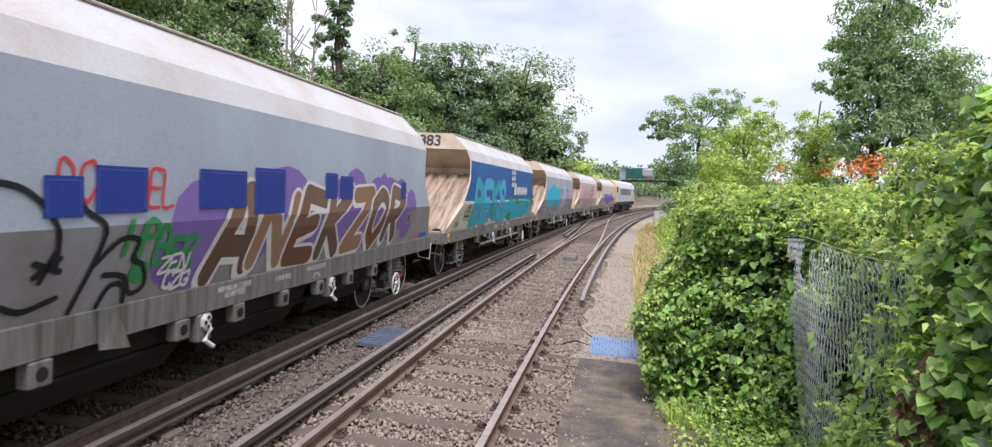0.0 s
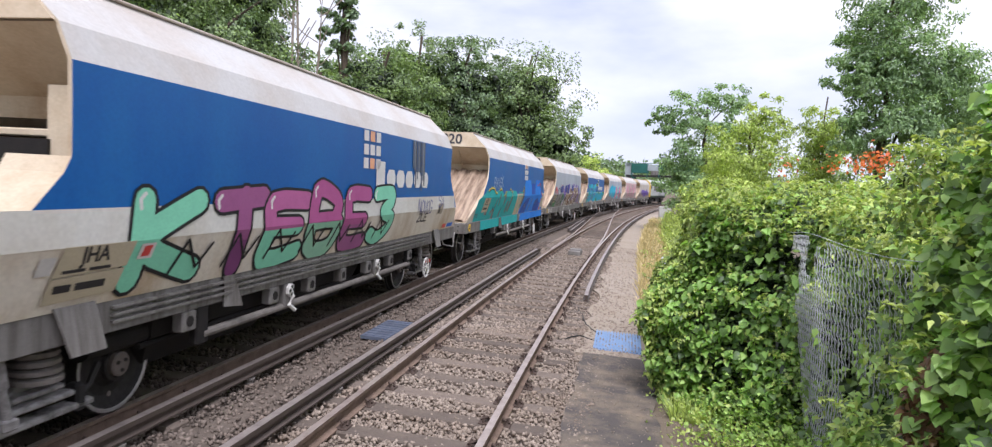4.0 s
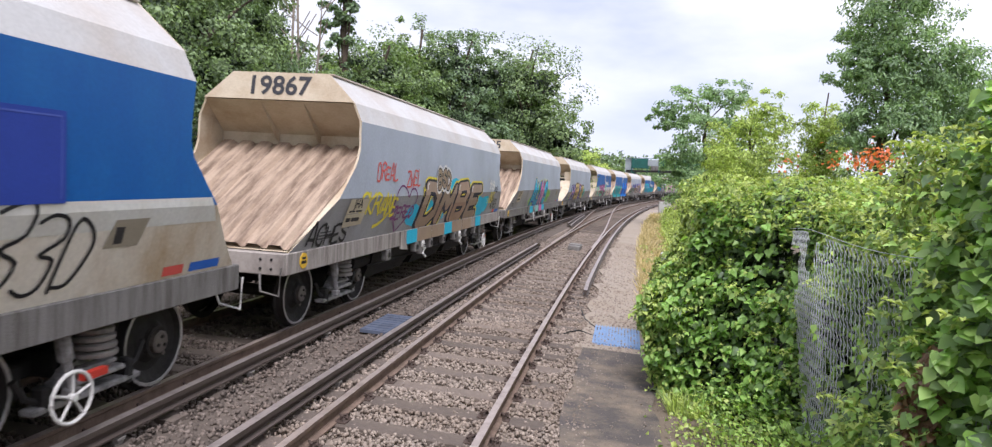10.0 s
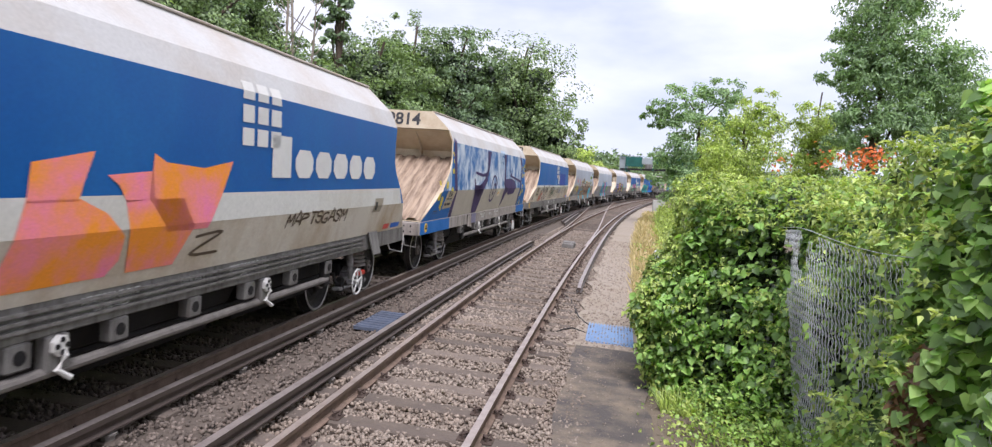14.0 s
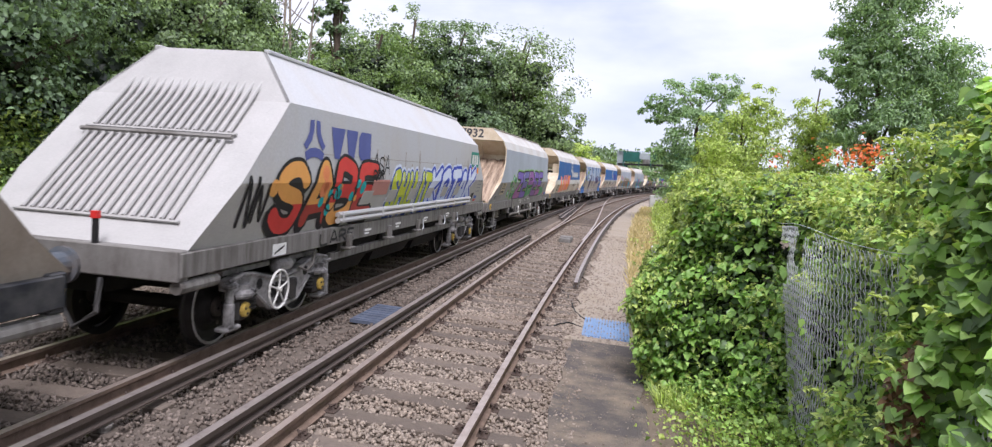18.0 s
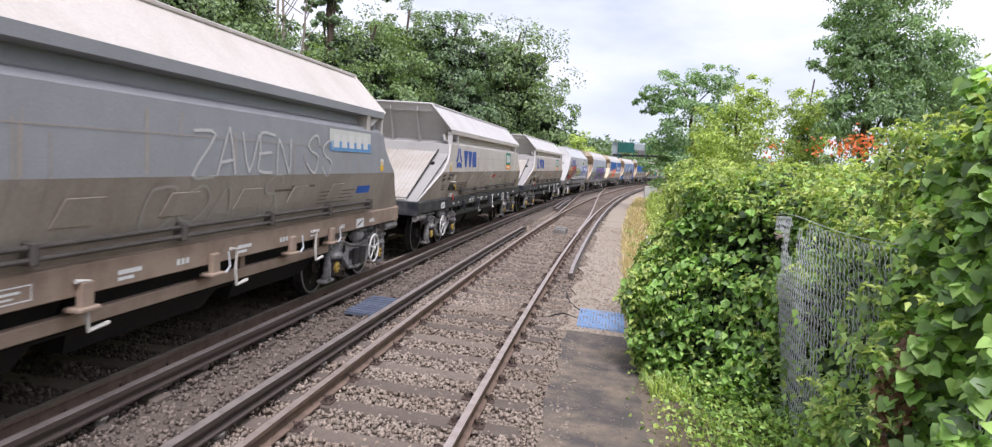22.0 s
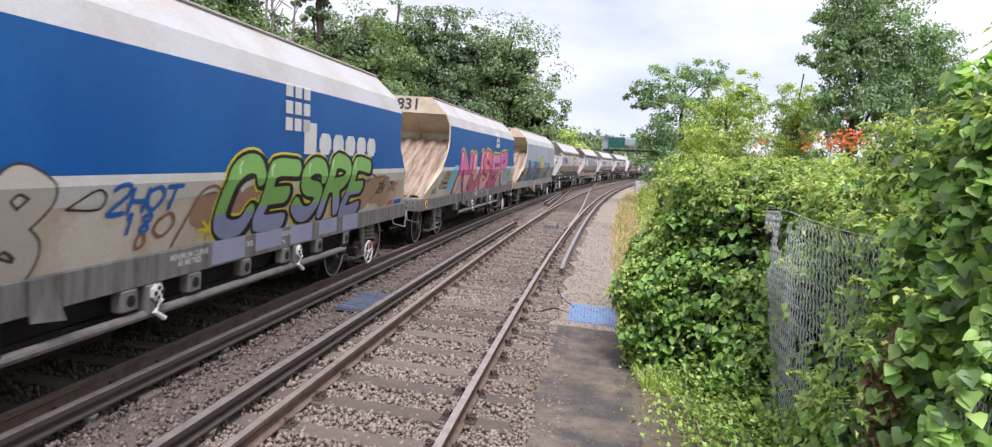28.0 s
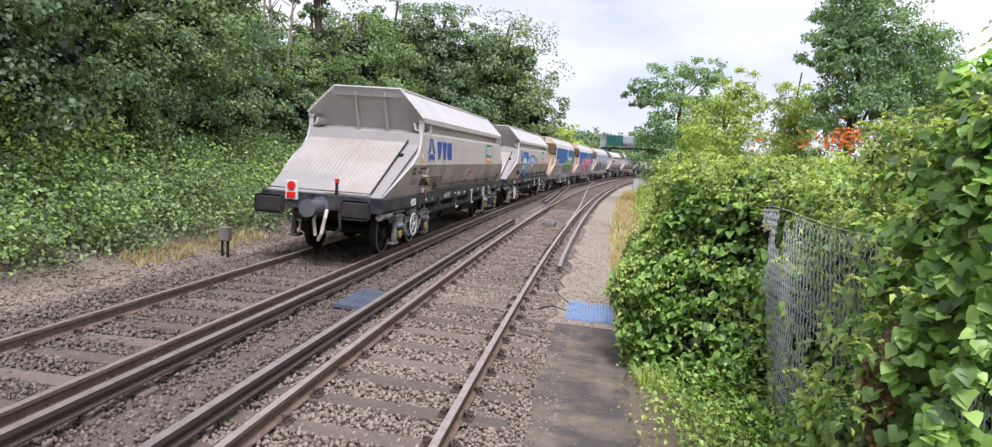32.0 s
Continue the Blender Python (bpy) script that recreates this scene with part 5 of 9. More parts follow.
def hand_wheel(x, y, z, r):
    sh = Shape()
    pts = [(x, y + r * math.cos(2 * math.pi * k / 20), z + r * math.sin(2 * math.pi * k / 20)) for k in range(21)]
    sh.tube(pts, 0.016, 6)
    for k in range(5):
        a = 2 * math.pi * k / 5 + 0.3
        sh.tube([(x, y, z), (x, y + r * math.cos(a), z + r * math.sin(a))], 0.012, 5)
    sh.lathe([(-0.02, 0.035), (0.03, 0.03)], (x, y, z), "x", 8)
    return sh


def inside_bogie():
    """A bogie with its frame inside the wheels, ring springs outside."""
    out = {}
    fr = Shape().box(-0.8, 0.8, -0.2, 0.2, 0.42, 0.66, 0, 0.03)
    for d in (-1, 1):
        fr.box(d * 0.5 - 0.07, d * 0.5 + 0.07, -1.25, 1.25, 0.42, 0.58, 0, 0.02)
    out["bogie_frame"] = fr.mesh("bogie_frame", [M_BOGIE2])
    for d in (-1, 1):
        x = d * 0.93
        out["spring_seat", d] = Shape().box(x - 0.11, x + 0.11, -0.34, 0.34, 0.40, 0.45, 0, 0.015).box(x - 0.10, x + 0.10, -0.24, 0.24, 0.49, 0.53, 0, 0.012).mesh("spring_seat", [M_BOGIE])
        out["spring_plank", d] = Shape().box(x - 0.09, x + 0.06, -0.60, 0.60, 0.25, 0.31, 0, 0.015).mesh("spring_plank", [M_BOGIE])
        out["cradle", d] = Shape().plate([(x, -0.30, 0.44), (x, -0.10, 0.60), (x, 0.10, 0.60), (x, 0.30, 0.44)], d * 0.10).mesh("cradle", [M_BOGIE])
        for e_ in (-1, 1):
            out["swing_link", d, e_] = Shape().box(x - 0.07, x + 0.06, e_ * 0.46 - 0.05, e_ * 0.46 + 0.05, 0.22, 0.46, 0, 0.02).tube([(x - 0.02, e_ * 0.50, 0.34), (x - 0.02, e_ * 0.62, 0.40), (x - 0.02, e_ * 0.72, 0.56)], 0.03, 6).mesh("swing_link", [M_BOGIE2])
            out["brake_block", d, e_] = Shape().box(d * 0.70 - 0.04, d * 0.70 + 0.05, e_ * 0.50, e_ * 0.56, 0.34, 0.62, 0, 0.02).mesh("brake_block", [M_BOGIE2])
        sp = Shape()
        for k in range(4):
            sp.lathe([(0, 0.15), (0.012, 0.20 - 0.01 * k), (0.045, 0.20 - 0.01 * k), (0.058, 0.15)], (d * 0.97, 0, 0.60 + 0.066 * k), "z", 18)
        out["ring_spring", d] = sp.mesh("ring_spring", [M_SPRING])
        dm = Shape()
        dm.tube([(d * 1.05, -0.42, 0.90), (d * 1.05, -0.37, 0.66)], 0.06, 10)
        dm.tube([(d * 1.05, -0.37, 0.66), (d * 1.05, -0.30, 0.40)], 0.04, 10)
        dm.box(d * 1.05 - 0.05, d * 1.05 + 0.05, -0.37, -0.24, 0.33, 0.42, 0, 0.015)
        out["damper", d] = dm.mesh("damper", [M_BOGIE])
    return out


def outside_bogie():
    """A cast bogie with its frame outside the wheels, coil springs and yellow axle caps."""
    out = {}
    out["bogie_frame"] = Shape().box(-0.9, 0.9, -0.22, 0.22, 0.42, 0.70, 0, 0.03).mesh("bogie_frame", [M_BOGIE2])
    for d in (-1, 1):
        x = d * 1.00
        low = [(-1.28, 0.70), (-1.02, 0.72), (-0.80, 0.66), (-0.60, 0.52), (-0.38, 0.36), (0.0, 0.33), (0.38, 0.36), (0.60, 0.52), (0.80, 0.66), (1.02, 0.72), (1.28, 0.70)]
        top = [(-1.30, 0.82), (-1.02, 0.87), (-0.76, 0.84), (-0.52, 0.78), (-0.36, 0.74), (0.0, 0.70), (0.36, 0.74), (0.52, 0.78), (0.76, 0.84), (1.02, 0.87), (1.30, 0.82)]
        fr = Shape()
        for k in range(10):
            q = [(x, *low[k]), (x, *low[k + 1]), (x, *top[k + 1]), (x, *top[k])]
            fr.plate(q if d > 0 else q[::-1], 0.13)
        fr.tube([(x + d * 0.13, y_, h_) for y_, h_ in low], 0.03, 6)
        fr.tube([(x + d * 0.13, y_, h_) for y_, h_ in top], 0.03, 6)
        out["side_frame", d] = fr.mesh("side_frame", [M_BOGIE])
        for k, (y_, h_, q) in enumerate(((-0.62, 0.70, 0.05), (-0.30, 0.56, 0.07), (0.30, 0.56, 0.07), (0.62, 0.70, 0.05))):
            out["frame_hole", d, k] = Shape().lathe([(0, q), (d * 0.006, q)], (x + d * 0.131, y_, h_), "x", 10).lathe([(0, q + 0.02), (d * 0.004, q + 0.02)], (x + d * 0.130, y_, h_), "x", 10, 1).mesh("frame_hole", [M_DARK, M_BOGIE2])
        out["brake_beam", d] = Shape().box(x - 0.10, x + 0.02, -1.25, 1.25, 0.86, 0.93, 0, 0.012).mesh("brake_beam", [M_BOGIE])
        out["brake_cylinder", d] = Shape().lathe([(-0.20, 0.05), (-0.18, 0.09), (0.14, 0.09), (0.16, 0.03), (0.34, 0.03)], (x + d * 0.10, 0.0, 0.86), "y", 12).mesh("brake_cylinder", [M_BOGIE])
        for k, y_ in enumerate((-0.16, 0.16)):
            out["spring_post", d, k] = Shape().lathe([(0.40, 0.075), (0.66, 0.075)], (x + d * 0.15, y_, 0), "z", 12).mesh("spring_post", [M_BOGIE2])
        for e_ in (-1, 1):
            out["axle_box", d, e_] = Shape().box(x - 0.05, x + 0.17, e_ * 1.02 - 0.15, e_ * 1.02 + 0.15, 0.32, 0.60, 0, 0.04).box(x - 0.02, x + 0.15, e_ * 1.02 - 0.19, e_ * 1.02 + 0.19, 0.56, 0.68, 0, 0.03).mesh("axle_box", [M_BOGIE2])
            out["damper", d, e_] = Shape().lathe([(0.28, 0.03), (0.30, 0.062), (0.56, 0.062), (0.57, 0.05), (0.78, 0.05)], (x + d * 0.13, e_ * 1.27, 0), "z", 12).box(x + d * 0.13 - 0.06, x + d * 0.13 + 0.06, e_ * 1.27 - 0.09, e_ * 1.27 + 0.09, 0.74, 0.80, 0, 0.015).mesh("damper", [M_BOGIE])
            out["damper_arm", d, e_] = Shape().box(min(x, x + d * 0.17), max(x, x + d * 0.17), min(e_ * 1.05, e_ * 1.36), max(e_ * 1.05, e_ * 1.36), 0.24, 0.30, 0, 0.02).mesh("damper_arm", [M_BOGIE])
            out["spring_cap", d, e_] = Shape().lathe([(0.60, 0.15), (0.63, 0.17), (0.66, 0.17), (0.70, 0.12), (0.76, 0.12)], (x + d * 0.10, e_ * 1.02, 0), "z", 14).mesh("spring_cap", [M_BOGIE])
            sp = Shape()
            for k in range(5):
                sp.lathe([(0, 0.055), (0.012, 0.08), (0.03, 0.08), (0.04, 0.055)], (d * 1.10, e_ * 0.78, 0.42 + 0.048 * k), "z", 12)
            out["coil_spring", d, e_] = sp.mesh("coil_spring", [M_BOGIE2])
            cp_ = Shape()
            cp_.lathe([(0, 0.09), (d * 0.035, 0.088), (d * 0.045, 0.07), (d * 0.047, 0.0)], (d * 1.17, e_ * 1.02, 0.46), "x", 14)
            for k in range(3):
                a = 2 * math.pi * k / 3 + 0.5
                cp_.lathe([(0, 0.016), (d * 0.012, 0.014)], (d * 1.216, e_ * 1.02 + 0.045 * math.cos(a), 0.46 + 0.045 * math.sin(a)), "x", 6, 1)
            out["axle_cap", d, e_] = cp_.mesh("axle_cap", [M_YELLOW, M_BOGIE2])
        out["brake_hose", d] = Shape().tube([(d * 1.20, 0.75, 0.98), (d * 1.22, 0.66, 0.80), (d * 1.20, 0.52, 0.72), (d * 1.18, 0.30, 0.80)], 0.018, 6).mesh("brake_hose", [M_SPRING])
    return out


INSIDE, OUTSIDE = inside_bogie(), outside_bogie()
spinning = []


def add_bogie(th, y, kind, half):
    bg = new("bogie", (INSIDE if kind == "in" else OUTSIDE)["bogie_frame"])
    bg.parent = th
    bg.matrix_basis = pose(0, y, 0)
    for k, me in (INSIDE if kind == "in" else OUTSIDE).items():
        if k != "bogie_frame":
            part(k[0], me, None, bg)
    for e_ in (-1, 1):
        ws = part("wheelset", WHEELSET, None, bg)
        ws.location = (0, e_ * half, 0.46)
        spinning.append((ws, th, y + e_ * half))
    return bg


def underframe_meshes():
    out = [("centre_sill", Shape().box(-0.25, 0.25, -7.2, 7.2, 0.70, 1.02).mesh("centre_sill", [M_DARK]), 0.0)]
    # chutes stretched almost end to end to block light from the far side
    chute = Shape()
    v = [(x * w, y * l, z) for z, w, l in ((1.03, 1.10, 1.29), (0.66, 0.98, 1.16), (0.62, 0.94, 1.16), (0.34, 0.78, 1.02)) for x, y in ((1, -1), (1, 1), (-1, 1), (-1, -1))]
    chute.add(v, [(4 * j + (i + 1) % 4, 4 * j + i, 4 * j + 4 + i, 4 * j + 4 + (i + 1) % 4) for j in range(3) for i in range(4)] + [(15, 14, 13, 12)])
    me = chute.mesh("hopper_chute", [M_DARK])
    out += [("hopper_chute", me, -2.6 + 2.6 * k) for k in range(3)]
    out.append(("air_tank", Shape().lathe([(-0.62, 0.05), (-0.6, 0.16), (0.6, 0.16), (0.62, 0.05)], (0.82, -3.9, 0.74), "y", 14).mesh("air_tank", [M_DARK]), 0.0))
    out.append(("air_tank", Shape().lathe([(-0.52, 0.05), (-0.5, 0.16), (0.5, 0.16), (0.52, 0.05)], (-0.7, 3.9, 0.74), "y", 14).mesh("air_tank", [M_DARK]), 0.0))
    out.append(("deck", Shape().box(-1.10, 1.10, -7.1, 6.7, 1.02, 1.15).mesh("deck", [M_DARK]), 0.0))
    out.append(("brake_rod", Shape().tube([(0.95, -3.9, 0.60), (0.95, 3.9, 0.60)], 0.03, 6).mesh("brake_rod", [M_DARK]), 0.0))
    return out


UNDER = underframe_meshes()


def add_underframe(th, lift):
    for name, me, y in UNDER:
        part(name, me, None, th).location = (0, y, lift)


def loft(sh, levels, mats_of, inset=0.0, sides=(1, -1)):
    """The outer skin up both sides, band by band."""
    for sx in sides:
        for (h0, w0, *l0), (h1, w1, *l1) in zip(levels, levels[1:]):
            q = [(sx * (w0 - inset), -l0[0], h0), (sx * (w0 - inset), l0[-1], h0), (sx * (w1 - inset), l1[-1], h1), (sx * (w1 - inset), -l1[0], h1)]
            sh.add(q, [(0, 1, 2, 3) if (sx > 0) == (inset == 0) else (3, 2, 1, 0)], mats_of((h0 + h1) / 2))


def corrugated(x0, x1, y0, h0, y1, h1, ribs, depth, sign, mat=0, taper=0.91):
    """A ribbed sheet that slopes from (y0, h0) up to (y1, h1)."""
    sh = Shape()
    w = (x1 - x0) / ribs
    up = Vector((0, -(h1 - h0), abs(y1 - y0))).normalized()
    up = Vector((0, sign * abs(up.y), abs(up.z)))
    xs = []
    for k in range(ribs):
        xs += [(x0 + w * k, 0), (x0 + w * (k + 0.14), depth), (x0 + w * (k + 0.66), depth), (x0 + w * (k + 0.80), 0)]
    xs.append((x1, 0))
    segs = [(0.0, 0.0), (0.66, 0.0), (0.665, -0.012), (1.0, -0.012)]
    for t, lift in segs:
        for x, d in xs:
            p = Vector((x * (taper + (1 - taper) * t), y0 + (y1 - y0) * t, h0 + (h1 - h0) * t)) + up * (d + lift)
            sh.v.append(tuple(p))
    n = len(xs)
    for j in range(len(segs) - 1):
        for i in range(n - 1):
            q = (j * n + i, j * n + i + 1, (j + 1) * n + i + 1, (j + 1) * n + i)
            sh.f.append(q if sign < 0 else tuple(reversed(q)))
            sh.m.append(mat)
    return sh


def number_panel(th, body, h, sign, m_text, shift=0.0):
    me = flat_text(body, 0.40, 0.009)
    sh = Shape()
    sh.add([(-sign * v.co.x * 1.06, sign * (5.36 + 0.1667 * (3.70 - h - v.co.y) + 0.038) + shift, h + v.co.y) for v in me.vertices], [tuple(p.vertices) for p in me.polygons])
    bpy.data.meshes.remove(me)
    part("number", sh, m_text, th, "dark painted wagon number")


def jha_wagon(label, upper, lower, number="", variant=False, sole=None, walkway=False, roof=None, cream=None, seed=0, split=None, stripe=False, pipe=True):
    """A bogie stone hopper with sloping ribbed ends under a hood."""
    th = tagged(new("hopper_wagon"), label, "railway wagon", group="stone train")
    lv = JHA_LOW if variant else JHA
    roof = roof or M_ROOF
    cream = cream or M_TAN
    sole = sole or M_FRAME
    band = split or lv[2][0]
    body = Shape()
    loft(body, lv, lambda h: 2 if h > 3.01 else (1 if h > band else 0))
    part("body", body, [lower, upper, roof], th)
    rim = Shape()
    loft(rim, lv, lambda h: 0, 0.035)
    for sx in (-1, 1):
        for sy in (-1, 1):
            for (h0, w0, *a0), (h1, w1, *a1) in zip(lv, lv[1:]):
                l0, l1 = (a0[0], a1[0]) if sy < 0 else (a0[-1], a1[-1])
                rim.add([(sx * w0, sy * l0, h0), (sx * (w0 - 0.035), sy * l0, h0), (sx * (w1 - 0.035), sy * l1, h1), (sx * w1, sy * l1, h1)], [(0, 1, 2, 3) if sx * sy < 0 else (3, 2, 1, 0)])
        part("top_rail", Shape().box(sx * 0.80 - 0.05, sx * 0.80 + 0.05, -lv[-1][2], 5.72, 3.685, 3.715, 0, 0.01), TOPDIRT, th)
    rim.add([(-0.8, 0.06 - lv[-1][2], 3.45), (0.8, 0.06 - lv[-1][2], 3.45), (0.8, 5.66, 3.45), (-0.8, 5.66, 3.45)], [(0, 1, 2, 3)])
    part("inner_lining", rim, cream, th)
    for s_ in (-1, 1):
        hood = Shape()
        on = Matrix.Translation((0, 0.37 if s_ > 0 else 0.23 * variant, 0))      # the front end stands further out above
        back = -0.42 if s_ > 0 else 0.0                             # and less far out below
        y = s_ * 5.43
        hood.plate([(-0.79, s_ * 5.36, 3.70), (0.79, s_ * 5.36, 3.70), (1.24, y, 3.28), (-1.24, y, 3.28)] if s_ > 0 else [(0.79, s_ * 5.36, 3.70), (-0.79, s_ * 5.36, 3.70), (-1.24, y, 3.28), (1.24, y, 3.28)], 0.03)
        yb = s_ * 4.78
        hood.add([(-1.24, y, 3.27), (1.24, y, 3.27), (1.33, yb, 2.80), (-1.33, yb, 2.80)], [(0, 1, 2, 3)])
        hood.add([(-1.33, yb, 2.80), (1.33, yb, 2.80), (1.33, yb, 2.62), (-1.33, yb, 2.62)], [(0, 1, 2, 3)])
        part("hood", hood, cream, th, "dusty cream end hood", m=on)
        if variant:
            bar = Shape()
            bar.box(-1.0, 1.0, min(s_ * 5.15, s_ * 4.8), max(s_ * 5.15, s_ * 4.8), 2.46, 2.52, 0, 0.01)
            for sx in (-1, 1):
                bar.box(sx * 1.16 - 0.19, sx * 1.16 + 0.19, min(s_ * 5.2, s_ * 5.15), max(s_ * 5.2, s_ * 5.15), 2.2, 2.85)
            part("cross_bar", bar, cream, th, m=on)
        else:
            for gx in (-0.30, 0.42):
                part("gusset", Shape().plate([(gx, s_ * 5.42, 3.25), (gx, yb, 2.80), (gx, yb, 2.66), (gx, s_ * 4.9, 2.72)], 0.015), cream, th, m=on)
        foot = 0.17 if variant and s_ < 0 else back
        ribs, wd = (24, 1.0) if variant else (8, 1.32)
        top_h, top_y = (2.30, s_ * 5.05 + on.translation.y + 0.12 * (s_ < 0)) if variant else (2.62, s_ * 4.80 + on.translation.y)
        part("slope_sheet", corrugated(-wd, wd, s_ * 7.22 + foot, 1.22, top_y, top_h, ribs, 0.025 if variant else 0.06, s_), M_SLOPE, th, "scuffed ribbed slope sheet")
        sheet_y = lambda h: (s_ * 7.22 + foot) + (top_y - s_ * 7.22 - foot) * (h - 1.22) / (top_h - 1.22)
        if not variant:
            rows = [(1.205, 1.19), (1.50, 1.275), (1.855, 1.37), (2.30, 1.37), (2.62, 1.365)]
            pts = [(x * w, sheet_y(h) - s_ * 0.012, h - 0.012) for h, w in rows for x in (-1, 1)]
            part("slope_margin", Shape().add(pts, [(2 * k, 2 * k + 1, 2 * k + 3, 2 * k + 2) for k in range(4)]), cream, th)
        if variant and s_ < 0:
            edge = Shape()
            for (h0, w0, l0, _), (h1, w1, l1, _) in zip(lv[:5], lv[1:6]):
                edge.add([(0.8, 0.02 - l0, h0), (w0 - 0.01, 0.02 - l0, h0), (w1 - 0.01, 0.02 - l1, h1), (0.8, 0.02 - l1, h1)], [(0, 1, 2, 3)])
            part("slope_flange", edge, cream, th)
        if variant:
            part("slope_margin", Shape().add([(-1.2, s_ * 7.2 + foot, 1.215), (1.2, s_ * 7.2 + foot, 1.215), (1.33, top_y, 2.295), (-1.33, top_y, 2.295)], [(0, 1, 2, 3)]), cream, th)
            part("dark_slot", Shape().box(-1.0, 1.0, min(s_ * 4.7, s_ * 5.0), max(s_ * 4.7, s_ * 5.0), 2.28, 2.44), M_DARK, th)
        head = Shape().box(-1.22, 1.22, min(s_ * 7.18, s_ * 7.35) + back, max(s_ * 7.18, s_ * 7.35) + back, 0.90, 1.18, 0, 0.012)
        for hx in (-1.05, -0.9, 0.9, 1.05):
            for hz in (0.98, 1.10):
                head.lathe([(0, 0.018), (s_ * 0.012, 0.018)], (hx, s_ * 7.35 + back, hz), "y", 6, 1)
        part("headstock", head, [sole, M_DARK], th)
        coup = Shape().box(-0.12, 0.12, min(s_ * 7.3 + back, s_ * 7.66), max(s_ * 7.3 + back, s_ * 7.66), 0.93, 1.13, 0, 0.03)
        part("coupling", coup, M_BOGIE2, th)
        part("brake_hose", Shape().tube([(0.35, s_ * 7.3, 0.95), (0.42, s_ * 7.5, 0.72), (0.3, s_ * 7.62, 0.62)], 0.03, 6), M_BOGIE2, th)
        part("shunter_step", Shape().tube([(0.9, s_ * 7.36, 0.92), (0.95, s_ * 7.42, 0.70), (1.2, s_ * 7.42, 0.66), (1.22, s_ * 7.42, 1.02)], 0.015, 6), M_WHITE if s_ > 0 else M_FRAME, th, m=Matrix.Translation((0, back, 0)))
        if number:
            number_panel(th, number, 3.43 if variant else 3.49, s_, paint(62, 62, 66), on.translation.y)
        add_bogie(th, s_ * 5.06, "in", 1.05)
    for sx in (-1, 1):
        part("solebar", Shape().box(min(sx * 1.12, sx * 1.23), max(sx * 1.12, sx * 1.23), -7.30, 6.84, 0.90, 1.18, 0, 0.01), sole, th)
    add_underframe(th, 0.0)
    for k, y in enumerate((-3.55, -1.9, -0.9, 0.15, 1.2, 2.3, 3.4)):
        br = Shape().box(1.12, 1.24, y - 0.11, y + 0.11, 0.70, 0.90, 0, 0.015)
        br.lathe([(0, 0.055), (0.006, 0.055)], (1.241, y, 0.80), "x", 10, 1)
        if k % 3 == 1:
            br.tube([(1.25, y + 0.33, 0.86), (1.29, y + 0.36, 0.74), (1.27, y + 0.30, 0.64), (1.30, y + 0.40, 0.56)], 0.026, 6, 2)
            br.lathe([(0, 0.085), (0.03, 0.085), (0.04, 0.06)], (1.25, y + 0.33, 0.82), "x", 7, 2)
            for a in range(4):
                br.lathe([(0, 0.024), (0.006, 0.024)], (1.29, y + 0.33 + 0.048 * math.cos(1.57 * a), 0.82 + 0.048 * math.sin(1.57 * a)), "x", 6, 1)
            br.box(1.14, 1.25, y + 0.22, y + 0.45, 0.62, 0.90, 0, 0.015)
        part("door_gear", br, [M_FRAME, M_DARK, M_WHITE], th)
    part("flap", Shape().plate([(1.24, -3.0, 0.85), (1.29, -2.72, 0.82), (1.24, -2.82, 1.17), (1.24, -3.02, 1.17)], 0.02), sole, th)
    if pipe:
        part("side_pipe", Shape().tube([(1.20, -3.3, 0.62), (1.20, 3.4, 0.62)], 0.045, 10), M_SPRING, th)
    for y in (-3.3, 3.4) if pipe else ():
        part("pipe_hanger", Shape().box(1.13, 1.23, y - 0.12, y + 0.08, 0.52, 0.92, 0, 0.02), M_DARK, th)
    part("hand_wheel", hand_wheel(1.24, 4.55, 0.42, 0.2), M_WHITE, th)
    part("brake_lever", Shape().box(1.16, 1.22, 4.7, 4.95, 0.50, 0.56), M_REDLEVER, th)
    part("end_disc", Shape().lathe([(0, 0.105), (0.008, 0.105)], (1.231, -6.85, 1.05), "x", 18).box(1.239, 1.241, -6.90, -6.80, 1.07, 1.10, 1).box(1.239, 1.241, -6.92, -6.78, 1.01, 1.05, 1), [M_DISC, M_DARK], th, "yellow owner's disc with black lettering")
    if walkway:
        for z in (0.98, 1.04, 1.10):
            part("step_rail", Shape().box(1.24, 1.27, -4.6, 4.7, z, z + 0.025), M_FRAME, th)
        for y in (-4.9, 5.2):
            part("step_bracket", Shape().plate([(1.25, y - 0.3, 1.20), (1.32, y - 0.2, 0.82), (1.32, y + 0.15, 0.82), (1.25, y + 0.1, 1.20)], 0.02), M_FRAME, th)
    bd = Decals(lv)
    board = paint(182, 170, 144)
    ink = paint(48, 46, 46)
    dy, dh = (0.46, -0.18) if variant else (0.0, 0.0)
    bd.group("data_board", "cream data board with black lettering")
    bd.poly([(-5.76 + dy, 1.62 + dh), (-5.02 + dy, 1.64 + dh), (-4.96 + dy, 1.845 + dh), (-5.70 + dy, 1.845 + dh)], board, 6)
    bd.poly([(-5.80 + dy, 1.42 + dh), (-5.08 + dy, 1.44 + dh), (-5.03 + dy, 1.63 + dh), (-5.77 + dy, 1.61 + dh)], board, 6)
    bd.text("JHA", -5.38 + dy, 1.765 + dh, 0.17 if variant else 0.19, ink, 8, 0.004)
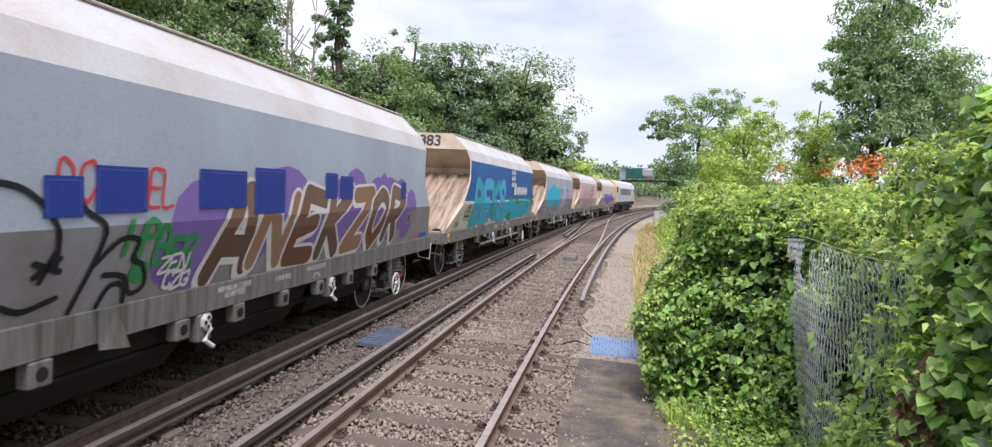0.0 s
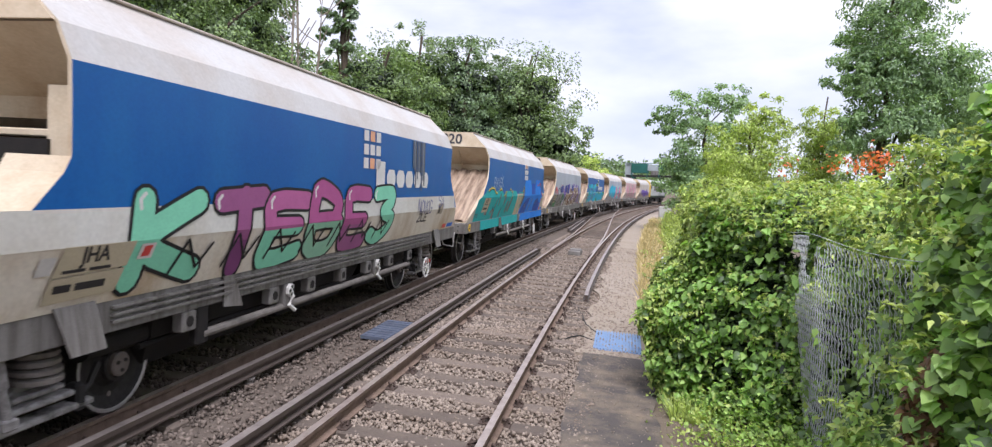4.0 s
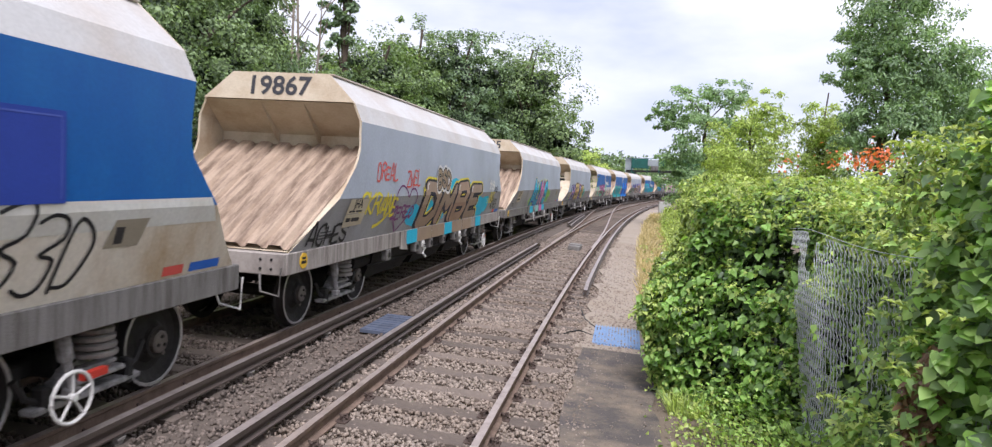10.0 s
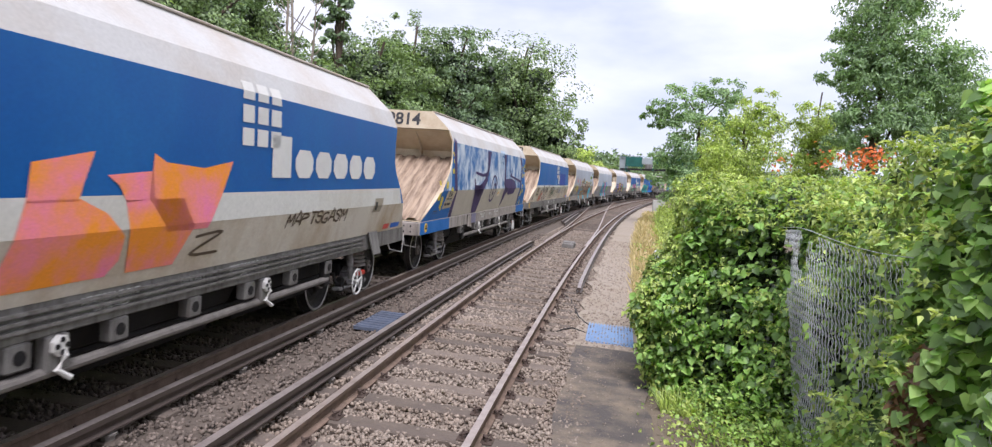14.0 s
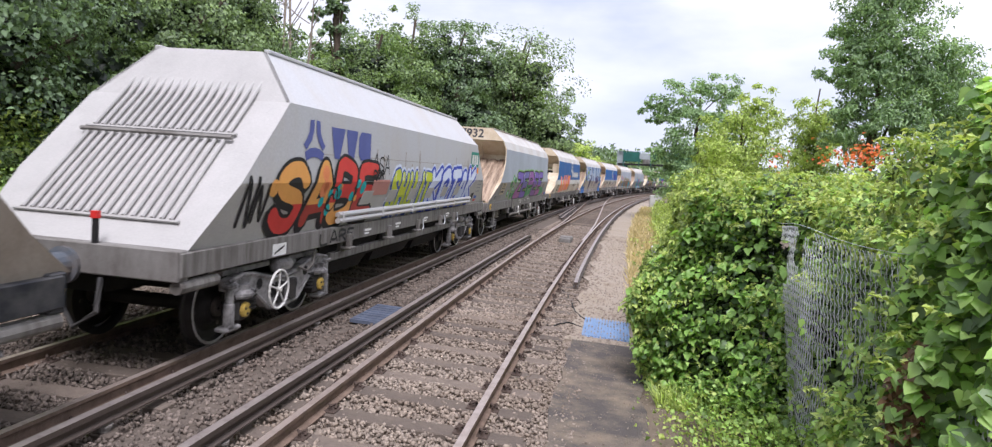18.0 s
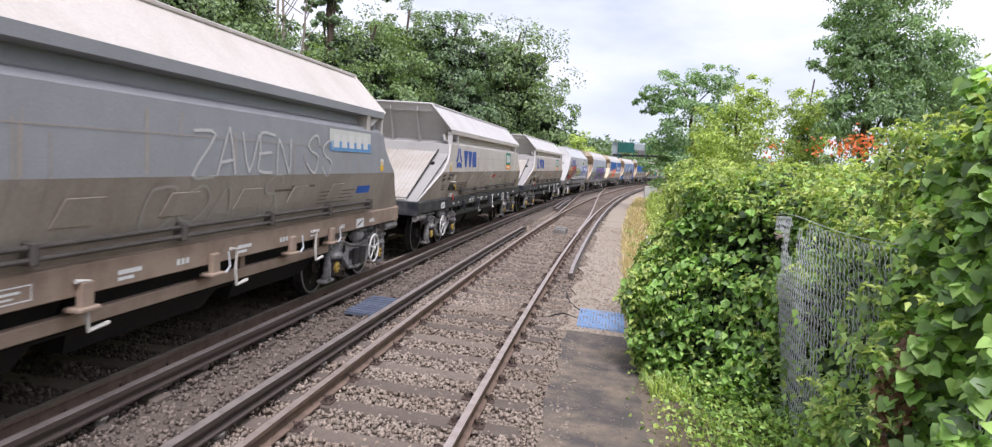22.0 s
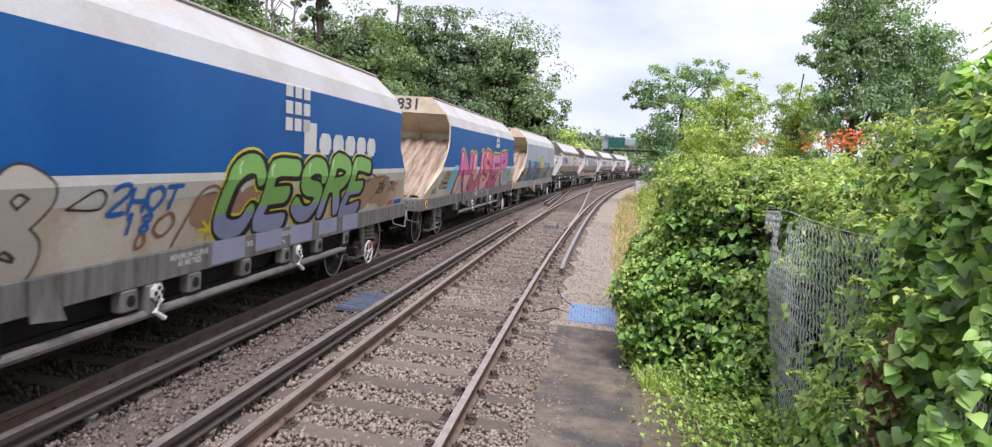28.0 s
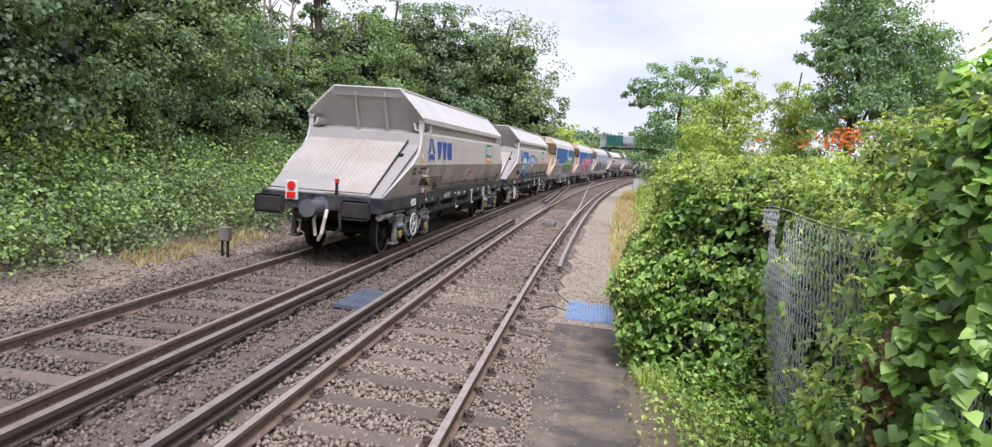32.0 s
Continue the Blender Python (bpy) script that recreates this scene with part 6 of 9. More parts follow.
    for y0, y1, h0, h1 in ((-5.68, -5.46, 1.645, 1.67), (-5.42, -5.2, 1.645, 1.67), (-5.72, -5.56, 1.50, 1.56), (-5.52, -5.22, 1.50, 1.56)):
        bd.rect(y0 + dy, y1 + dy, h0 + dh, h1 + dh, ink, 8)
    if variant:
        bd.patch(-5.46, -5.32, 1.47, 1.60, paint(196, 192, 186), 6, 0.03, "white_plate")
        bd.patch(-4.46, -4.28, 1.50, 1.63, paint(206, 196, 190), 7, 0.03, "red_sign")
        bd.rect(-4.42, -4.32, 1.52, 1.61, paint(196, 66, 60), 8, 0.03)
    bd.group("worn_stencil")
    for k in range(3):
        bd.rect(-6.50 + 0.02 * k, -6.06 - 0.03 * k, 1.29 + 0.045 * k, 1.312 + 0.045 * k, paint(74, 74, 76), 1, 0.02)
    chalk = paint(206, 204, 198)
    for body, y, h in (("SINGLE DOORS", 1.05, 1.10), ("I.W.B 7652", 0.10, 1.07), ("MINIMUM CURVE", -1.0, 1.10), ("60 METRES", -1.0, 1.03)):
        solebar_words(bd, body, y, h, 0.085, chalk, 1.2345)
    bd.group("stencil")
    for k in range(6):
        a, b = math.pi * k / 6, math.pi * (k + 1) / 6
        bd.put([(1.2345, 1.05 + r * math.cos(q), 0.965 + 0.55 * r * math.sin(q)) for r, q in ((0.11, a), (0.11, b), (0.085, b), (0.085, a))], [(0, 1, 2, 3)], chalk)
    bd.patch(4.75, 5.15, 1.55, 1.78, paint(150, 140, 122), 1, 0.08, "lever_recess")
    bd.rect(4.85, 4.95, 1.58, 1.72, ink, 2)
    bd.patch(6.0, 6.5, 1.21, 1.30, paint(40, 100, 190), 1, 0, "blue_label")
    bd.patch(5.6, 5.9, 1.21, 1.30, paint(214, 90, 80), 1, 0, "red_label")
    if stripe:
        bd.group("white_band")
        foot = min(1.70, lv[2][0])
        bd.poly([(-6.28, foot), (6.24, foot), (6.10, 1.94), (-6.02, 1.94)], M_BAND, 0)
    return th, bd


def put_decals(th, bd):
    for name, label, sh, mats in bd.groups:
        if sh.f:
            part(name, sh, mats, th, label)


def vtg_wagon(label, upper, lower, sole, slope, closed=False, last=False, bogie="out", seed=0, hood_mat=None):
    """A newer stone hopper: sharp bend in the side, top rail over a recess, plain slope sheets."""
    th = tagged(new("hopper_wagon"), label, "railway wagon", group="stone train")
    hood_mat = hood_mat or upper
    lv = VTG if not closed else [(1.27, 1.20, 7.3), (1.60, 1.287, 6.95), (1.95, 1.38, 6.6), (2.40, 1.37, 6.1), (2.92, 1.36, 5.55), (3.58, 0.78, 5.12)]
    body = Shape()
    loft(body, lv, lambda h: 2 if h > 2.95 else (1 if h > 1.95 else 0))
    part("body", body, [lower, upper, hood_mat], th)
    rim = Shape()
    if not closed:
        loft(rim, lv, lambda h: 0, 0.05)
    for sx in (-1, 1):
        for sy in (-1, 1):
            for (h0, w0, *a0), (h1, w1, *a1) in zip(lv, lv[1:]):
                l0, l1 = (a0[0], a1[0]) if sy < 0 else (a0[-1], a1[-1])
                rim.add([(sx * w0, sy * l0, h0), (sx * (w0 - 0.05), sy * l0, h0), (sx * (w1 - 0.05), sy * l1, h1), (sx * w1, sy * l1, h1)], [(0, 1, 2, 3) if sx * sy < 0 else (3, 2, 1, 0)])
        rim.box(sx * 0.78 - 0.04, sx * 0.78 + 0.04, -lv[-1][2], lv[-1][-1], 3.56, 3.61, 0, 0.01)
        if not closed:
            for k in range(2):
                yk = (-5.22, 5.30)[k]
                rim.box(min(sx * 1.25, sx * 1.355), max(sx * 1.25, sx * 1.355), yk + 0.03 * (1 if k else -1), yk + 0.1 * (1 if k else -1) if k else yk - 0.1, 2.60, 2.93)
                yk = (-4.62, 4.72)[k]
                rim.box(min(sx * 1.15, sx * 1.345), max(sx * 1.15, sx * 1.345), yk - 0.08, yk + 0.08, 2.6, 2.93)
    rim.add([(-0.8, -lv[-1][2], 3.4), (0.8, -lv[-1][2], 3.4), (0.8, lv[-1][-1] - 0.02, 3.4), (-0.8, lv[-1][-1] - 0.02, 3.4)], [(0, 1, 2, 3)])
    part("inner_lining", rim, hood_mat, th)
    for s_ in (-1, 1):
        hood = Shape()
        sole_end = 7.45 if closed else (7.60 if s_ < 0 else 6.90)
        toe = sole_end - 0.12
        if closed:
            hood.add([(-0.78, s_ * 5.12, 3.58), (0.78, s_ * 5.12, 3.58), (1.36, s_ * 5.55, 2.92), (-1.36, s_ * 5.55, 2.92)], [(0, 1, 2, 3)])
            hood.add([(-1.36, s_ * 5.55, 2.92), (1.36, s_ * 5.55, 2.92), (1.38, s_ * 6.6, 1.95), (-1.38, s_ * 6.6, 1.95)], [(0, 1, 2, 3)])
            hood.add([(-1.38, s_ * 6.6, 1.95), (1.38, s_ * 6.6, 1.95), (1.24, s_ * 7.3, 1.27), (-1.24, s_ * 7.3, 1.27)], [(0, 1, 2, 3)])
            part("end_plate", hood, paint(170, 168, 165), th)
            gr = Shape()
            for h0, h1 in ((1.55, 2.42), (2.50, 3.25)):
                y0, y1 = s_ * (6.6 - (h0 - 1.95) * 1.05), s_ * (6.6 - (h1 - 1.95) * 1.05)
                for k in range(17):
                    x = -0.88 + 0.11 * k
                    gr.tube([(x, y0 + s_ * 0.04, h0), (x, y1 + s_ * 0.04, h1)], 0.022, 6)
                gr.tube([(-0.98, y1 + s_ * 0.05, h1 + 0.02), (0.98, y1 + s_ * 0.05, h1 + 0.02)], 0.03, 6, 1)
                gr.tube([(-0.98, y0 + s_ * 0.05, h0 - 0.02), (0.98, y0 + s_ * 0.05, h0 - 0.02)], 0.02, 6)
            part("grating", gr, [paint(170, 168, 165), M_FRAME], th, "grey ribbed end grating")
        else:
            y = s_ * 5.37
            yb = s_ * 4.79
            yt = s_ * 5.32
            hood.add([(-0.78, yt, 3.57), (0.78, yt, 3.57), (1.34, yb, 2.72), (-1.34, yb, 2.72)], [(0, 1, 2, 3)])
            hood.add([(-0.78, yt, 3.57), (-1.36, y, 2.98), (-1.34, yb, 2.72)], [(0, 1, 2)])
            hood.add([(0.78, yt, 3.57), (1.36, y, 2.98), (1.34, yb, 2.72)], [(0, 1, 2)])
            hood.add([(-1.34, yb, 2.72), (1.34, yb, 2.72), (1.34, s_ * 5.04, 2.58), (-1.34, s_ * 5.04, 2.58)], [(0, 1, 2, 3)])
            hood.tube([(-1.37, y, 2.97), (-0.78, yt, 3.59), (0.78, yt, 3.59), (1.37, y, 2.97)], 0.03, 6)
            part("hood", hood, hood_mat, th, "pale grey end hood", m=Matrix.Translation((0, 0.06 if s_ > 0 else 0, 0)))
            for gx in (-0.28, 0.42):
                part("gusset", Shape().plate([(gx, s_ * 5.31, 3.52), (gx, yb, 2.74), (gx, s_ * 5.0, 2.64), (gx, s_ * 5.30, 3.40)], 0.02), hood_mat, th)
            for xa, xb, far in ((-1.30, -0.01, toe - 0.12), (0.01, 1.02, toe - 0.04)):
                part("slope_sheet", corrugated(xa, xb, s_ * far, 1.31, s_ * 5.06, 2.60, 13 if xa < 0 else 10, 0.014, s_), slope, th, "dusty finely ribbed slope sheet")
            part("slope_margin", Shape().add([(-1.18, s_ * toe, 1.28), (1.18, s_ * toe, 1.28), (1.34, s_ * 5.04, 2.575), (-1.34, s_ * 5.04, 2.575)], [(0, 1, 2, 3)]), paint(150, 147, 143), th)
            flange = Shape()
            for (h0, w0, *a0), (h1, w1, *a1) in zip(VTG[:5], VTG[1:6]):
                l0, l1 = a0[s_ > 0], a1[s_ > 0]
                flange.add([(-w0 + 0.02, s_ * (l0 - 0.02), h0), (w0 - 0.02, s_ * (l0 - 0.02), h0), (w1 - 0.02, s_ * (l1 - 0.02), h1), (-w1 + 0.02, s_ * (l1 - 0.02), h1)], [(0, 1, 2, 3)])
            part("slope_flange", flange, paint(150, 147, 143), th)
            part("latch", Shape().box(1.0, 1.10, s_ * 5.9 - 0.05, s_ * 5.9 + 0.05, 2.10, 2.18, 0, 0.01), M_DARK, th)
            part("slope_edge", Shape().tube([(0.95, s_ * (toe - 0.06), 1.345), (1.04, s_ * 5.09, 2.615)], 0.018, 6), M_DARK, th)
            part("grab_rail", Shape().tube([(-1.25, s_ * (toe + 0.02), 1.36), (1.0, s_ * (toe + 0.02), 1.36)], 0.016, 6), M_FRAME, th)
        head = Shape().box(-1.25, 1.25, min(s_ * (sole_end - 0.17), s_ * sole_end), max(s_ * (sole_end - 0.17), s_ * sole_end), 0.98, 1.29, 0, 0.012)
        part("headstock", head, sole, th)
        coup = Shape()
        coup.lathe([(0, 0.19), (s_ * 0.05, 0.19), (s_ * 0.06, 0.135), (s_ * 0.54, 0.135), (s_ * 0.55, 0.17), (s_ * 0.60, 0.17)], (0, s_ * (sole_end - 0.01), 1.05), "y", 16)
        part("coupling", coup, M_COUPLER, th)
        part("brake_hose", Shape().tube([(0.4, s_ * (sole_end - 0.01), 0.95), (0.5, s_ * (sole_end + 0.15), 0.65), (0.3, s_ * (sole_end + 0.21), 0.5), (0.1, s_ * (sole_end + 0.15), 0.7)], 0.028, 6), M_BOGIE2, th)
        part("corner_tube", Shape().tube([(1.2, s_ * (sole_end - 0.05), 0.92), (1.2, s_ * (sole_end - 0.7), 0.92)], 0.07, 12), M_FRAME, th)
        part("red_peg", Shape().box(0.29, 0.34, s_ * (sole_end - 0.03) - 0.02, s_ * (sole_end - 0.03) + 0.02, 1.28, 1.54).box(0.28, 0.35, s_ * (sole_end - 0.03) - 0.03, s_ * (sole_end - 0.03) + 0.03, 1.54, 1.61, 1), [M_DARK, paint(205, 50, 45)], th)
        add_bogie(th, s_ * 5.06, bogie, 1.03)
    if last:
        for sx in (-1, 1):
            bf = Shape()
            bf.lathe([(0, 0.13), (-0.30, 0.13), (-0.31, 0.11)], (sx * 0.87, -7.59, 1.06), "y", 14)
            bf.box(sx * 0.87 - 0.30, sx * 0.87 + 0.30, -8.01, -7.95, 0.88, 1.24, 0, 0.05)
            part("buffer", bf, M_BOGIE2, th, "black oval buffer")
        hz = Shape()
        hz.tube([(0.15, -7.6, 1.0), (0.22, -7.85, 0.85), (0.18, -7.9, 0.55), (0.1, -7.85, 0.42)], 0.035, 8)
        hz.tube([(-0.05, -7.6, 1.0), (-0.02, -7.83, 0.8), (0.05, -7.87, 0.5)], 0.035, 8)
        part("brake_hose", hz, paint(196, 186, 172), th)
        part("hook", Shape().box(-0.28, -0.12, -7.87, -7.59, 0.78, 1.12, 0, 0.05), M_BOGIE2, th)
        part("lamp_bracket", Shape().box(-0.72, -0.46, -7.64, -7.6, 1.14, 1.52, 0, 0.01), M_WHITE, th)
        M_TAIL = material("tail_red", rgb(216, 40, 36), 0.4)
        part("tail_lamp", Shape().lathe([(0, 0.085), (-0.03, 0.08), (-0.035, 0.0)], (-0.59, -7.64, 1.42), "y", 16).box(-0.68, -0.50, -7.66, -7.64, 1.18, 1.29), M_TAIL, th, "round red tail lamp over a red plate")
    for sx in (-1, 1):
        part("solebar", Shape().box(min(sx * 1.16, sx * 1.27), max(sx * 1.16, sx * 1.27), -7.42 if closed else -7.56, 7.42 if closed else 6.86, 1.02, 1.27, 0, 0.01), sole, th)
        for h_ in (1.37, 1.46):
            q = 0.042 if closed else 0.022
            part("pipe_run", Shape().tube([(sx * 1.30, -3.8, h_), (sx * 1.30, 5.2, h_)], q, 8), PALE if closed else M_PIPE, th)
        for k in range(6):
            part("pipe_clip", Shape().box(min(sx * 1.22, sx * 1.35), max(sx * 1.22, sx * 1.35), -3.7 + 1.75 * k, -3.64 + 1.75 * k, 1.33, 1.50, 0, 0.01), PALE if closed else M_PIPE, th)
    add_underframe(th, 0.05)
    for sx in (-1, 1):
        part("lower_beam", Shape().box(min(sx * 1.10, sx * 1.18), max(sx * 1.10, sx * 1.18), -3.7, 3.7, 0.74, 0.86, 0, 0.01), sole, th)
        for y in (-3.3, -1.2, 1.2, 3.3):
            part("beam_hanger", Shape().box(min(sx * 1.12, sx * 1.17), max(sx * 1.12, sx * 1.17), y - 0.05, y + 0.05, 0.86, 1.03), sole, th)
    for y in (-3.3, -1.4, 0.4, 2.2, 3.5):
        br = Shape().box(1.27, 1.33, y - 0.07, y + 0.07, 0.92, 1.14, 0, 0.01)
        br.box(1.20, 1.36, y - 0.12, y + 0.12, 0.90, 0.94, 0, 0.01)
        if y > 0:
            br.tube([(1.34, y + 0.2, 1.14), (1.36, y + 0.2, 0.98), (1.36, y + 0.12, 0.92)], 0.012, 6, 1)
        part("door_gear", br, [sole, M_GALV], th)
    part("hand_wheel", hand_wheel(1.30, -5.5 if seed % 2 else 5.43, 0.62, 0.24), M_WHITE, th)
    dk = Decals(lv)
    w = paint(232, 232, 228)
    dk.group("stencil")
    for y in (-2.6, -1.0, 0.9, 2.8):
        e = 1.274
        dk.group("stencil")
        dk.put([(e, y, 1.12), (e, y + 0.30, 1.12), (e, y + 0.30, 1.16), (e, y, 1.16)], [(0, 1, 2, 3)], w)
        dk.group("stencil")
        dk.put([(e, y, 1.07), (e, y + 0.20, 1.07), (e, y + 0.20, 1.10), (e, y, 1.10)], [(0, 1, 2, 3)], w)
    dk.group("white_panel")
    y = -5.66 if seed % 2 else 4.57
    dk.put([(1.274, y, 1.04), (1.274, y + 0.35, 1.04), (1.274, y + 0.35, 1.19), (1.274, y, 1.19)], [(0, 1, 2, 3)], w)
    for k in range(2):
        q = y + 0.05 + 0.08 * k
        dk.put([(1.2748, q, 1.06 + 0.02 * k), (1.2748, q + 0.17, 1.12 + 0.02 * k), (1.2748, q + 0.17, 1.145 + 0.02 * k), (1.2748, q, 1.085 + 0.02 * k)], [(0, 1, 2, 3)], paint(48, 46, 46))
    for k in range(6):
        y = -3.0 + k * 1.25
        fl = Shape().plate([(side_x(1.58, lv) + 0.002, y, 1.58), (side_x(1.58, lv) + 0.002, y + 0.44, 1.58), (side_x(1.80, lv) + 0.012, y + 0.50, 1.80), (side_x(1.80, lv) + 0.012, y + 0.08, 1.80)], 0.014)
        part("access_flap", fl, lower, th)
    r = random.Random(seed + 50)
    for k in range(16):
        dk.group("dirt_streak")
        y = r.uniform(-4.2, 4.6)
        top = r.uniform(2.2, 2.58)
        dk.rect(y, y + r.uniform(0.015, 0.05), top - r.uniform(0.25, 0.7), top, M_STREAK, 0, 0.02)
    dk.group("lever_recess", "dark recess with a pale lever")
    if seed % 2:
        dk.poly([(5.33, 1.36), (5.72, 1.38), (5.83, 1.59), (5.52, 1.58)], M_DARK, 1)
        dk.stroke([(5.48, 1.40), (5.56, 1.50)], 0.06, paint(150, 142, 128), 2)
    else:
        dk.poly([(-5.99, 1.31), (-5.40, 1.31), (-5.31, 1.57), (-5.86, 1.56)], M_DARK, 1)
        for y, h, q in ((-5.84, 1.39, 0.07), (-5.66, 1.36, 0.05), (-5.48, 1.46, 0.06)):
            dk.disc(y, h, q, q * 0.8, paint(158, 150, 140), 2, 8)
    if not closed:
        ink, pale = paint(52, 48, 44), paint(204, 200, 192)
        for y0, y1, h0, h1 in ((-5.95, -5.69, 1.83, 1.88), (-5.39, -4.91, 1.84, 1.89), (-5.91, -5.63, 1.73, 1.79), (-5.45, -5.15, 1.75, 1.80), (-5.79, -5.39, 1.55, 1.57), (-5.79, -5.39, 1.60, 1.62), (-5.79, -5.39, 1.50, 1.52)):
            dk.group("stencil")
            n = max(3, int((y1 - y0) / 0.07))
            for k in range(n):
                a = y0 + (y1 - y0) * k / n
                dk.rect(a, a + 0.72 * (y1 - y0) / n, h0, h1, ink, 1)
        dk.patch(-4.83, -4.65, 1.74, 1.86, pale, 1, 0.03, "data_plate")
        x0 = side_x(1.58, lv)
        hatch = part("gear_hatch", Shape().box(x0 - 0.06, x0 + 0.012, -5.06, -4.69, 1.47, 1.68, 0, 0.008), M_DARK, th, "dark brake gear hatch under a pale awning")
        for k in range(6):
            part("slat", Shape().box(x0 + 0.012, x0 + 0.024, -5.04, -4.71, 1.485 + 0.032 * k, 1.50 + 0.032 * k), M_PIPE, hatch)
        part("awning", Shape().plate([(x0 - 0.02, -5.07, 1.70), (x0 + 0.10, -5.07, 1.68), (x0 + 0.10, -4.65, 1.68), (x0 - 0.02, -4.65, 1.70)], 0.012), pale, hatch)
        x1 = side_x(1.55, lv)
        part("handle_recess", Shape().box(x1 - 0.06, x1 + 0.006, -4.61, -4.31, 1.45, 1.64, 0, 0.03), M_DARK, th)
        part("yellow_handle", Shape().tube([(x1 + 0.02, -4.55, 1.60), (x1 + 0.05, -4.49, 1.54), (x1 + 0.04, -4.45, 1.47)], 0.022, 6).lathe([(0, 0.04), (0.03, 0.03)], (x1 + 0.01, -4.49, 1.58), "x", 8), M_YELLOW, th, "yellow release handle")
        x2 = side_x(1.35, lv)
        part("valve_box", Shape().box(x2 - 0.02, x2 + 0.06, -4.81, -4.59, 1.29, 1.39, 0, 0.01), pale, th)
        part("red_lever", Shape().tube([(x2 + 0.07, -4.65, 1.36), (x2 + 0.09, -4.63, 1.20)], 0.016, 6), M_REDLEVER, th)
        for y0, y1 in ((-4.31, -3.43), (-3.35, -3.05)):
            dk.group("louvre", "dark louvred panel")
            for k in range(6):
                dk.rect(y0, y1, 1.42 + 0.042 * k, 1.442 + 0.042 * k, paint(84, 76, 68), 1, 0.0)
        for y, w_ in ((-5.7, 0.18), (-4.5, 0.14), (-3.9, 0.05), (-2.34, 0.0), (-0.2, 0.2), (1.9, 0.22), (3.9, 0.16), (5.2, 0.25)):
            dk.group("stencil")
            if w_:
                for k in range(3):
                    dk.put([(1.2745, y + 0.36 * w_ * k, 1.09), (1.2745, y + 0.36 * w_ * k + 0.26 * w_, 1.09), (1.2745, y + 0.36 * w_ * k + 0.26 * w_, 1.15), (1.2745, y + 0.36 * w_ * k, 1.15)], [(0, 1, 2, 3)], w)
            else:
                for a, b, c, d in ((y, y + 0.46, 1.075, 1.085), (y, y + 0.46, 1.185, 1.195), (y, y + 0.01, 1.075, 1.195), (y + 0.45, y + 0.46, 1.075, 1.195), (y + 0.10, y + 0.36, 1.14, 1.16), (y + 0.10, y + 0.30, 1.105, 1.12)):
                    dk.put([(1.2745, a, c), (1.2745, b, c), (1.2745, b, d), (1.2745, a, d)], [(0, 1, 2, 3)], w)
        for y in (-1.4, 0.8, 2.9):
            part("door_lever", Shape().tube([(1.30, y - 0.10, 1.15), (1.31, y + 0.02, 1.14), (1.31, y, 0.92), (1.32, y + 0.02, 0.74), (1.32, y + 0.24, 0.76)], 0.02, 6), pale, th, "white-tipped door lever")
    for y in (-5.42,) if closed else (-5.42, 5.31):
        dk.patch(y, y + 0.16, 1.98, 2.08, paint(224, 178, 54), 1, 0, "warning_label")
        dk.patch(y, y + 0.16, 2.084, 2.19, paint(226, 222, 212), 1, 0, "warning_label")
        dk.group("warning_sign")
        dk.poly([(y + 0.03, 2.10), (y + 0.13, 2.10), (y + 0.08, 2.175)], paint(226, 178, 50), 2)
    if not closed:
        for k in range(5):
            dk.group("stencil")
            dk.rect(2.95, 4.30 - 0.1 * (k % 2), 1.46 + 0.055 * k, 1.474 + 0.055 * k, paint(96, 88, 80), 1, 0.02)
        for y, q in ((1.60, 0.9), (2.02, 0.7)):
            dk.group("stencil")
            dk.rect(y, y + q, 1.74 + 0.04 * (y > 2), 1.765 + 0.04 * (y > 2), paint(96, 88, 80), 1)
    dk.group("weld_line")
    dk.rect(-4.6, 4.4, 2.325, 2.335, M_STREAK, 1)
    return th, dk


M_STREAK = material("dirt_streak", rgb(160, 152, 142), 0.7, 0, rgb(140, 130, 118), 0.6, 5.0, 0.05)


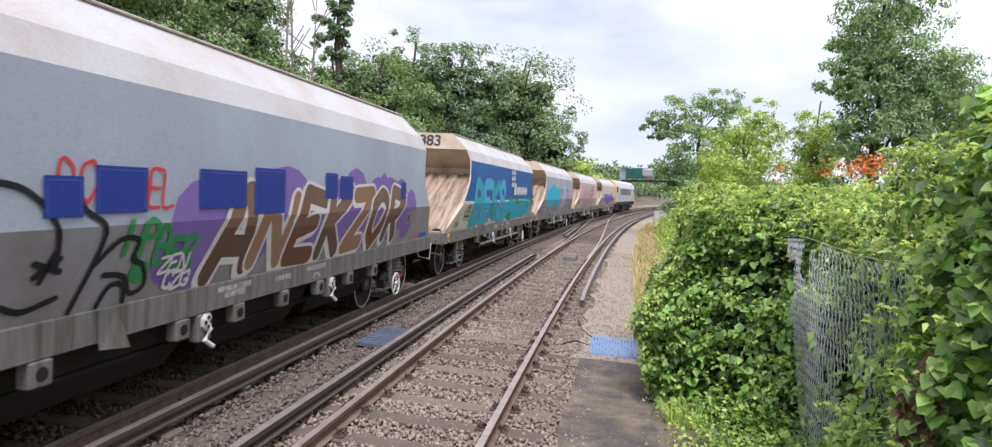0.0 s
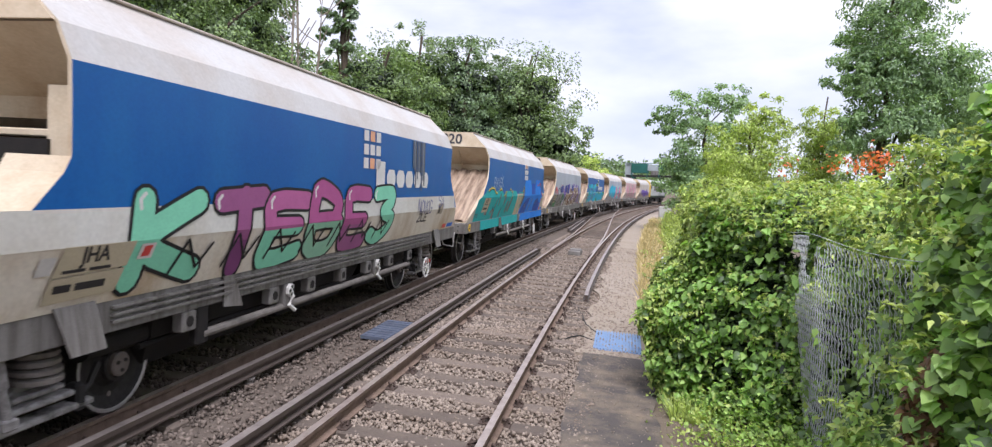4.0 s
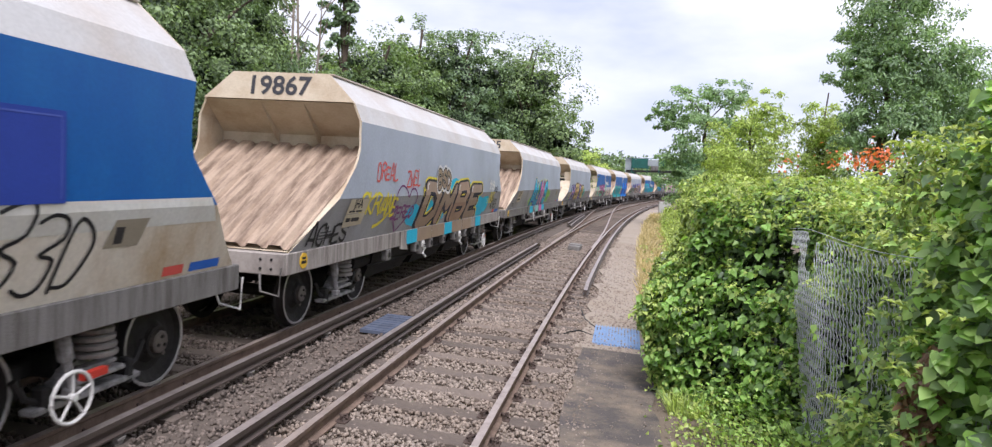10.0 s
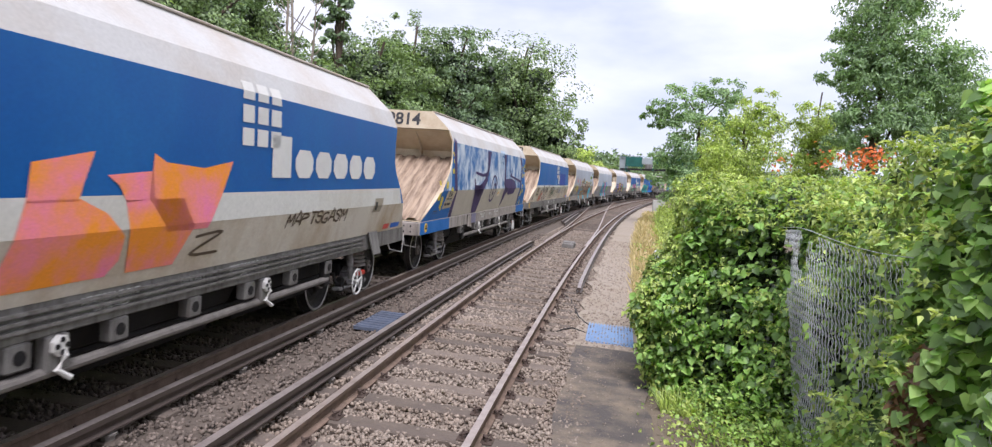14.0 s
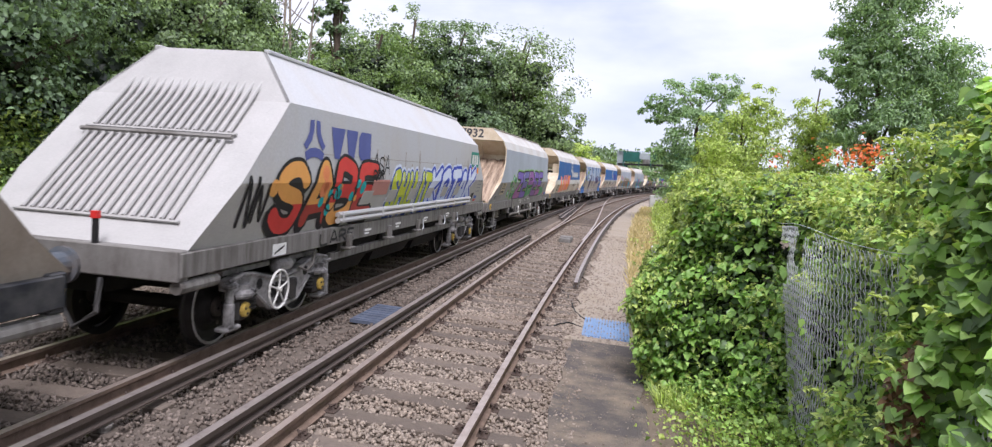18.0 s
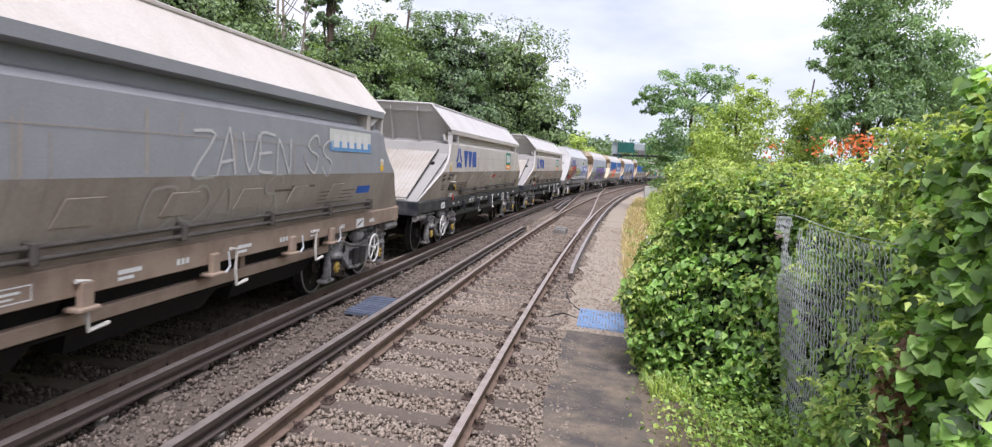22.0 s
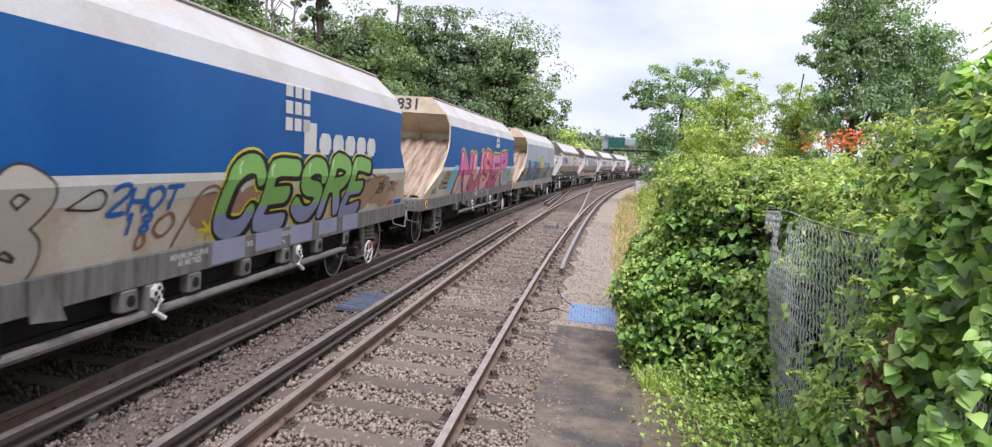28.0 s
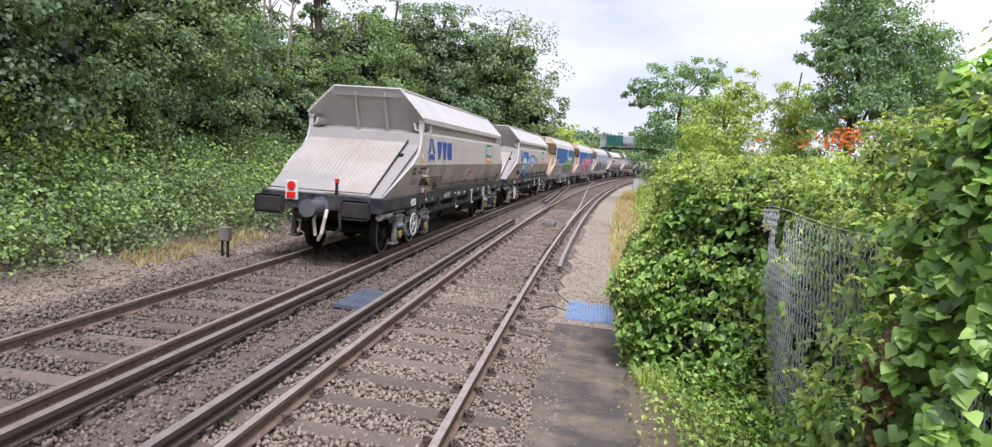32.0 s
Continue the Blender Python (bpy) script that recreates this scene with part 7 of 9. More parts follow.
def roundel(bd, y, h, s, m, layer=2):
    """A lessor's badge: three curved wedges beside three broad blocks, as plain shapes."""
    def at_(a, b):
        return (y + a * 1.16 * s, h + b * 0.84 * s)

    for sg in (-1, 1):
        bd.group("badge", "blue painted badge of three wedges")
        for quad in (((0.04, 0.52), (0.20, 0.50), (0.24, 0.20), (0.05, 0.24)), ((0.05, 0.24), (0.24, 0.20), (0.34, 0.02), (0.14, -0.02)), ((0.14, -0.02), (0.34, 0.02), (0.46, -0.12), (0.34, -0.24))):
            bd.poly([at_(sg * a, b) for a, b in quad], m, layer)
    bd.group("badge")
    for k in range(4):
        a0, a1 = -0.40 + 0.2 * k, -0.20 + 0.2 * k
        lift = [-0.30, -0.20, -0.17, -0.20, -0.30]
        foot = [-0.52, -0.44, -0.41, -0.44, -0.52]
        bd.poly([at_(a0 * 0.86, foot[k]), at_(a1 * 0.86, foot[k + 1]), at_(a1, lift[k + 1]), at_(a0, lift[k])], m, layer)
    for k, (a, b) in enumerate(((0.58, 1.30), (1.36, 2.02), (2.08, 2.84))):
        bd.group("badge_block")
        ya, yb, q = y + 0.12 + a * 1.10 * s, y + 0.12 + b * 1.10 * s, 0.35 * s
        if k == 0:
            bd.poly([(ya, h + q), (ya + 0.20 * s, h - q), (yb - 0.30 * s, h - q), (yb, h + q)], m, layer)
        elif k == 1:
            bd.poly([(ya, h + q), (ya + 0.16 * s, h - q), (yb - 0.22 * s, h - q), (yb, h + q)], m, layer)
        else:
            bd.poly([(ya, h + 0.2 * s), (ya, h - 0.2 * s), (ya + 0.14 * s, h - q), (yb, h - q), (yb, h + q), (ya + 0.14 * s, h + q)], m, layer)


def firm_blocks(bd, y, h, m, tail=6, s=1.0, orange=()):
    """A stone firm's mark: a grid of white squares over a row of rounded white blocks."""
    for r in range(3):
        for c in range(3):
            if r > 0 or c < 3:
                bd.group("white_square")
                bd.rect(y + c * 0.26 * s, y + (c * 0.26 + 0.20) * s, h + (0.29 + 0.21 * r) * s, h + (0.45 + 0.21 * r) * s, paint(226, 168, 128) if (r, c) in orange else m, layer=3)
    for k in range(tail):
        bd.group("white_block")
        y0 = y + (0.56 + 0.50 * k) * s
        top = h + (0.42 if k == 0 else 0.30) * s
        if k == 0:
            bd.rect(y0, y0 + 0.40 * s, h, top, m, 3)
        else:
            b = 0.09 * s
            bd.poly([(y0 + b, h), (y0 + 0.43 * s - b, h), (y0 + 0.43 * s, h + b), (y0 + 0.43 * s, top - b), (y0 + 0.43 * s - b, top), (y0 + b, top), (y0, top - b), (y0, h + b)], m, 3)


def rail_badge(bd, y, h):
    bd.group("operator_badge", "green and orange operator badge")
    bd.rect(y, y + 0.98, h, h + 0.42, paint(20, 128, 108), 1)
    bd.group("badge_strip", "orange strip under the badge")
    bd.rect(y, y + 0.98, h - 0.16, h - 0.004, paint(236, 146, 44), 1)
    for k in range(3):
        bd.group("badge_block")
        bd.rect(y + 0.12 + 0.27 * k, y + 0.32 + 0.27 * k, h + 0.08, h + 0.34, M_WHITE, 2)
    bd.group("badge_bar")
    bd.rect(y + 0.10, y + 0.74, h - 0.105, h - 0.06, M_WHITE, 2)


M_BAND = material("white_band", rgb(205, 204, 196), 0.55, 0, rgb(178, 168, 148), 0.6, 1.0, 0.03, 30, streak=0.5)
GREY = material("wagon_grey", rgb(170, 178, 189), 0.45, 0, rgb(146, 151, 158), 0.75, 0.5, 0.03, 30, streak=0.6)
# lower-side grey: darkened for the shade of its inward tilt, and dirtier
GREY_SHADE_DIRT = material("wagon_grey_shade_dirt", rgb(146, 146, 146), 0.5, 0, rgb(118, 112, 105), 0.7, 1.0, 0.04, 30, streak=0.5)
BLUE = material("wagon_blue", rgb(0, 84, 154), 0.45, 0, rgb(30, 106, 168), 0.6, 1.2, 0.03, 30, streak=0.5)
CREAM = material("wagon_cream", rgb(212, 204, 188), 0.6, 0, rgb(168, 142, 106), 0.85, 1.3, 0.05, 30, streak=0.5)
DUST = material("wagon_dust", rgb(192, 185, 176), 0.6, 0, rgb(170, 161, 150), 0.7, 1.1, 0.04, 30, streak=0.5)
MUD = material("wagon_mud", rgb(166, 156, 144), 0.6, 0, rgb(134, 122, 108), 0.8, 1.2, 0.06, 30, streak=0.5)
PALE = material("wagon_pale", rgb(182, 183, 184), 0.55, 0, rgb(178, 170, 158), 0.6, 0.9, 0.03, 30, streak=0.5)
SILVER = material("hood_silver", rgb(188, 185, 182), 0.6, 0.0, rgb(166, 160, 153), 0.6, 1.2, 0.04, 30)
BLACKSOLE = material("sole_black", rgb(36, 39, 45), 0.55, 0.1, rgb(96, 94, 92), 0.75, 3.2, 0.1)
PALESOLE = material("sole_pale", rgb(166, 158, 150), 0.7, 0, rgb(98, 90, 84), 0.95, 2.0, 0.15, 30, axes=(1.0, 5.0, 0.5))
BROWNSOLE = material("sole_brown", rgb(160, 141, 124), 0.75, 0, rgb(112, 92, 76), 0.7, 2.0, 0.1)
SLOPE_PALE = material("slope_pale", rgb(168, 163, 156), 0.75, 0, rgb(150, 139, 124), 0.7, 1.6, 0.1)
SLOPE_PINK = material("slope_pink", rgb(174, 148, 128), 0.7, 0, rgb(150, 112, 86), 0.8, 1.4, 0.1)
FADED = material("wagon_faded_blue", rgb(22, 98, 162), 0.5, 0, rgb(196, 206, 214), 1.6, 2.4, 0.05, 30, streak=0.7)
LOCOGREY = material("loco_grey", rgb(188, 192, 192), 0.45, 0, rgb(150, 150, 146), 0.5, 0.8, 0.03)
LOCOGREEN = material("loco_green", rgb(48, 84, 66), 0.45, 0, rgb(40, 66, 54), 0.5, 0.8, 0.03)
BLK = paint(30, 30, 32)
INDIGO = paint(44, 78, 152)
TEAL = paint(0, 168, 170)
CYAN = paint(30, 178, 208)
SKYB = paint(0, 124, 222)
PINK = paint(206, 110, 160)
PURPLE = paint(120, 96, 176)
VIOLET = paint(64, 48, 96)
OCHRE = paint(178, 146, 78)
BROWN = paint(152, 130, 108)
GREEN = paint(52, 142, 82)
LIME = paint(132, 182, 96)
YELLOW = paint(218, 200, 60)
ORANGE = paint(236, 140, 70)
RED = paint(206, 62, 56)
NAVY = paint(36, 58, 138)
STONE = paint(184, 176, 162)

train = []   # (wagon, position of its middle along the train, half distance of its outer wheels)
P_JHA, P_VTG = 15.33, 15.75


def jha(u, *a, **k):
    th, bd = jha_wagon(*a, **k)
    train.append((th, u + 6.11))
    return th, bd


def vtg(u, *a, **k):
    th, bd = vtg_wagon(*a, **k)
    train.append((th, u + 6.09))
    return th, bd


# leading four hoppers, seen from afar
th, bd = jha(63.06, "grey stone hopper wagon behind the locomotive", DUST, MUD)
bd.cloud(-3, 4, 1.3, 2.3, PURPLE, 1, 10)
put_decals(th, bd)
th, bd = jha(47.73, "pinkish sprayed stone hopper wagon with sandy ends", paint(206, 176, 176), DUST)
bd.throw("NASER", -4, 4, 1.25, 2.7, [paint(214, 150, 170), STONE], paint(160, 110, 130), 2, 0.36)
put_decals(th, bd)
th, bd = jha(32.40, "grey stone hopper wagon with a turquoise sprayed panel", GREY, GREY_SHADE_DIRT)
bd.cloud(-4.6, 0.5, 1.3, 2.6, CYAN, 3, 10)
bd.throw("SKER", 0.0, 4.6, 1.3, 2.5, [PINK, STONE, CYAN], M_WHITE, 4, 0.3)
put_decals(th, bd)
th, bd = jha(17.06, "blue and white stone hopper wagon with turquoise and green spray", BLUE, CREAM, "19883", stripe=True)
firm_blocks(bd, 0.72, 2.10, M_WHITE)
bd.cloud(-4.8, 5.0, 1.22, 1.9, CYAN, 5, 12)
bd.cloud(0.5, 5.6, 1.22, 2.0, GREEN, 6, 9)
bd.throw("BEKS", -4.9, 0.0, 1.25, 2.55, [TEAL, CYAN], PURPLE, 7, 0.3)
put_decals(th, bd)

# hoppers that pass the camera, front to rear
th, bd = jha(1.73, "grey stone hopper wagon with blue patches and brown sprayed letters", GREY, GREY_SHADE_DIRT, "19853", pipe=False)
bd.cloud(-1.9, 5.0, 1.3, 2.40, paint(128, 104, 170), 11, 22)
bd.cloud(-2.3, -1.5, 1.18, 1.7, paint(128, 104, 170), 19, 5)
bd.throw("ANEKZOR", -1.7, 4.85, 1.19, 2.22, [paint(128, 100, 78), paint(146, 112, 84), paint(120, 90, 70)], M_WHITE, 12, 0.27, 0.045, None, 0.05, [paint(96, 74, 58), paint(150, 118, 92), paint(110, 72, 48)], 0.5, 0.30, None, (-0.05, -0.03), False, None, 3, 0.07)
for y0, y1, h0, h1 in ((-3.72, -3.36, 1.94, 2.24), (-3.24, -2.66, 1.96, 2.33), (-1.93, -1.10, 1.97, 2.35), (-0.93, -0.24, 1.89, 2.40), (0.90, 1.30, 2.05, 2.40), (1.41, 1.87, 2.04, 2.37), (4.16, 4.46, 2.02, 2.33)):
    bd.patch(y0, y1, h0, h1, NAVY, 7)
    bd.stroke([(y0 + 0.03, h0 + 0.03), (y0 + 0.03, h1 - 0.03), (y1 - 0.03, h1 - 0.03), (y1 - 0.03, h0 + 0.03)], 0.012, paint(66, 84, 160), 8)
bd.handwrite("BOHYWEL", -3.62, 2.02, 1.35, 0.30, RED, 13, 0.03, 4)
bd.handwrite("NFA", -5.55, 1.93, 0.72, 0.30, RED, 10, 0.055, 4)
bd.group("scrawl")
bd.stroke(bd.curve([(-4.75, 2.02), (-4.58, 1.98), (-4.6, 1.82), (-4.76, 1.86), (-4.72, 2.02)]), 0.04, RED, 4)
for pts in ([(-4.95, 1.62), (-4.78, 1.80), (-4.52, 1.78), (-4.50, 1.62), (-4.72, 1.50), (-4.98, 1.46)], [(-4.60, 1.38), (-4.52, 1.84), (-4.36, 2.10), (-4.08, 2.18), (-3.80, 2.10), (-3.58, 1.86), (-3.52, 1.55)],
            [(-4.42, 1.22), (-4.34, 1.42), (-4.10, 1.46), (-3.98, 1.36), (-4.05, 1.22)], [(-3.92, 1.34), (-3.74, 1.28), (-3.46, 1.34)], [(-4.02, 1.44), (-4.04, 1.52)], [(-3.72, 1.62), (-3.48, 1.54)], [(-3.64, 1.48), (-3.56, 1.68)], [(-3.70, 1.52), (-3.50, 1.64)],
            [(-3.30, 1.20), (-3.10, 1.80), (-3.32, 1.98), (-3.40, 2.10)], [(-3.14, 1.56), (-2.92, 1.74), (-2.70, 1.72), (-2.72, 1.56), (-2.58, 1.50), (-2.50, 1.32), (-2.66, 1.26), (-2.78, 1.42), (-3.02, 1.46)], [(-3.02, 1.20), (-2.92, 1.36), (-2.76, 1.34), (-2.72, 1.20)]):
    bd.group("face_line", "black sprayed line of a cartoon face")
    bd.stroke(bd.curve(pts, 4), 0.048, BLK, 5)
bd.handwrite("HPBER", -2.86, 1.62, 1.0, 0.26, GREEN, 15, 0.06, 4, 0.1, -0.05)
bd.group("spray_cloud")
bd.disc(-2.6, 1.44, 0.13, 0.10, GREEN, 3)
bd.handwrite("JOAK", -6.46, 1.36, 0.88, 0.24, BLK, 16, 0.03, 4, 0.2, -0.03)
bd.handwrite("MNR", -5.56, 1.24, 0.82, 0.26, GREEN, 17, 0.075, 4)
bd.handwrite("ZEN", -2.36, 1.40, 0.42, 0.14, M_WHITE, 18, 0.03, 8)
bd.handwrite("CZG", -2.26, 1.24, 0.40, 0.14, M_WHITE, 20, 0.035, 8)
for k, c in enumerate("SDTOPL"):
    for run in bd.glyph(c, -6.62 + 0.19 * k + (0.16 if k > 2 else 0), 0.98, 0.14, 0.14):
        bd.group("scrawl")
        for (a, b), (c_, d_) in zip(run, run[1:]):
            e_ = math.hypot(c_ - a, d_ - b) or 1.0
            ny, nh = -(d_ - b) / e_ * 0.022, (c_ - a) / e_ * 0.022
            bd.put([(1.236, a + ny, b + nh), (1.236, a - ny, b - nh), (1.236, c_ - ny, d_ - nh), (1.236, c_ + ny, d_ + nh)], [(0, 1, 2, 3)], M_WHITE)
put_decals(th, bd)

th, bd = jha(-13.64, "blue and white stone hopper wagon with a huge teal sprayed panel", BLUE, CREAM, "19820", stripe=True)
bd.group("teal_panel", "flat teal sprayed panel over older letters")
for y0, y1, a, b in ((-6.5, -5.6, 1.80, 2.02), (-5.6, -4.55, 2.06, 2.10), (-4.55, -4.3, 2.10, 1.98), (-4.3, -4.1, 1.98, 2.06), (-4.1, -3.36, 2.06, 2.06), (-3.36, -3.08, 2.06, 1.93), (-3.08, -2.74, 1.93, 2.04), (-2.74, -0.95, 2.04, 2.05), (-0.95, -0.62, 2.05, 1.92), (-0.62, -0.52, 1.92, 1.60)):
    bd.poly([(y0 - 0.002, 1.175), (y1, 1.175), (y1, b), (y0 - 0.002, a)], TEAL, 1)
GR = paint(132, 126, 120)
for pts in ([(-4.34, 1.18), (-4.06, 1.18), (-4.12, 1.50), (-4.24, 1.50)], [(-4.14, 1.54), (-4.04, 1.56), (-3.98, 1.76), (-4.06, 1.80)], [(-3.72, 1.58), (-3.62, 1.60), (-3.58, 1.92), (-3.70, 1.92)], [(-3.30, 1.20), (-3.12, 1.24), (-3.04, 1.46), (-3.20, 1.40)],
            [(-2.92, 1.70), (-2.80, 1.56), (-2.66, 1.86), (-2.84, 1.96)], [(-2.40, 1.34), (-2.22, 1.32), (-2.10, 1.70), (-2.24, 1.72)], [(-2.06, 1.36), (-1.76, 1.34), (-1.52, 1.78), (-1.70, 1.80)], [(-4.60, 1.30), (-4.30, 1.44), (-4.34, 1.50), (-4.62, 1.42)], [(-5.4, 1.36), (-5.1, 1.32), (-5.0, 1.62), (-5.2, 1.7)]):
    bd.group("old_paint", "grey remnant of older sprayed letters")
    bd.poly(pts, GR, 5)
    bd.stroke([pts[1], pts[2], ((pts[2][0] + pts[3][0]) / 2 + 0.04, pts[2][1] + 0.05)], 0.045, BLK, 6)
for pts in ([(-5.4, 2.06), (-5.0, 2.14), (-4.62, 2.12), (-4.36, 2.00), (-4.16, 1.98)], [(-3.86, 2.06), (-3.62, 2.12), (-3.44, 2.06)], [(-3.06, 1.90), (-2.92, 1.92), (-2.80, 2.02), (-2.66, 2.02)], [(-2.16, 2.06), (-2.04, 2.12), (-1.86, 2.08)], [(-1.78, 2.02), (-1.62, 2.04), (-1.58, 1.90), (-1.68, 1.82)], [(0.46, 2.02), (0.62, 2.08), (0.70, 2.20)]):
    bd.group("yellow_edge")
    bd.stroke([(y, h - 0.035) for y, h in pts], 0.04, BLK, 5)
    bd.stroke(pts, 0.045, YELLOW, 6)
bd.group("sand_patch")
bd.poly([(-0.60, 1.20), (0.70, 1.20), (0.75, 1.92), (-0.45, 1.92)], paint(196, 178, 146), 1)
for pts in ([(-0.42, 1.98), (0.42, 1.98), (0.42, 1.86), (-0.36, 1.86)], [(-0.25, 1.42), (-0.05, 1.42), (0.02, 1.74), (-0.22, 1.74)], [(0.12, 1.46), (0.30, 1.46), (0.36, 1.80)], [(0.02, 1.24), (0.14, 1.34), (0.2, 1.2)]):
    bd.group("teal_line")
    bd.stroke(pts, 0.035, TEAL, 4)
bd.group("old_paint")
bd.poly([(0.40, 1.44), (0.70, 1.36), (0.86, 2.16), (0.62, 2.06)], GR, 3)
bd.stroke([(0.42, 1.5), (0.62, 1.62), (0.60, 2.10), (0.82, 2.20), (0.92, 2.06), (0.72, 1.46)], 0.05, BLK, 4)
bd.group("blue_panel", "flat bright blue sprayed panel")
for y0, y1, a, b in ((0.78, 0.95, 1.9, 2.46), (0.95, 2.26, 2.46, 2.46), (2.26, 2.32, 2.46, 2.30), (2.32, 3.5, 2.30, 2.30), (3.5, 4.6, 2.48, 2.50), (4.6, 5.15, 2.24, 2.10), (5.15, 5.35, 2.10, 1.86), (5.35, 5.62, 1.86, 1.84)):
    bd.poly([(y0 - 0.002 - 0.25 * (y0 < 0.8), 1.175), (y1, 1.175), (y1, b), (y0 - 0.002, a)], SKYB, 2)
DB = paint(26, 76, 172)
bd.group("dark_blue_patch")
for pts in ([(2.6, 1.90), (3.5, 1.90), (3.45, 2.32), (2.5, 2.34)], [(0.66, 1.18), (1.9, 1.18), (2.4, 1.78), (1.6, 1.74), (0.9, 1.4)], [(3.9, 1.18), (5.3, 1.18), (5.3, 1.50), (4.3, 1.76), (3.7, 1.50)]):
    bd.poly(pts, DB, 3)
for y, h in ((1.45, 1.44), (2.55, 1.40), (2.9, 1.62), (3.9, 1.56), (4.35, 1.60)):
    bd.group("old_paint")
    bd.poly([(y - 0.07, h - 0.14), (y + 0.05, h - 0.06), (y + 0.12, h + 0.12), (y - 0.02, h + 0.08)], GR, 5)
    bd.stroke([(y - 0.02, h - 0.1), (y + 0.07, h), (y + 0.09, h + 0.1)], 0.03, BLK, 6)
bd.group("red_line")
bd.stroke(bd.curve([(4.0, 2.5), (4.05, 2.25), (4.6, 2.36), (4.95, 2.25), (5.1, 2.0), (5.35, 1.88), (5.6, 1.84), (5.62, 1.70), (5.4, 1.66), (5.3, 1.5), (5.35, 1.25)]), 0.05, RED, 7)
firm_blocks(bd, 0.72, 2.16, M_WHITE, 0, orange=((2, 1),))
bd.handwrite("PHISK", -4.66, 2.10, 1.42, 0.30, paint(186, 200, 214), 25, 0.024, 4, 0.1, 0.02)
for y0 in (-5.6, -2.6, 0.9, 3.6):
    part("sprayed_solebar", Shape().box(1.232, 1.236, y0, y0 + 2.9, 0.905, 1.175), TEAL if y0 < 0.5 else SKYB, th)
put_decals(th, bd)

th, bd = jha(-28.97, "blue and white stone hopper wagon with a grey drip stain", BLUE, CREAM, "19809", True, walkway=True, stripe=True)
firm_blocks(bd, 0.40, 2.12, M_WHITE, orange=((2, 1), (0, 1)))
MINT, MAGENTA = paint(128, 206, 172), paint(172, 84, 138)
bd.throw("KTEBE3", -4.6, 2.25, 1.20, 2.14, [MINT, paint(150, 84, 130), paint(178, 96, 146), MAGENTA, MAGENTA, MINT], BLK, 32, 0.36, 0.035, None, 0.05, [MINT, paint(120, 60, 110), MINT, paint(140, 190, 160), paint(150, 84, 130), MINT], 0.42, 0.10, M_WHITE)
for k in range(7):
    bd.group("sprayed_stroke")
    bd.stroke([(-4.0 + 0.85 * k, 1.3), (-3.8 + 0.85 * k, 1.62), (-3.6 + 0.85 * k, 1.34), (-3.4 + 0.85 * k, 1.56)], 0.035, BLK, 7)
bd.handwrite("NOVOG", 3.3, 1.62, 1.0, 0.24, NAVY, 33, 0.02)
bd.handwrite("ZLE", 3.4, 1.46, 0.7, 0.14, BLK, 37, 0.025)
bd.handwrite("SA", 4.75, 1.72, 0.5, 0.2, NAVY, 35, 0.02)
rd = random.Random(36)
for k in range(9):
    y = 2.85 + 0.09 * k + rd.uniform(-0.02, 0.02)
    bd.patch(y, y + rd.uniform(0.03, 0.09), rd.uniform(2.0, 2.5), 3.0, paint(*((96, 104, 116), (120, 128, 138), (84, 90, 100))[k % 3]), 5, 0, "drip_stain")
put_decals(th, bd)

th, bd = jha(-44.34, "grey stone hopper wagon with purple and gold sprayed letters", GREY, GREY_SHADE_DIRT, "19893", True, walkway=True)
SEA, GOLD, LILAC = paint(44, 160, 140), paint(206, 176, 104), paint(132, 116, 190)
bd.cloud(-5.2, -3.6, 1.18, 1.5, SEA, 41, 6)
bd.cloud(-4.4, 1.9, 1.3, 2.06, SEA, 47, 14)
bd.cloud(-4.2, 1.4, 1.3, 2.0, BLK, 48, 16, 1)
bd.throw("H", -4.5, -2.25, 1.19, 2.10, [LILAC], BLK, 42, 0.34, 0.06, None, 0.05, [paint(118, 98, 170)], 0.4, 0.42, None, (-0.10, -0.05), False, M_WHITE, 3, 0.0)
bd.throw("ER", -2.62, -0.45, 1.19, 2.20, [GOLD, GOLD], BLK, 44, 0.36, 0.06, None, 0.05, [OCHRE, paint(214, 190, 110)], 0.42, 0.22, M_WHITE, (-0.09, -0.03), True, paint(232, 214, 160))
bd.throw("Z", -0.78, 0.55, 1.17, 2.10, [LILAC], BLK, 45, 0.24, 0.06, RED, 0.03, [paint(118, 98, 170)], 0.4, 0.25, None, (-0.10, -0.04), False, M_WHITE)
bd.throw("OZ", 0.22, 1.85, 1.22, 2.06, [GOLD, GOLD], BLK, 46, 0.26, 0.055, None, 0.05, [OCHRE, paint(214, 190, 110)], 0.45, 0.25, M_WHITE, (-0.07, -0.03), True, paint(232, 214, 160))
for y, h, c in ((-3.5, 1.62, RED), (-3.3, 1.44, SEA), (-2.75, 1.86, RED), (-0.1, 1.72, SEA), (0.05, 1.92, RED), (-2.2, 1.7, RED), (0.1, 1.56, YELLOW), (-1.15, 1.5, RED)):
    bd.group("colour_chip")
    bd.poly([(y - 0.07, h - 0.08), (y + 0.05, h - 0.04), (y + 0.09, h + 0.09), (y - 0.02, h + 0.06)], c, 9)
put_decals(th, bd)

th, bd = jha(-59.67, "grey stone hopper wagon with cyan and pink sprayed letters", GREY, GREY_SHADE_DIRT, "19825")
FROND = paint(136, 184, 92)
bd.cloud(-3.0, -2.0, 1.18, 1.62, FROND, 51, 5)
bd.cloud(-1.3, -0.7, 1.6, 2.06, FROND, 55, 3)
bd.cloud(1.4, 2.3, 1.25, 1.9, FROND, 56, 4)
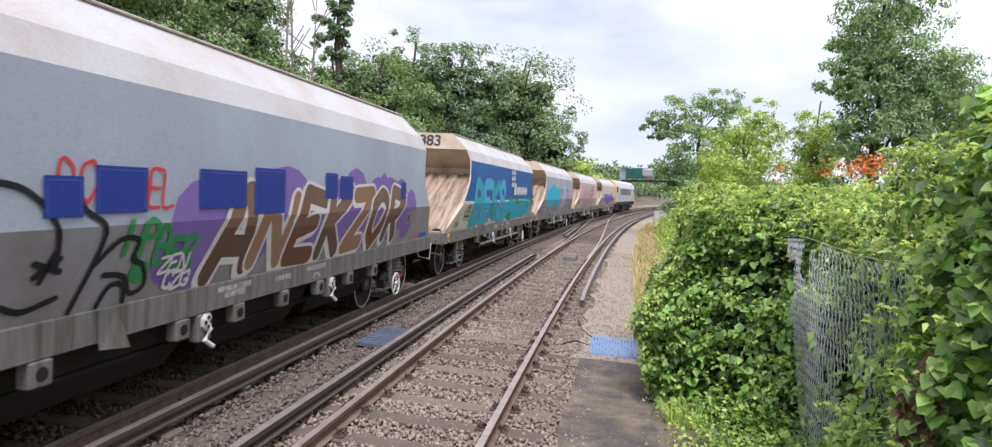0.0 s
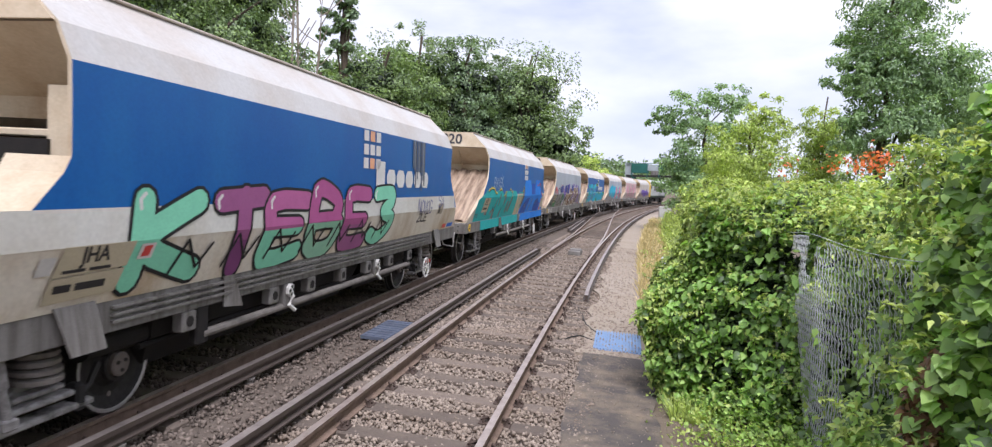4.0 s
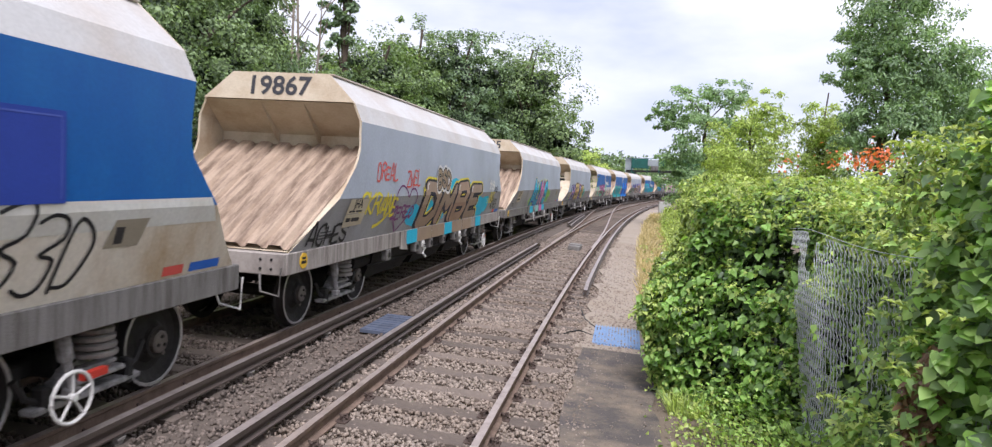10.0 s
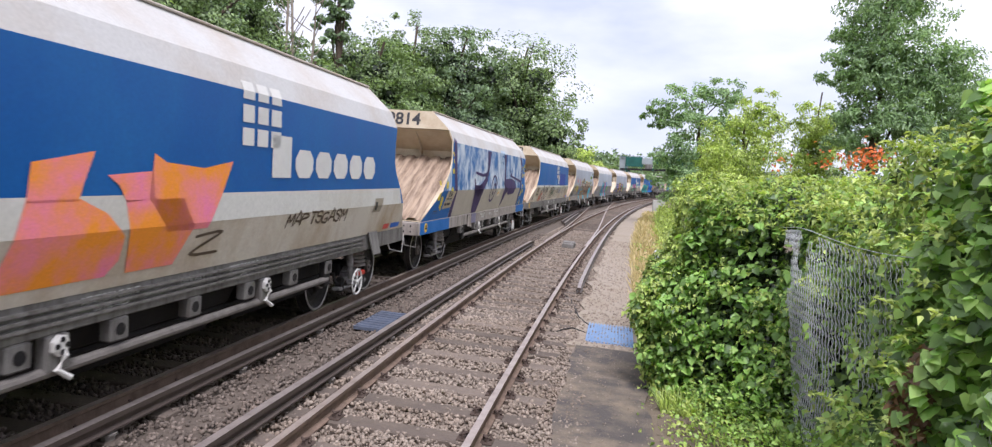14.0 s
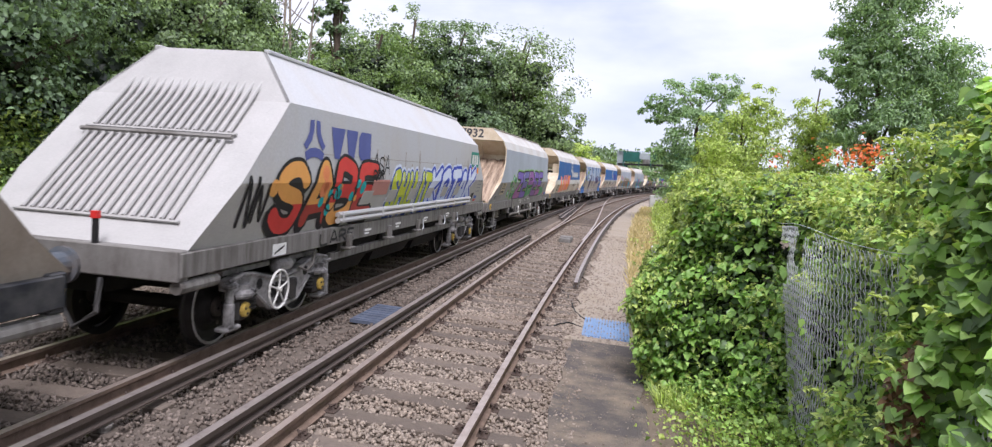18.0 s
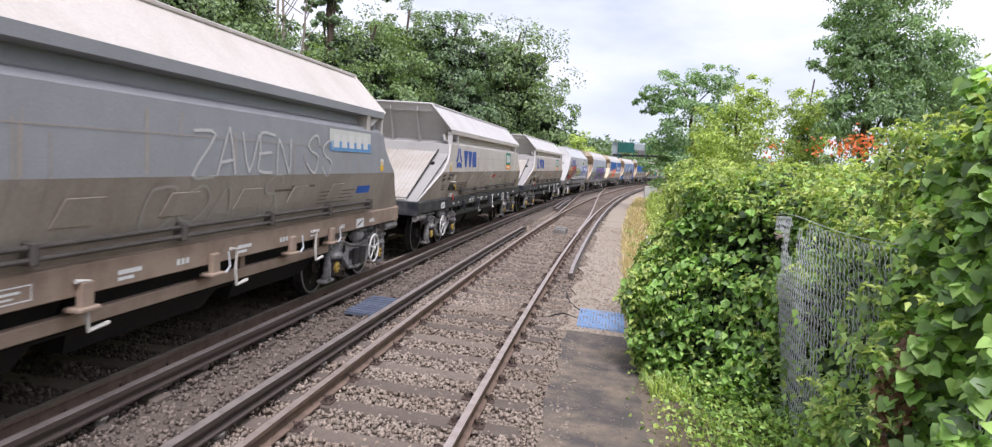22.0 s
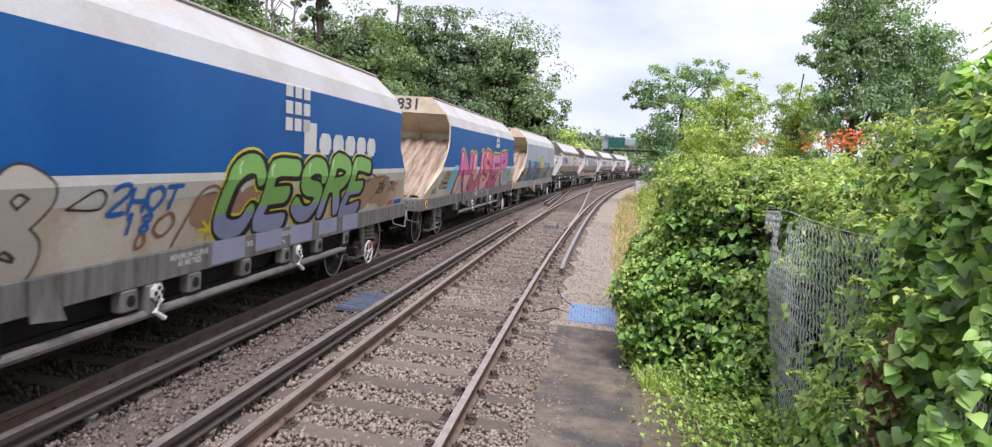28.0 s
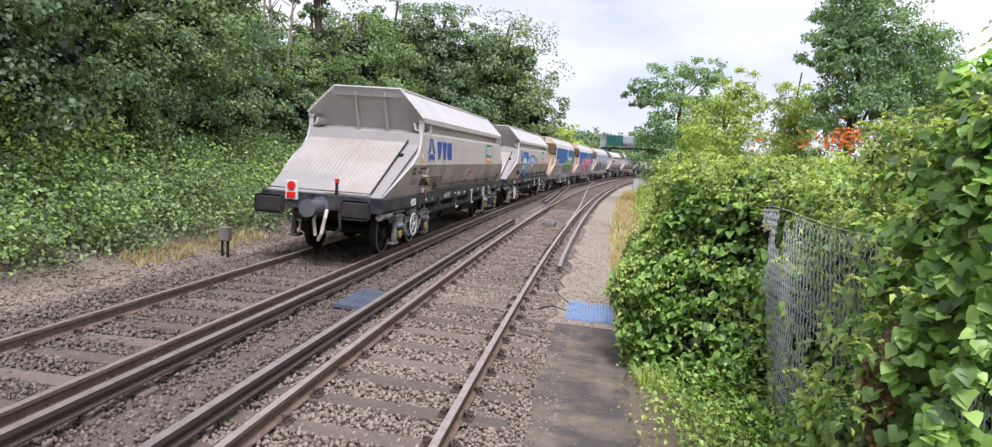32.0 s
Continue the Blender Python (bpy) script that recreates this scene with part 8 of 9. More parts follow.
for y, h in ((-2.75, 1.3), (-2.4, 1.55), (-1.1, 1.86), (1.85, 1.72), (1.95, 1.46)):
    bd.group("frond_star")
    for a in range(4):
        dy, dh = 0.14 * math.cos(0.5 + 0.785 * a), 0.11 * math.sin(0.5 + 0.785 * a)
        bd.stroke([(y - dy, h - dh), (y + dy, h + dh)], 0.022, paint(56, 88, 48), 3)
INK = paint(48, 54, 128)
bd.throw("AUNS", -2.72, 1.78, 1.20, 2.22, [CYAN, CYAN, PINK, CYAN], INK, 52, 0.42, 0.05, paint(198, 208, 70), 0.035, [paint(40, 150, 176), paint(36, 140, 168), paint(196, 130, 160), paint(40, 160, 186)], 0.55, 0.20, M_WHITE, (-0.06, -0.03), True, None, 4, 0.04)
r_ = random.Random(58)
for k in range(22):
    bd.group("sprayed_dot")
    bd.disc(r_.uniform(-2.3, 1.5), r_.uniform(1.25, 2.1), r_.uniform(0.015, 0.04), r_.uniform(0.015, 0.035), (M_WHITE, M_WHITE, paint(220, 200, 120))[k % 3], 8, 8)
bd.group("sprayed_letter")
bd.stroke(bd.curve([(-0.05, 1.25), (0.05, 1.80), (0.2, 1.98), (0.38, 1.80), (0.42, 1.35)]), 0.10, paint(214, 160, 180), 7)
for y0, m_ in ((-2.4, CYAN), (-1.0, paint(130, 190, 186)), (0.0, PINK), (0.75, CYAN)):
    part("sprayed_solebar", Shape().box(1.232, 1.236, y0, y0 + 0.75, 0.905, 1.175), m_, th)
put_decals(th, bd)

th, bd = jha(-74.95, "grey stone hopper wagon with brown letters edged in yellow on turquoise", GREY, GREY_SHADE_DIRT, "19867", pipe=False, sole=PALESOLE)
bd.cloud(-2.6, -1.4, 1.18, 1.75, CYAN, 61, 5)
bd.cloud(-0.4, 1.8, 1.6, 2.20, CYAN, 60, 7)
bd.cloud(3.0, 4.4, 1.2, 1.75, CYAN, 59, 5)
BR = [paint(158, 136, 116), paint(150, 130, 110), paint(162, 136, 114), paint(152, 132, 114)]
bd.throw("DMBE", -2.15, 3.75, 1.19, 2.10, BR, paint(34, 34, 52), 62, 0.40, 0.05, YELLOW, 0.045, [paint(146, 122, 100), paint(152, 124, 102), paint(150, 120, 98), paint(144, 122, 102)], 0.5, 0.28, M_WHITE, (-0.08, -0.03), False, None, 4, 0.04)
for y, h in ((-0.2, 1.45), (0.7, 1.35), (1.45, 1.75), (2.75, 1.5), (-1.0, 1.6)):
    bd.group("cyan_gap")
    bd.poly([(y - 0.10, h - 0.18), (y + 0.06, h - 0.14), (y + 0.12, h + 0.12), (y, h + 0.2)], CYAN, 3)
bd.throw("BSD", -1.16, -0.02, 1.98, 2.38, [paint(150, 130, 106)], BLK, 63, 0.09, 0.035, M_WHITE, 0.05, None, 0.5, 0.05, None, (0, 0), True, None, 9)
bd.handwrite("SKR", -5.3, 1.62, 0.9, 0.30, YELLOW, 64, 0.05)
bd.handwrite("VANE", -4.55, 1.55, 0.95, 0.30, YELLOW, 64, 0.05)
bd.group("scrawl")
bd.stroke(bd.curve([(-4.5, 1.36), (-4.2, 1.42), (-3.95, 1.55)]), 0.06, YELLOW, 3)
bd.handwrite("YRS", -2.2, 1.86, 0.48, 0.2, YELLOW, 69, 0.035, 4)
bd.handwrite("DREAL", -4.7, 2.14, 1.0, 0.24, paint(206, 92, 84), 65, 0.035)
bd.handwrite("ZWEL", -3.2, 2.04, 0.86, 0.26, paint(206, 92, 84), 70, 0.035)
bd.group("heart", "purple sprayed heart outline")
bd.stroke(bd.curve([(-3.30, 1.20), (-3.66, 1.55), (-3.70, 1.86), (-3.46, 2.04), (-3.16, 1.98), (-3.02, 1.84), (-2.86, 1.98), (-2.62, 1.96), (-2.50, 1.76), (-2.72, 1.50), (-3.26, 1.22)]), 0.035, paint(126, 72, 116), 3)
bd.handwrite("ZEREO", -3.74, 1.44, 1.2, 0.20, paint(126, 72, 116), 68, 0.045)
bd.handwrite("ORDER", 4.35, 1.94, 0.75, 0.2, M_WHITE, 66, 0.045)
bd.handwrite("SEPT", 4.6, 1.72, 0.62, 0.13, YELLOW, 60, 0.025)
bd.handwrite("STEZH", 4.3, 1.54, 0.9, 0.12, YELLOW, 61, 0.025)
bd.handwrite("ACHES", -6.8, 1.22, 1.3, 0.26, BLK, 67, 0.045)
bd.handwrite("ACHES", 5.0, 1.36, 0.9, 0.26, BLK, 67, 0.03)
bd.handwrite("ONS", 5.0, 1.86, 0.6, 0.16, BLK, 71, 0.03)
for y in (3.1, 4.1):
    bd.group("scrawl")
    bd.stroke(bd.curve([(y, 1.86), (y - 0.08, 2.10), (y + 0.14, 2.26), (y + 0.3, 2.08), (y + 0.24, 1.96)]), 0.025, paint(176, 180, 170), 2)
for y0, m_ in ((-2.6, CYAN), (-1.9, BROWN), (-0.9, BROWN), (0.15, CYAN), (0.8, BROWN), (1.85, BROWN), (3.35, CYAN)):
    part("sprayed_solebar", Shape().box(1.232, 1.236, y0, y0 + (0.65 if m_ is CYAN else 0.98), 0.905, 1.175), m_, th)
put_decals(th, bd)

th, bd = jha(-90.2, "blue stone hopper wagon with black scrawls on its cream lower side", BLUE, CREAM, "19890", stripe=True)
firm_blocks(bd, 0.60, 2.02, M_WHITE, 1, 1.08, ((0, 1),))
bd.patch(1.74, 4.28, 1.93, 2.58, paint(38, 62, 148), 5)
bd.stroke([(1.78, 2.54), (4.24, 2.54), (4.24, 1.97)], 0.014, paint(70, 88, 166), 6)
bd.handwrite("TAC", 0.02, 1.96, 0.62, 0.24, paint(100, 150, 200), 75, 0.06, 4)
bd.handwrite("DERIKI", -4.72, 1.24, 0.9, 0.24, paint(206, 84, 62), 71, 0.045, 3, 0.1, 0.02)
for pts in ([(-4.02, 1.74), (-4.16, 1.80), (-4.34, 1.62), (-4.30, 1.46), (-4.18, 1.48)], [(-3.66, 1.60), (-3.88, 1.70), (-3.98, 1.84), (-3.74, 1.90), (-3.72, 1.70), (-3.96, 1.32), (-3.84, 1.24), (-3.72, 1.38), (-3.48, 1.22), (-3.30, 1.62), (-3.10, 1.86)], [(-3.86, 1.80), (-3.60, 1.62)], [(-3.44, 1.80), (-3.36, 1.66), (-3.24, 1.80)],
            [(-3.06, 1.26), (-2.92, 1.86), (-2.72, 1.58), (-2.60, 1.84), (-2.48, 1.64)], [(-3.1, 1.26), (-2.9, 1.26), (-2.68, 1.62), (-2.62, 1.30), (-2.50, 1.26), (-2.22, 1.82), (-2.36, 1.90), (-2.54, 1.82)], [(-2.5, 1.72), (-2.3, 1.70)], [(-2.1, 1.90), (-1.96, 1.98), (-1.86, 1.88)]):
    bd.group("scrawl")
    bd.stroke(bd.curve(pts, 4), 0.045, BLK, 5)
bd.handwrite("SREM", -1.52, 1.30, 1.5, 0.52, paint(56, 62, 60), 73, 0.045, 4)
bd.handwrite("ONK", -0.9, 1.42, 0.9, 0.30, paint(48, 110, 80), 76, 0.06, 3)
bd.handwrite("WS S", 0.3, 1.32, 1.2, 0.36, paint(110, 98, 84), 77, 0.025, 3)
bd.handwrite("ROSA", 1.25, 1.56, 0.75, 0.26, paint(120, 106, 90), 78, 0.025, 3)
bd.handwrite("SEP", 2.0, 1.70, 0.55, 0.16, paint(110, 130, 170), 79, 0.03, 3)
bd.handwrite("CREWS", 1.9, 1.50, 0.9, 0.16, paint(110, 130, 170), 80, 0.03, 3)
bd.handwrite("333D", 3.3, 1.28, 1.3, 0.54, BLK, 74, 0.03, 4, 0.25)
put_decals(th, bd)

th, bd = jha(-105.5, "blue hopper wagon with yellow dots and purple sprayed strokes", FADED, STONE, "19814", sole=PALESOLE)
BRIGHT = paint(16, 102, 176)
bd.group("blue_corner")
bd.rect(-5.43, -5.1, 1.86, 2.98, BRIGHT, 1)
bd.poly([(-7.15, 1.19), (-5.0, 1.19), (-5.1, 1.86), (-6.1, 1.86)], BRIGHT, 1)
bd.poly([(4.95, 1.19), (6.78, 1.19), (6.2, 1.86), (4.75, 1.86)], BRIGHT, 1)
bd.poly([(4.75, 1.86), (5.9, 1.86), (5.72, 2.45), (5.78, 2.98), (5.1, 2.98)], BRIGHT, 1)
part("sprayed_solebar", Shape().box(1.232, 1.236, -7.25, -4.9, 0.905, 1.175), BRIGHT, th)
part("sprayed_solebar", Shape().box(1.232, 1.236, 5.0, 6.8, 0.905, 1.175), BRIGHT, th)
r_ = random.Random(81)
for k in range(26):
    y, h = (r_.uniform(-6.5, -5.25), r_.uniform(1.3, 2.2)) if k % 2 else (r_.uniform(5.1, 5.7), r_.uniform(1.25, 2.75))
    if k in (3, 9, 13):
        y, h = -5.3, 2.2 + 0.04 * k
    bd.group("yellow_dot")
    q = 0.05 + 0.07 * r_.random()
    bd.disc(y, h, q, q * 0.8, YELLOW, 3)
    bd.disc(y + r_.uniform(-0.1, 0.1), h + r_.uniform(-0.08, 0.08), q * 0.6, q * 0.6, YELLOW, 3)
for pts, w_ in (([(-5.22, 2.98), (-5.12, 2.4), (-4.98, 1.86), (-4.86, 1.2)], 0.26), ([(4.55, 2.98), (4.92, 2.72), (4.98, 2.3), (4.90, 1.86), (5.02, 1.2)], 0.16)):
    bd.group("sprayed_stroke")
    bd.stroke(bd.curve(pts), w_, VIOLET, 4)
bd.group("white_edge")
bd.stroke(bd.curve([(5.2, 2.9), (5.12, 2.5), (5.02, 2.2), (5.14, 1.7), (5.2, 1.2)]), 0.04, paint(196, 210, 224), 4)
for pts in ([(-1.44, 2.98), (-0.92, 2.98), (-1.12, 2.5), (-1.34, 2.5)], [(-1.34, 2.5), (-1.12, 2.5), (-1.30, 2.10), (-1.95, 2.06), (-1.6, 2.2)], [(-1.95, 2.06), (-1.30, 2.10), (-1.76, 1.86), (-2.3, 1.6), (-2.9, 1.86)], [(-2.95, 1.98), (-1.9, 1.98), (-1.9, 1.80), (-2.9, 1.80)], [(-2.9, 1.86), (-1.76, 1.86), (-1.98, 1.19), (-2.55, 1.19)], [(-3.04, 2.16), (-2.94, 2.16), (-2.78, 1.90), (-2.92, 1.86)],
            [(-2.96, 2.30), (-2.9, 2.36), (-2.0, 2.30), (-1.4, 2.36), (-1.5, 2.24), (-2.1, 2.22)],
            [(1.18, 2.98), (1.72, 2.98), (1.58, 2.55), (1.42, 2.55)], [(1.42, 2.55), (1.58, 2.55), (1.72, 2.10), (1.66, 1.90), (1.40, 2.0)], [(1.66, 2.18), (2.9, 2.20), (3.5, 2.10), (3.82, 1.90), (3.6, 1.66), (2.5, 1.62), (2.0, 1.80), (1.62, 1.86)], [(1.62, 1.96), (2.2, 1.80), (1.76, 1.40), (1.50, 1.19)], [(2.34, 2.52), (2.5, 2.48), (2.86, 2.30), (4.7, 2.16), (4.9, 2.04), (2.4, 2.28), (2.66, 2.36)]):
    bd.group("sprayed_stroke", "broad purple sprayed horn shape")
    bd.poly(pts, VIOLET, 4)
bd.group("sprayed_stroke")
bd.stroke(bd.curve([(0.18, 2.00), (0.02, 2.18), (-0.28, 2.26), (-0.56, 2.10), (-0.68, 1.74), (-0.52, 1.52), (-0.24, 1.48), (-0.02, 1.62), (0.06, 1.86), (-0.08, 2.00), (-0.28, 1.98), (-0.38, 1.82), (-0.32, 1.68), (-0.20, 1.74)], 4), 0.065, VIOLET, 4)
bd.patch(0.42, 0.92, 1.62, 1.84, paint(214, 204, 184), 3, 0.05, "data_board")
bd.patch(0.50, 0.66, 1.68, 1.76, paint(226, 176, 90), 4, 0.02, "data_board")
firm_blocks(bd, 0.62, 2.22, paint(168, 190, 210), 0)
bd.patch(1.2, 1.5, 2.1, 2.26, paint(196, 208, 218), 3, 0, "white_square")
part("sprayed_solebar", Shape().box(1.232, 1.236, -2.5, -1.95, 0.905, 1.175), paint(120, 116, 140), th)
put_decals(th, bd)

th, bd = jha(-120.8, "blue and white stone hopper wagon with orange and pink sprayed letters", BLUE, CREAM, "19802", True, walkway=True, stripe=True)
firm_blocks(bd, 0.66, 2.10, M_WHITE, 6, 1.16)
SUNSET = material("sunset_spray", rgb(244, 150, 44), 0.65, 0, rgb(238, 128, 178), 1.0, 1.5, 0.02)
for pts in ([(-4.2, 2.12), (-3.6, 2.16), (-3.45, 1.86), (-3.9, 1.5)], [(-4.1, 1.6), (-3.45, 1.86), (-3.2, 1.5), (-3.3, 1.20), (-4.2, 1.20)], [(-2.9, 2.10), (-2.35, 2.24), (-2.3, 2.1), (-2.6, 1.9)], [(-2.9, 2.0), (-2.4, 2.0), (-2.25, 1.66), (-2.3, 1.25), (-3.0, 1.25)],
            [(-1.98, 2.18), (-1.40, 2.28), (-1.50, 2.06), (-1.56, 1.90), (-2.02, 1.90)], [(-2.02, 1.92), (-1.54, 1.92), (-1.26, 1.80), (-1.04, 1.60), (-1.04, 1.40), (-1.16, 1.28), (-2.2, 1.28), (-2.16, 1.50)],
            [(-1.27, 2.10), (-0.74, 2.14), (-0.70, 1.90), (-1.05, 1.88), (-1.14, 2.02)], [(-1.06, 1.90), (-0.3, 1.90), (-0.12, 1.62), (-0.30, 1.28), (-0.92, 1.28), (-0.98, 1.56)], [(-0.72, 2.29), (-0.56, 2.22), (0.0, 2.18), (0.50, 2.26), (0.30, 1.90), (0.10, 1.60), (-0.5, 1.60), (-0.78, 1.92)]):
    bd.group("sprayed_letter", "blurred orange and pink sprayed letters")
    bd.poly(pts, SUNSET, 2)
bd.handwrite("MAPTSGASM", 1.75, 1.50, 1.9, 0.15, paint(98, 84, 68), 93, 0.03)
bd.handwrite("Z", -0.1, 1.36, 0.5, 0.2, paint(98, 84, 68), 94, 0.03)
put_decals(th, bd)

th, bd = jha(-136.2, "grey stone hopper wagon with green, blue and purple sprayed letters", GREY, GREY_SHADE_DIRT, "17932")
for k, (y, h) in enumerate(((-4.25, 1.45), (-4.0, 1.78), (-3.6, 2.0), (-3.25, 1.92), (-3.5, 1.60), (-3.6, 1.36))):
    bd.group("sprayed_drop")
    bd.disc(y, h, 0.22, 0.15, LIME, 1)
    bd.disc(y, h, 0.17, 0.11, paint(60, 64, 60), 2)
    bd.disc(y, h, 0.12, 0.08, (paint(150, 206, 180), GREEN)[k % 2], 3)
bd.cloud(-2.8, 4.6, 1.18, 1.6, paint(80, 150, 100), 103, 14)
bd.throw("ZEPEE", -3.0, 4.6, 1.20, 2.26, [PURPLE, paint(112, 110, 170), paint(150, 96, 160), PURPLE], BLK, 102, 0.30, 0.05, LIME, 0.05, [paint(160, 100, 150), PURPLE, GREEN, paint(130, 90, 150)], 0.5, 0.2, M_WHITE, (-0.06, -0.03), False)
put_decals(th, bd)

th, bd = vtg(-151.7, "pale grey closed-end hopper wagon with a bright sprayed frieze", PALE, paint(170, 168, 162), M_FRAME, SLOPE_PALE, True, seed=1, hood_mat=PALE)
roundel(bd, -4.85, 2.50, 0.62, paint(84, 92, 150))
rail_badge(bd, 4.8, 2.30)
AMBER = paint(224, 160, 84)
bd.throw("SABE", -5.85, -2.1, 1.33, 2.20, [AMBER, AMBER, RED, RED], BLK, 111, 0.52, 0.05, None, 0.05, [RED, paint(160, 56, 46), AMBER, paint(172, 60, 50)], 0.42, 0.10, None, (-0.05, -0.04), True, None, 3, 0.03)
r_ = random.Random(116)
for k in range(16):
    bd.group("sprayed_dot")
    y, h, q = r_.uniform(-5.9, -2.4), r_.uniform(1.5, 2.1), r_.uniform(0.05, 0.13)
    bd.disc(y, h, q, q, (TEAL, AMBER, TEAL, paint(230, 140, 90))[k % 4], 6)
bd.group("spiral")
bd.stroke(bd.curve([(-4.05, 1.70), (-4.15, 1.78), (-4.28, 1.68), (-4.22, 1.56), (-4.05, 1.54), (-3.95, 1.68), (-4.05, 1.86), (-4.25, 1.86)]), 0.03, BLK, 8)
bd.patch(-2.62, -1.82, 1.72, 1.98, paint(186, 130, 120), 8, 0, "data_board")
bd.throw("SHUIT", -1.72, 1.15, 1.32, 2.16, [paint(190, 200, 50)], paint(60, 84, 160), 112, 0.20, 0.04, paint(206, 214, 226), 0.05, [paint(164, 176, 40)], 0.45, 0.16, M_WHITE, (-0.04, -0.04), False)
ICE = paint(206, 214, 230)
bd.throw("KOTAK", 0.75, 5.75, 1.29, 2.24, [ICE], paint(40, 66, 176), 113, 0.26, 0.075, ICE, 0.045, [paint(180, 192, 216)], 0.5, 0.36, None, (-0.10, -0.05), False)
bd.handwrite("NN", -6.5, 1.5, 0.5, 0.5, BLK, 114, 0.06)
bd.handwrite("WASA", -2.95, 2.08, 1.1, 0.26, BLK, 115, 0.025)
bd.handwrite("ROR", -2.65, 1.98, 0.5, 0.16, BLK, 117, 0.035, 9)
for k in range(4):
    bd.group("stencil")
    bd.rect(5.9, 6.45, 1.62 + 0.1 * k, 1.635 + 0.1 * k, paint(90, 96, 110), 2)
bd.patch(5.95, 6.3, 1.42, 1.50, paint(46, 90, 180), 2, 0, "blue_label")
bd.patch(5.95, 6.25, 1.34, 1.40, RED, 2, 0, "red_label")
for k, c in enumerate("LARE"):
    bd.group("scrawl")
    for run in bd.glyph(c, -4.3 + 0.33 * k, 1.05, 0.26, 0.16):
        for (a, b), (c_, d_) in zip(run, run[1:]):
            e_ = math.hypot(c_ - a, d_ - b) or 1.0
            ny, nh = -(d_ - b) / e_ * 0.02, (c_ - a) / e_ * 0.02
            bd.put([(1.275, a + ny, b + nh), (1.275, a - ny, b - nh), (1.275, c_ - ny, d_ - nh), (1.275, c_ + ny, d_ + nh)], [(0, 1, 2, 3)], BLK)
put_decals(th, bd)

VT = "dusty grey-brown stone hopper wagon with a black frame"
th, bd = vtg(-167.4, VT, DUST, MUD, BLACKSOLE, SLOPE_PALE, seed=2, hood_mat=SILVER)
roundel(bd, -4.50, 2.29, 0.62, INDIGO)
rail_badge(bd, 2.64, 2.18)
bd.handwrite("SUSTA Y", -2.36, 1.80, 4.3, 0.30, paint(188, 163, 158), 121, 0.045)
bd.patch(0.12, 0.77, 1.66, 1.72, RED, 2, 0, "red_stencil")
put_decals(th, bd)

th, bd = vtg(-183.15, "dusty grey-brown stone hopper wagon with a white scrawl", DUST, MUD, BLACKSOLE, SLOPE_PALE, seed=3, hood_mat=SILVER)
roundel(bd, -4.50, 2.29, 0.62, INDIGO)
rail_badge(bd, 2.64, 2.18)
bd.handwrite("CHROME", -1.25, 1.66, 1.65, 0.32, M_WHITE, 131, 0.03, 3, 0.3, 0.01)
bd.patch(0.35, 0.8, 1.76, 1.84, RED, 2, 0, "red_stencil")
bd.handwrite("KLNE", 3.9, 1.92, 0.8, 0.2, M_WHITE, 132, 0.025)
put_decals(th, bd)

th, bd = vtg(-198.95, "grey and brown stone hopper wagon with an orange-tan slope", paint(146, 147, 148), MUD, BROWNSOLE, SLOPE_PINK, seed=4, hood_mat=DUST)
bd.patch(-4.25, -3.0, 1.97, 2.56, paint(206, 218, 220), 2, 0, "white_panel")
bd.rect(-4.25, -3.0, 2.25, 2.27, STONE, 3)
bd.group("owner_panel")
bd.rect(3.10, 4.80, 2.28, 2.59, paint(206, 206, 196), 1)
bd.rect(3.10, 4.80, 2.28, 2.42, paint(96, 146, 190), 2)
for k in range(5):
    bd.rect(3.24 + 0.30 * k, 3.45 + 0.30 * k, 2.33, 2.52, M_WHITE, 3)
bd.handwrite("ZAVEN SS", -0.2, 1.98, 3.4, 0.40, paint(190, 188, 184), 141, 0.03)
bd.handwrite("COALS", -0.8, 1.46, 2.6, 0.40, paint(176, 170, 160), 142, 0.03)
bd.patch(4.4, 5.0, 1.62, 1.74, paint(40, 100, 190), 2, 0, "blue_label")
put_decals(th, bd)

th, bd = vtg(-214.92, VT, DUST, MUD, BLACKSOLE, SLOPE_PALE, seed=5, hood_mat=SILVER)
roundel(bd, -4.50, 2.29, 0.62, INDIGO)
rail_badge(bd, 2.64, 2.18)
bd.patch(0.3, 0.9, 1.68, 1.72, RED, 2, 0, "red_stencil")
put_decals(th, bd)

th, bd = jha(-230.8, "grey stone hopper wagon with blue-edged letters and a yellow domed head", GREY, MUD, "17921", pipe=False, sole=PALESOLE)
SMOKE = paint(92, 90, 90)
bd.cloud(-2.75, -1.95, 1.95, 2.26, SMOKE, 151, 4)
bd.cloud(-1.55, -1.05, 2.0, 2.22, SMOKE, 155, 3)
bd.cloud(-0.95, 0.0, 1.2, 1.9, SMOKE, 156, 5)
bd.cloud(0.5, 0.9, 1.25, 1.75, SMOKE, 157, 3)
bd.cloud(1.4, 3.5, 1.6, 2.16, SMOKE, 158, 6)
PLUM = [paint(112, 88, 100), paint(150, 132, 140), paint(96, 76, 88), paint(128, 104, 116)]
AZURE = paint(38, 134, 176)
bd.throw("RATE", -5.1, -0.62, 1.17, 2.10, PLUM, AZURE, 152, 0.36, 0.10, paint(196, 214, 140), 0.035, [paint(84, 68, 78), PLUM[0], PLUM[3]], 0.45, 0.20, M_WHITE, (0.06, -0.04), False, None, 3, 0.06)
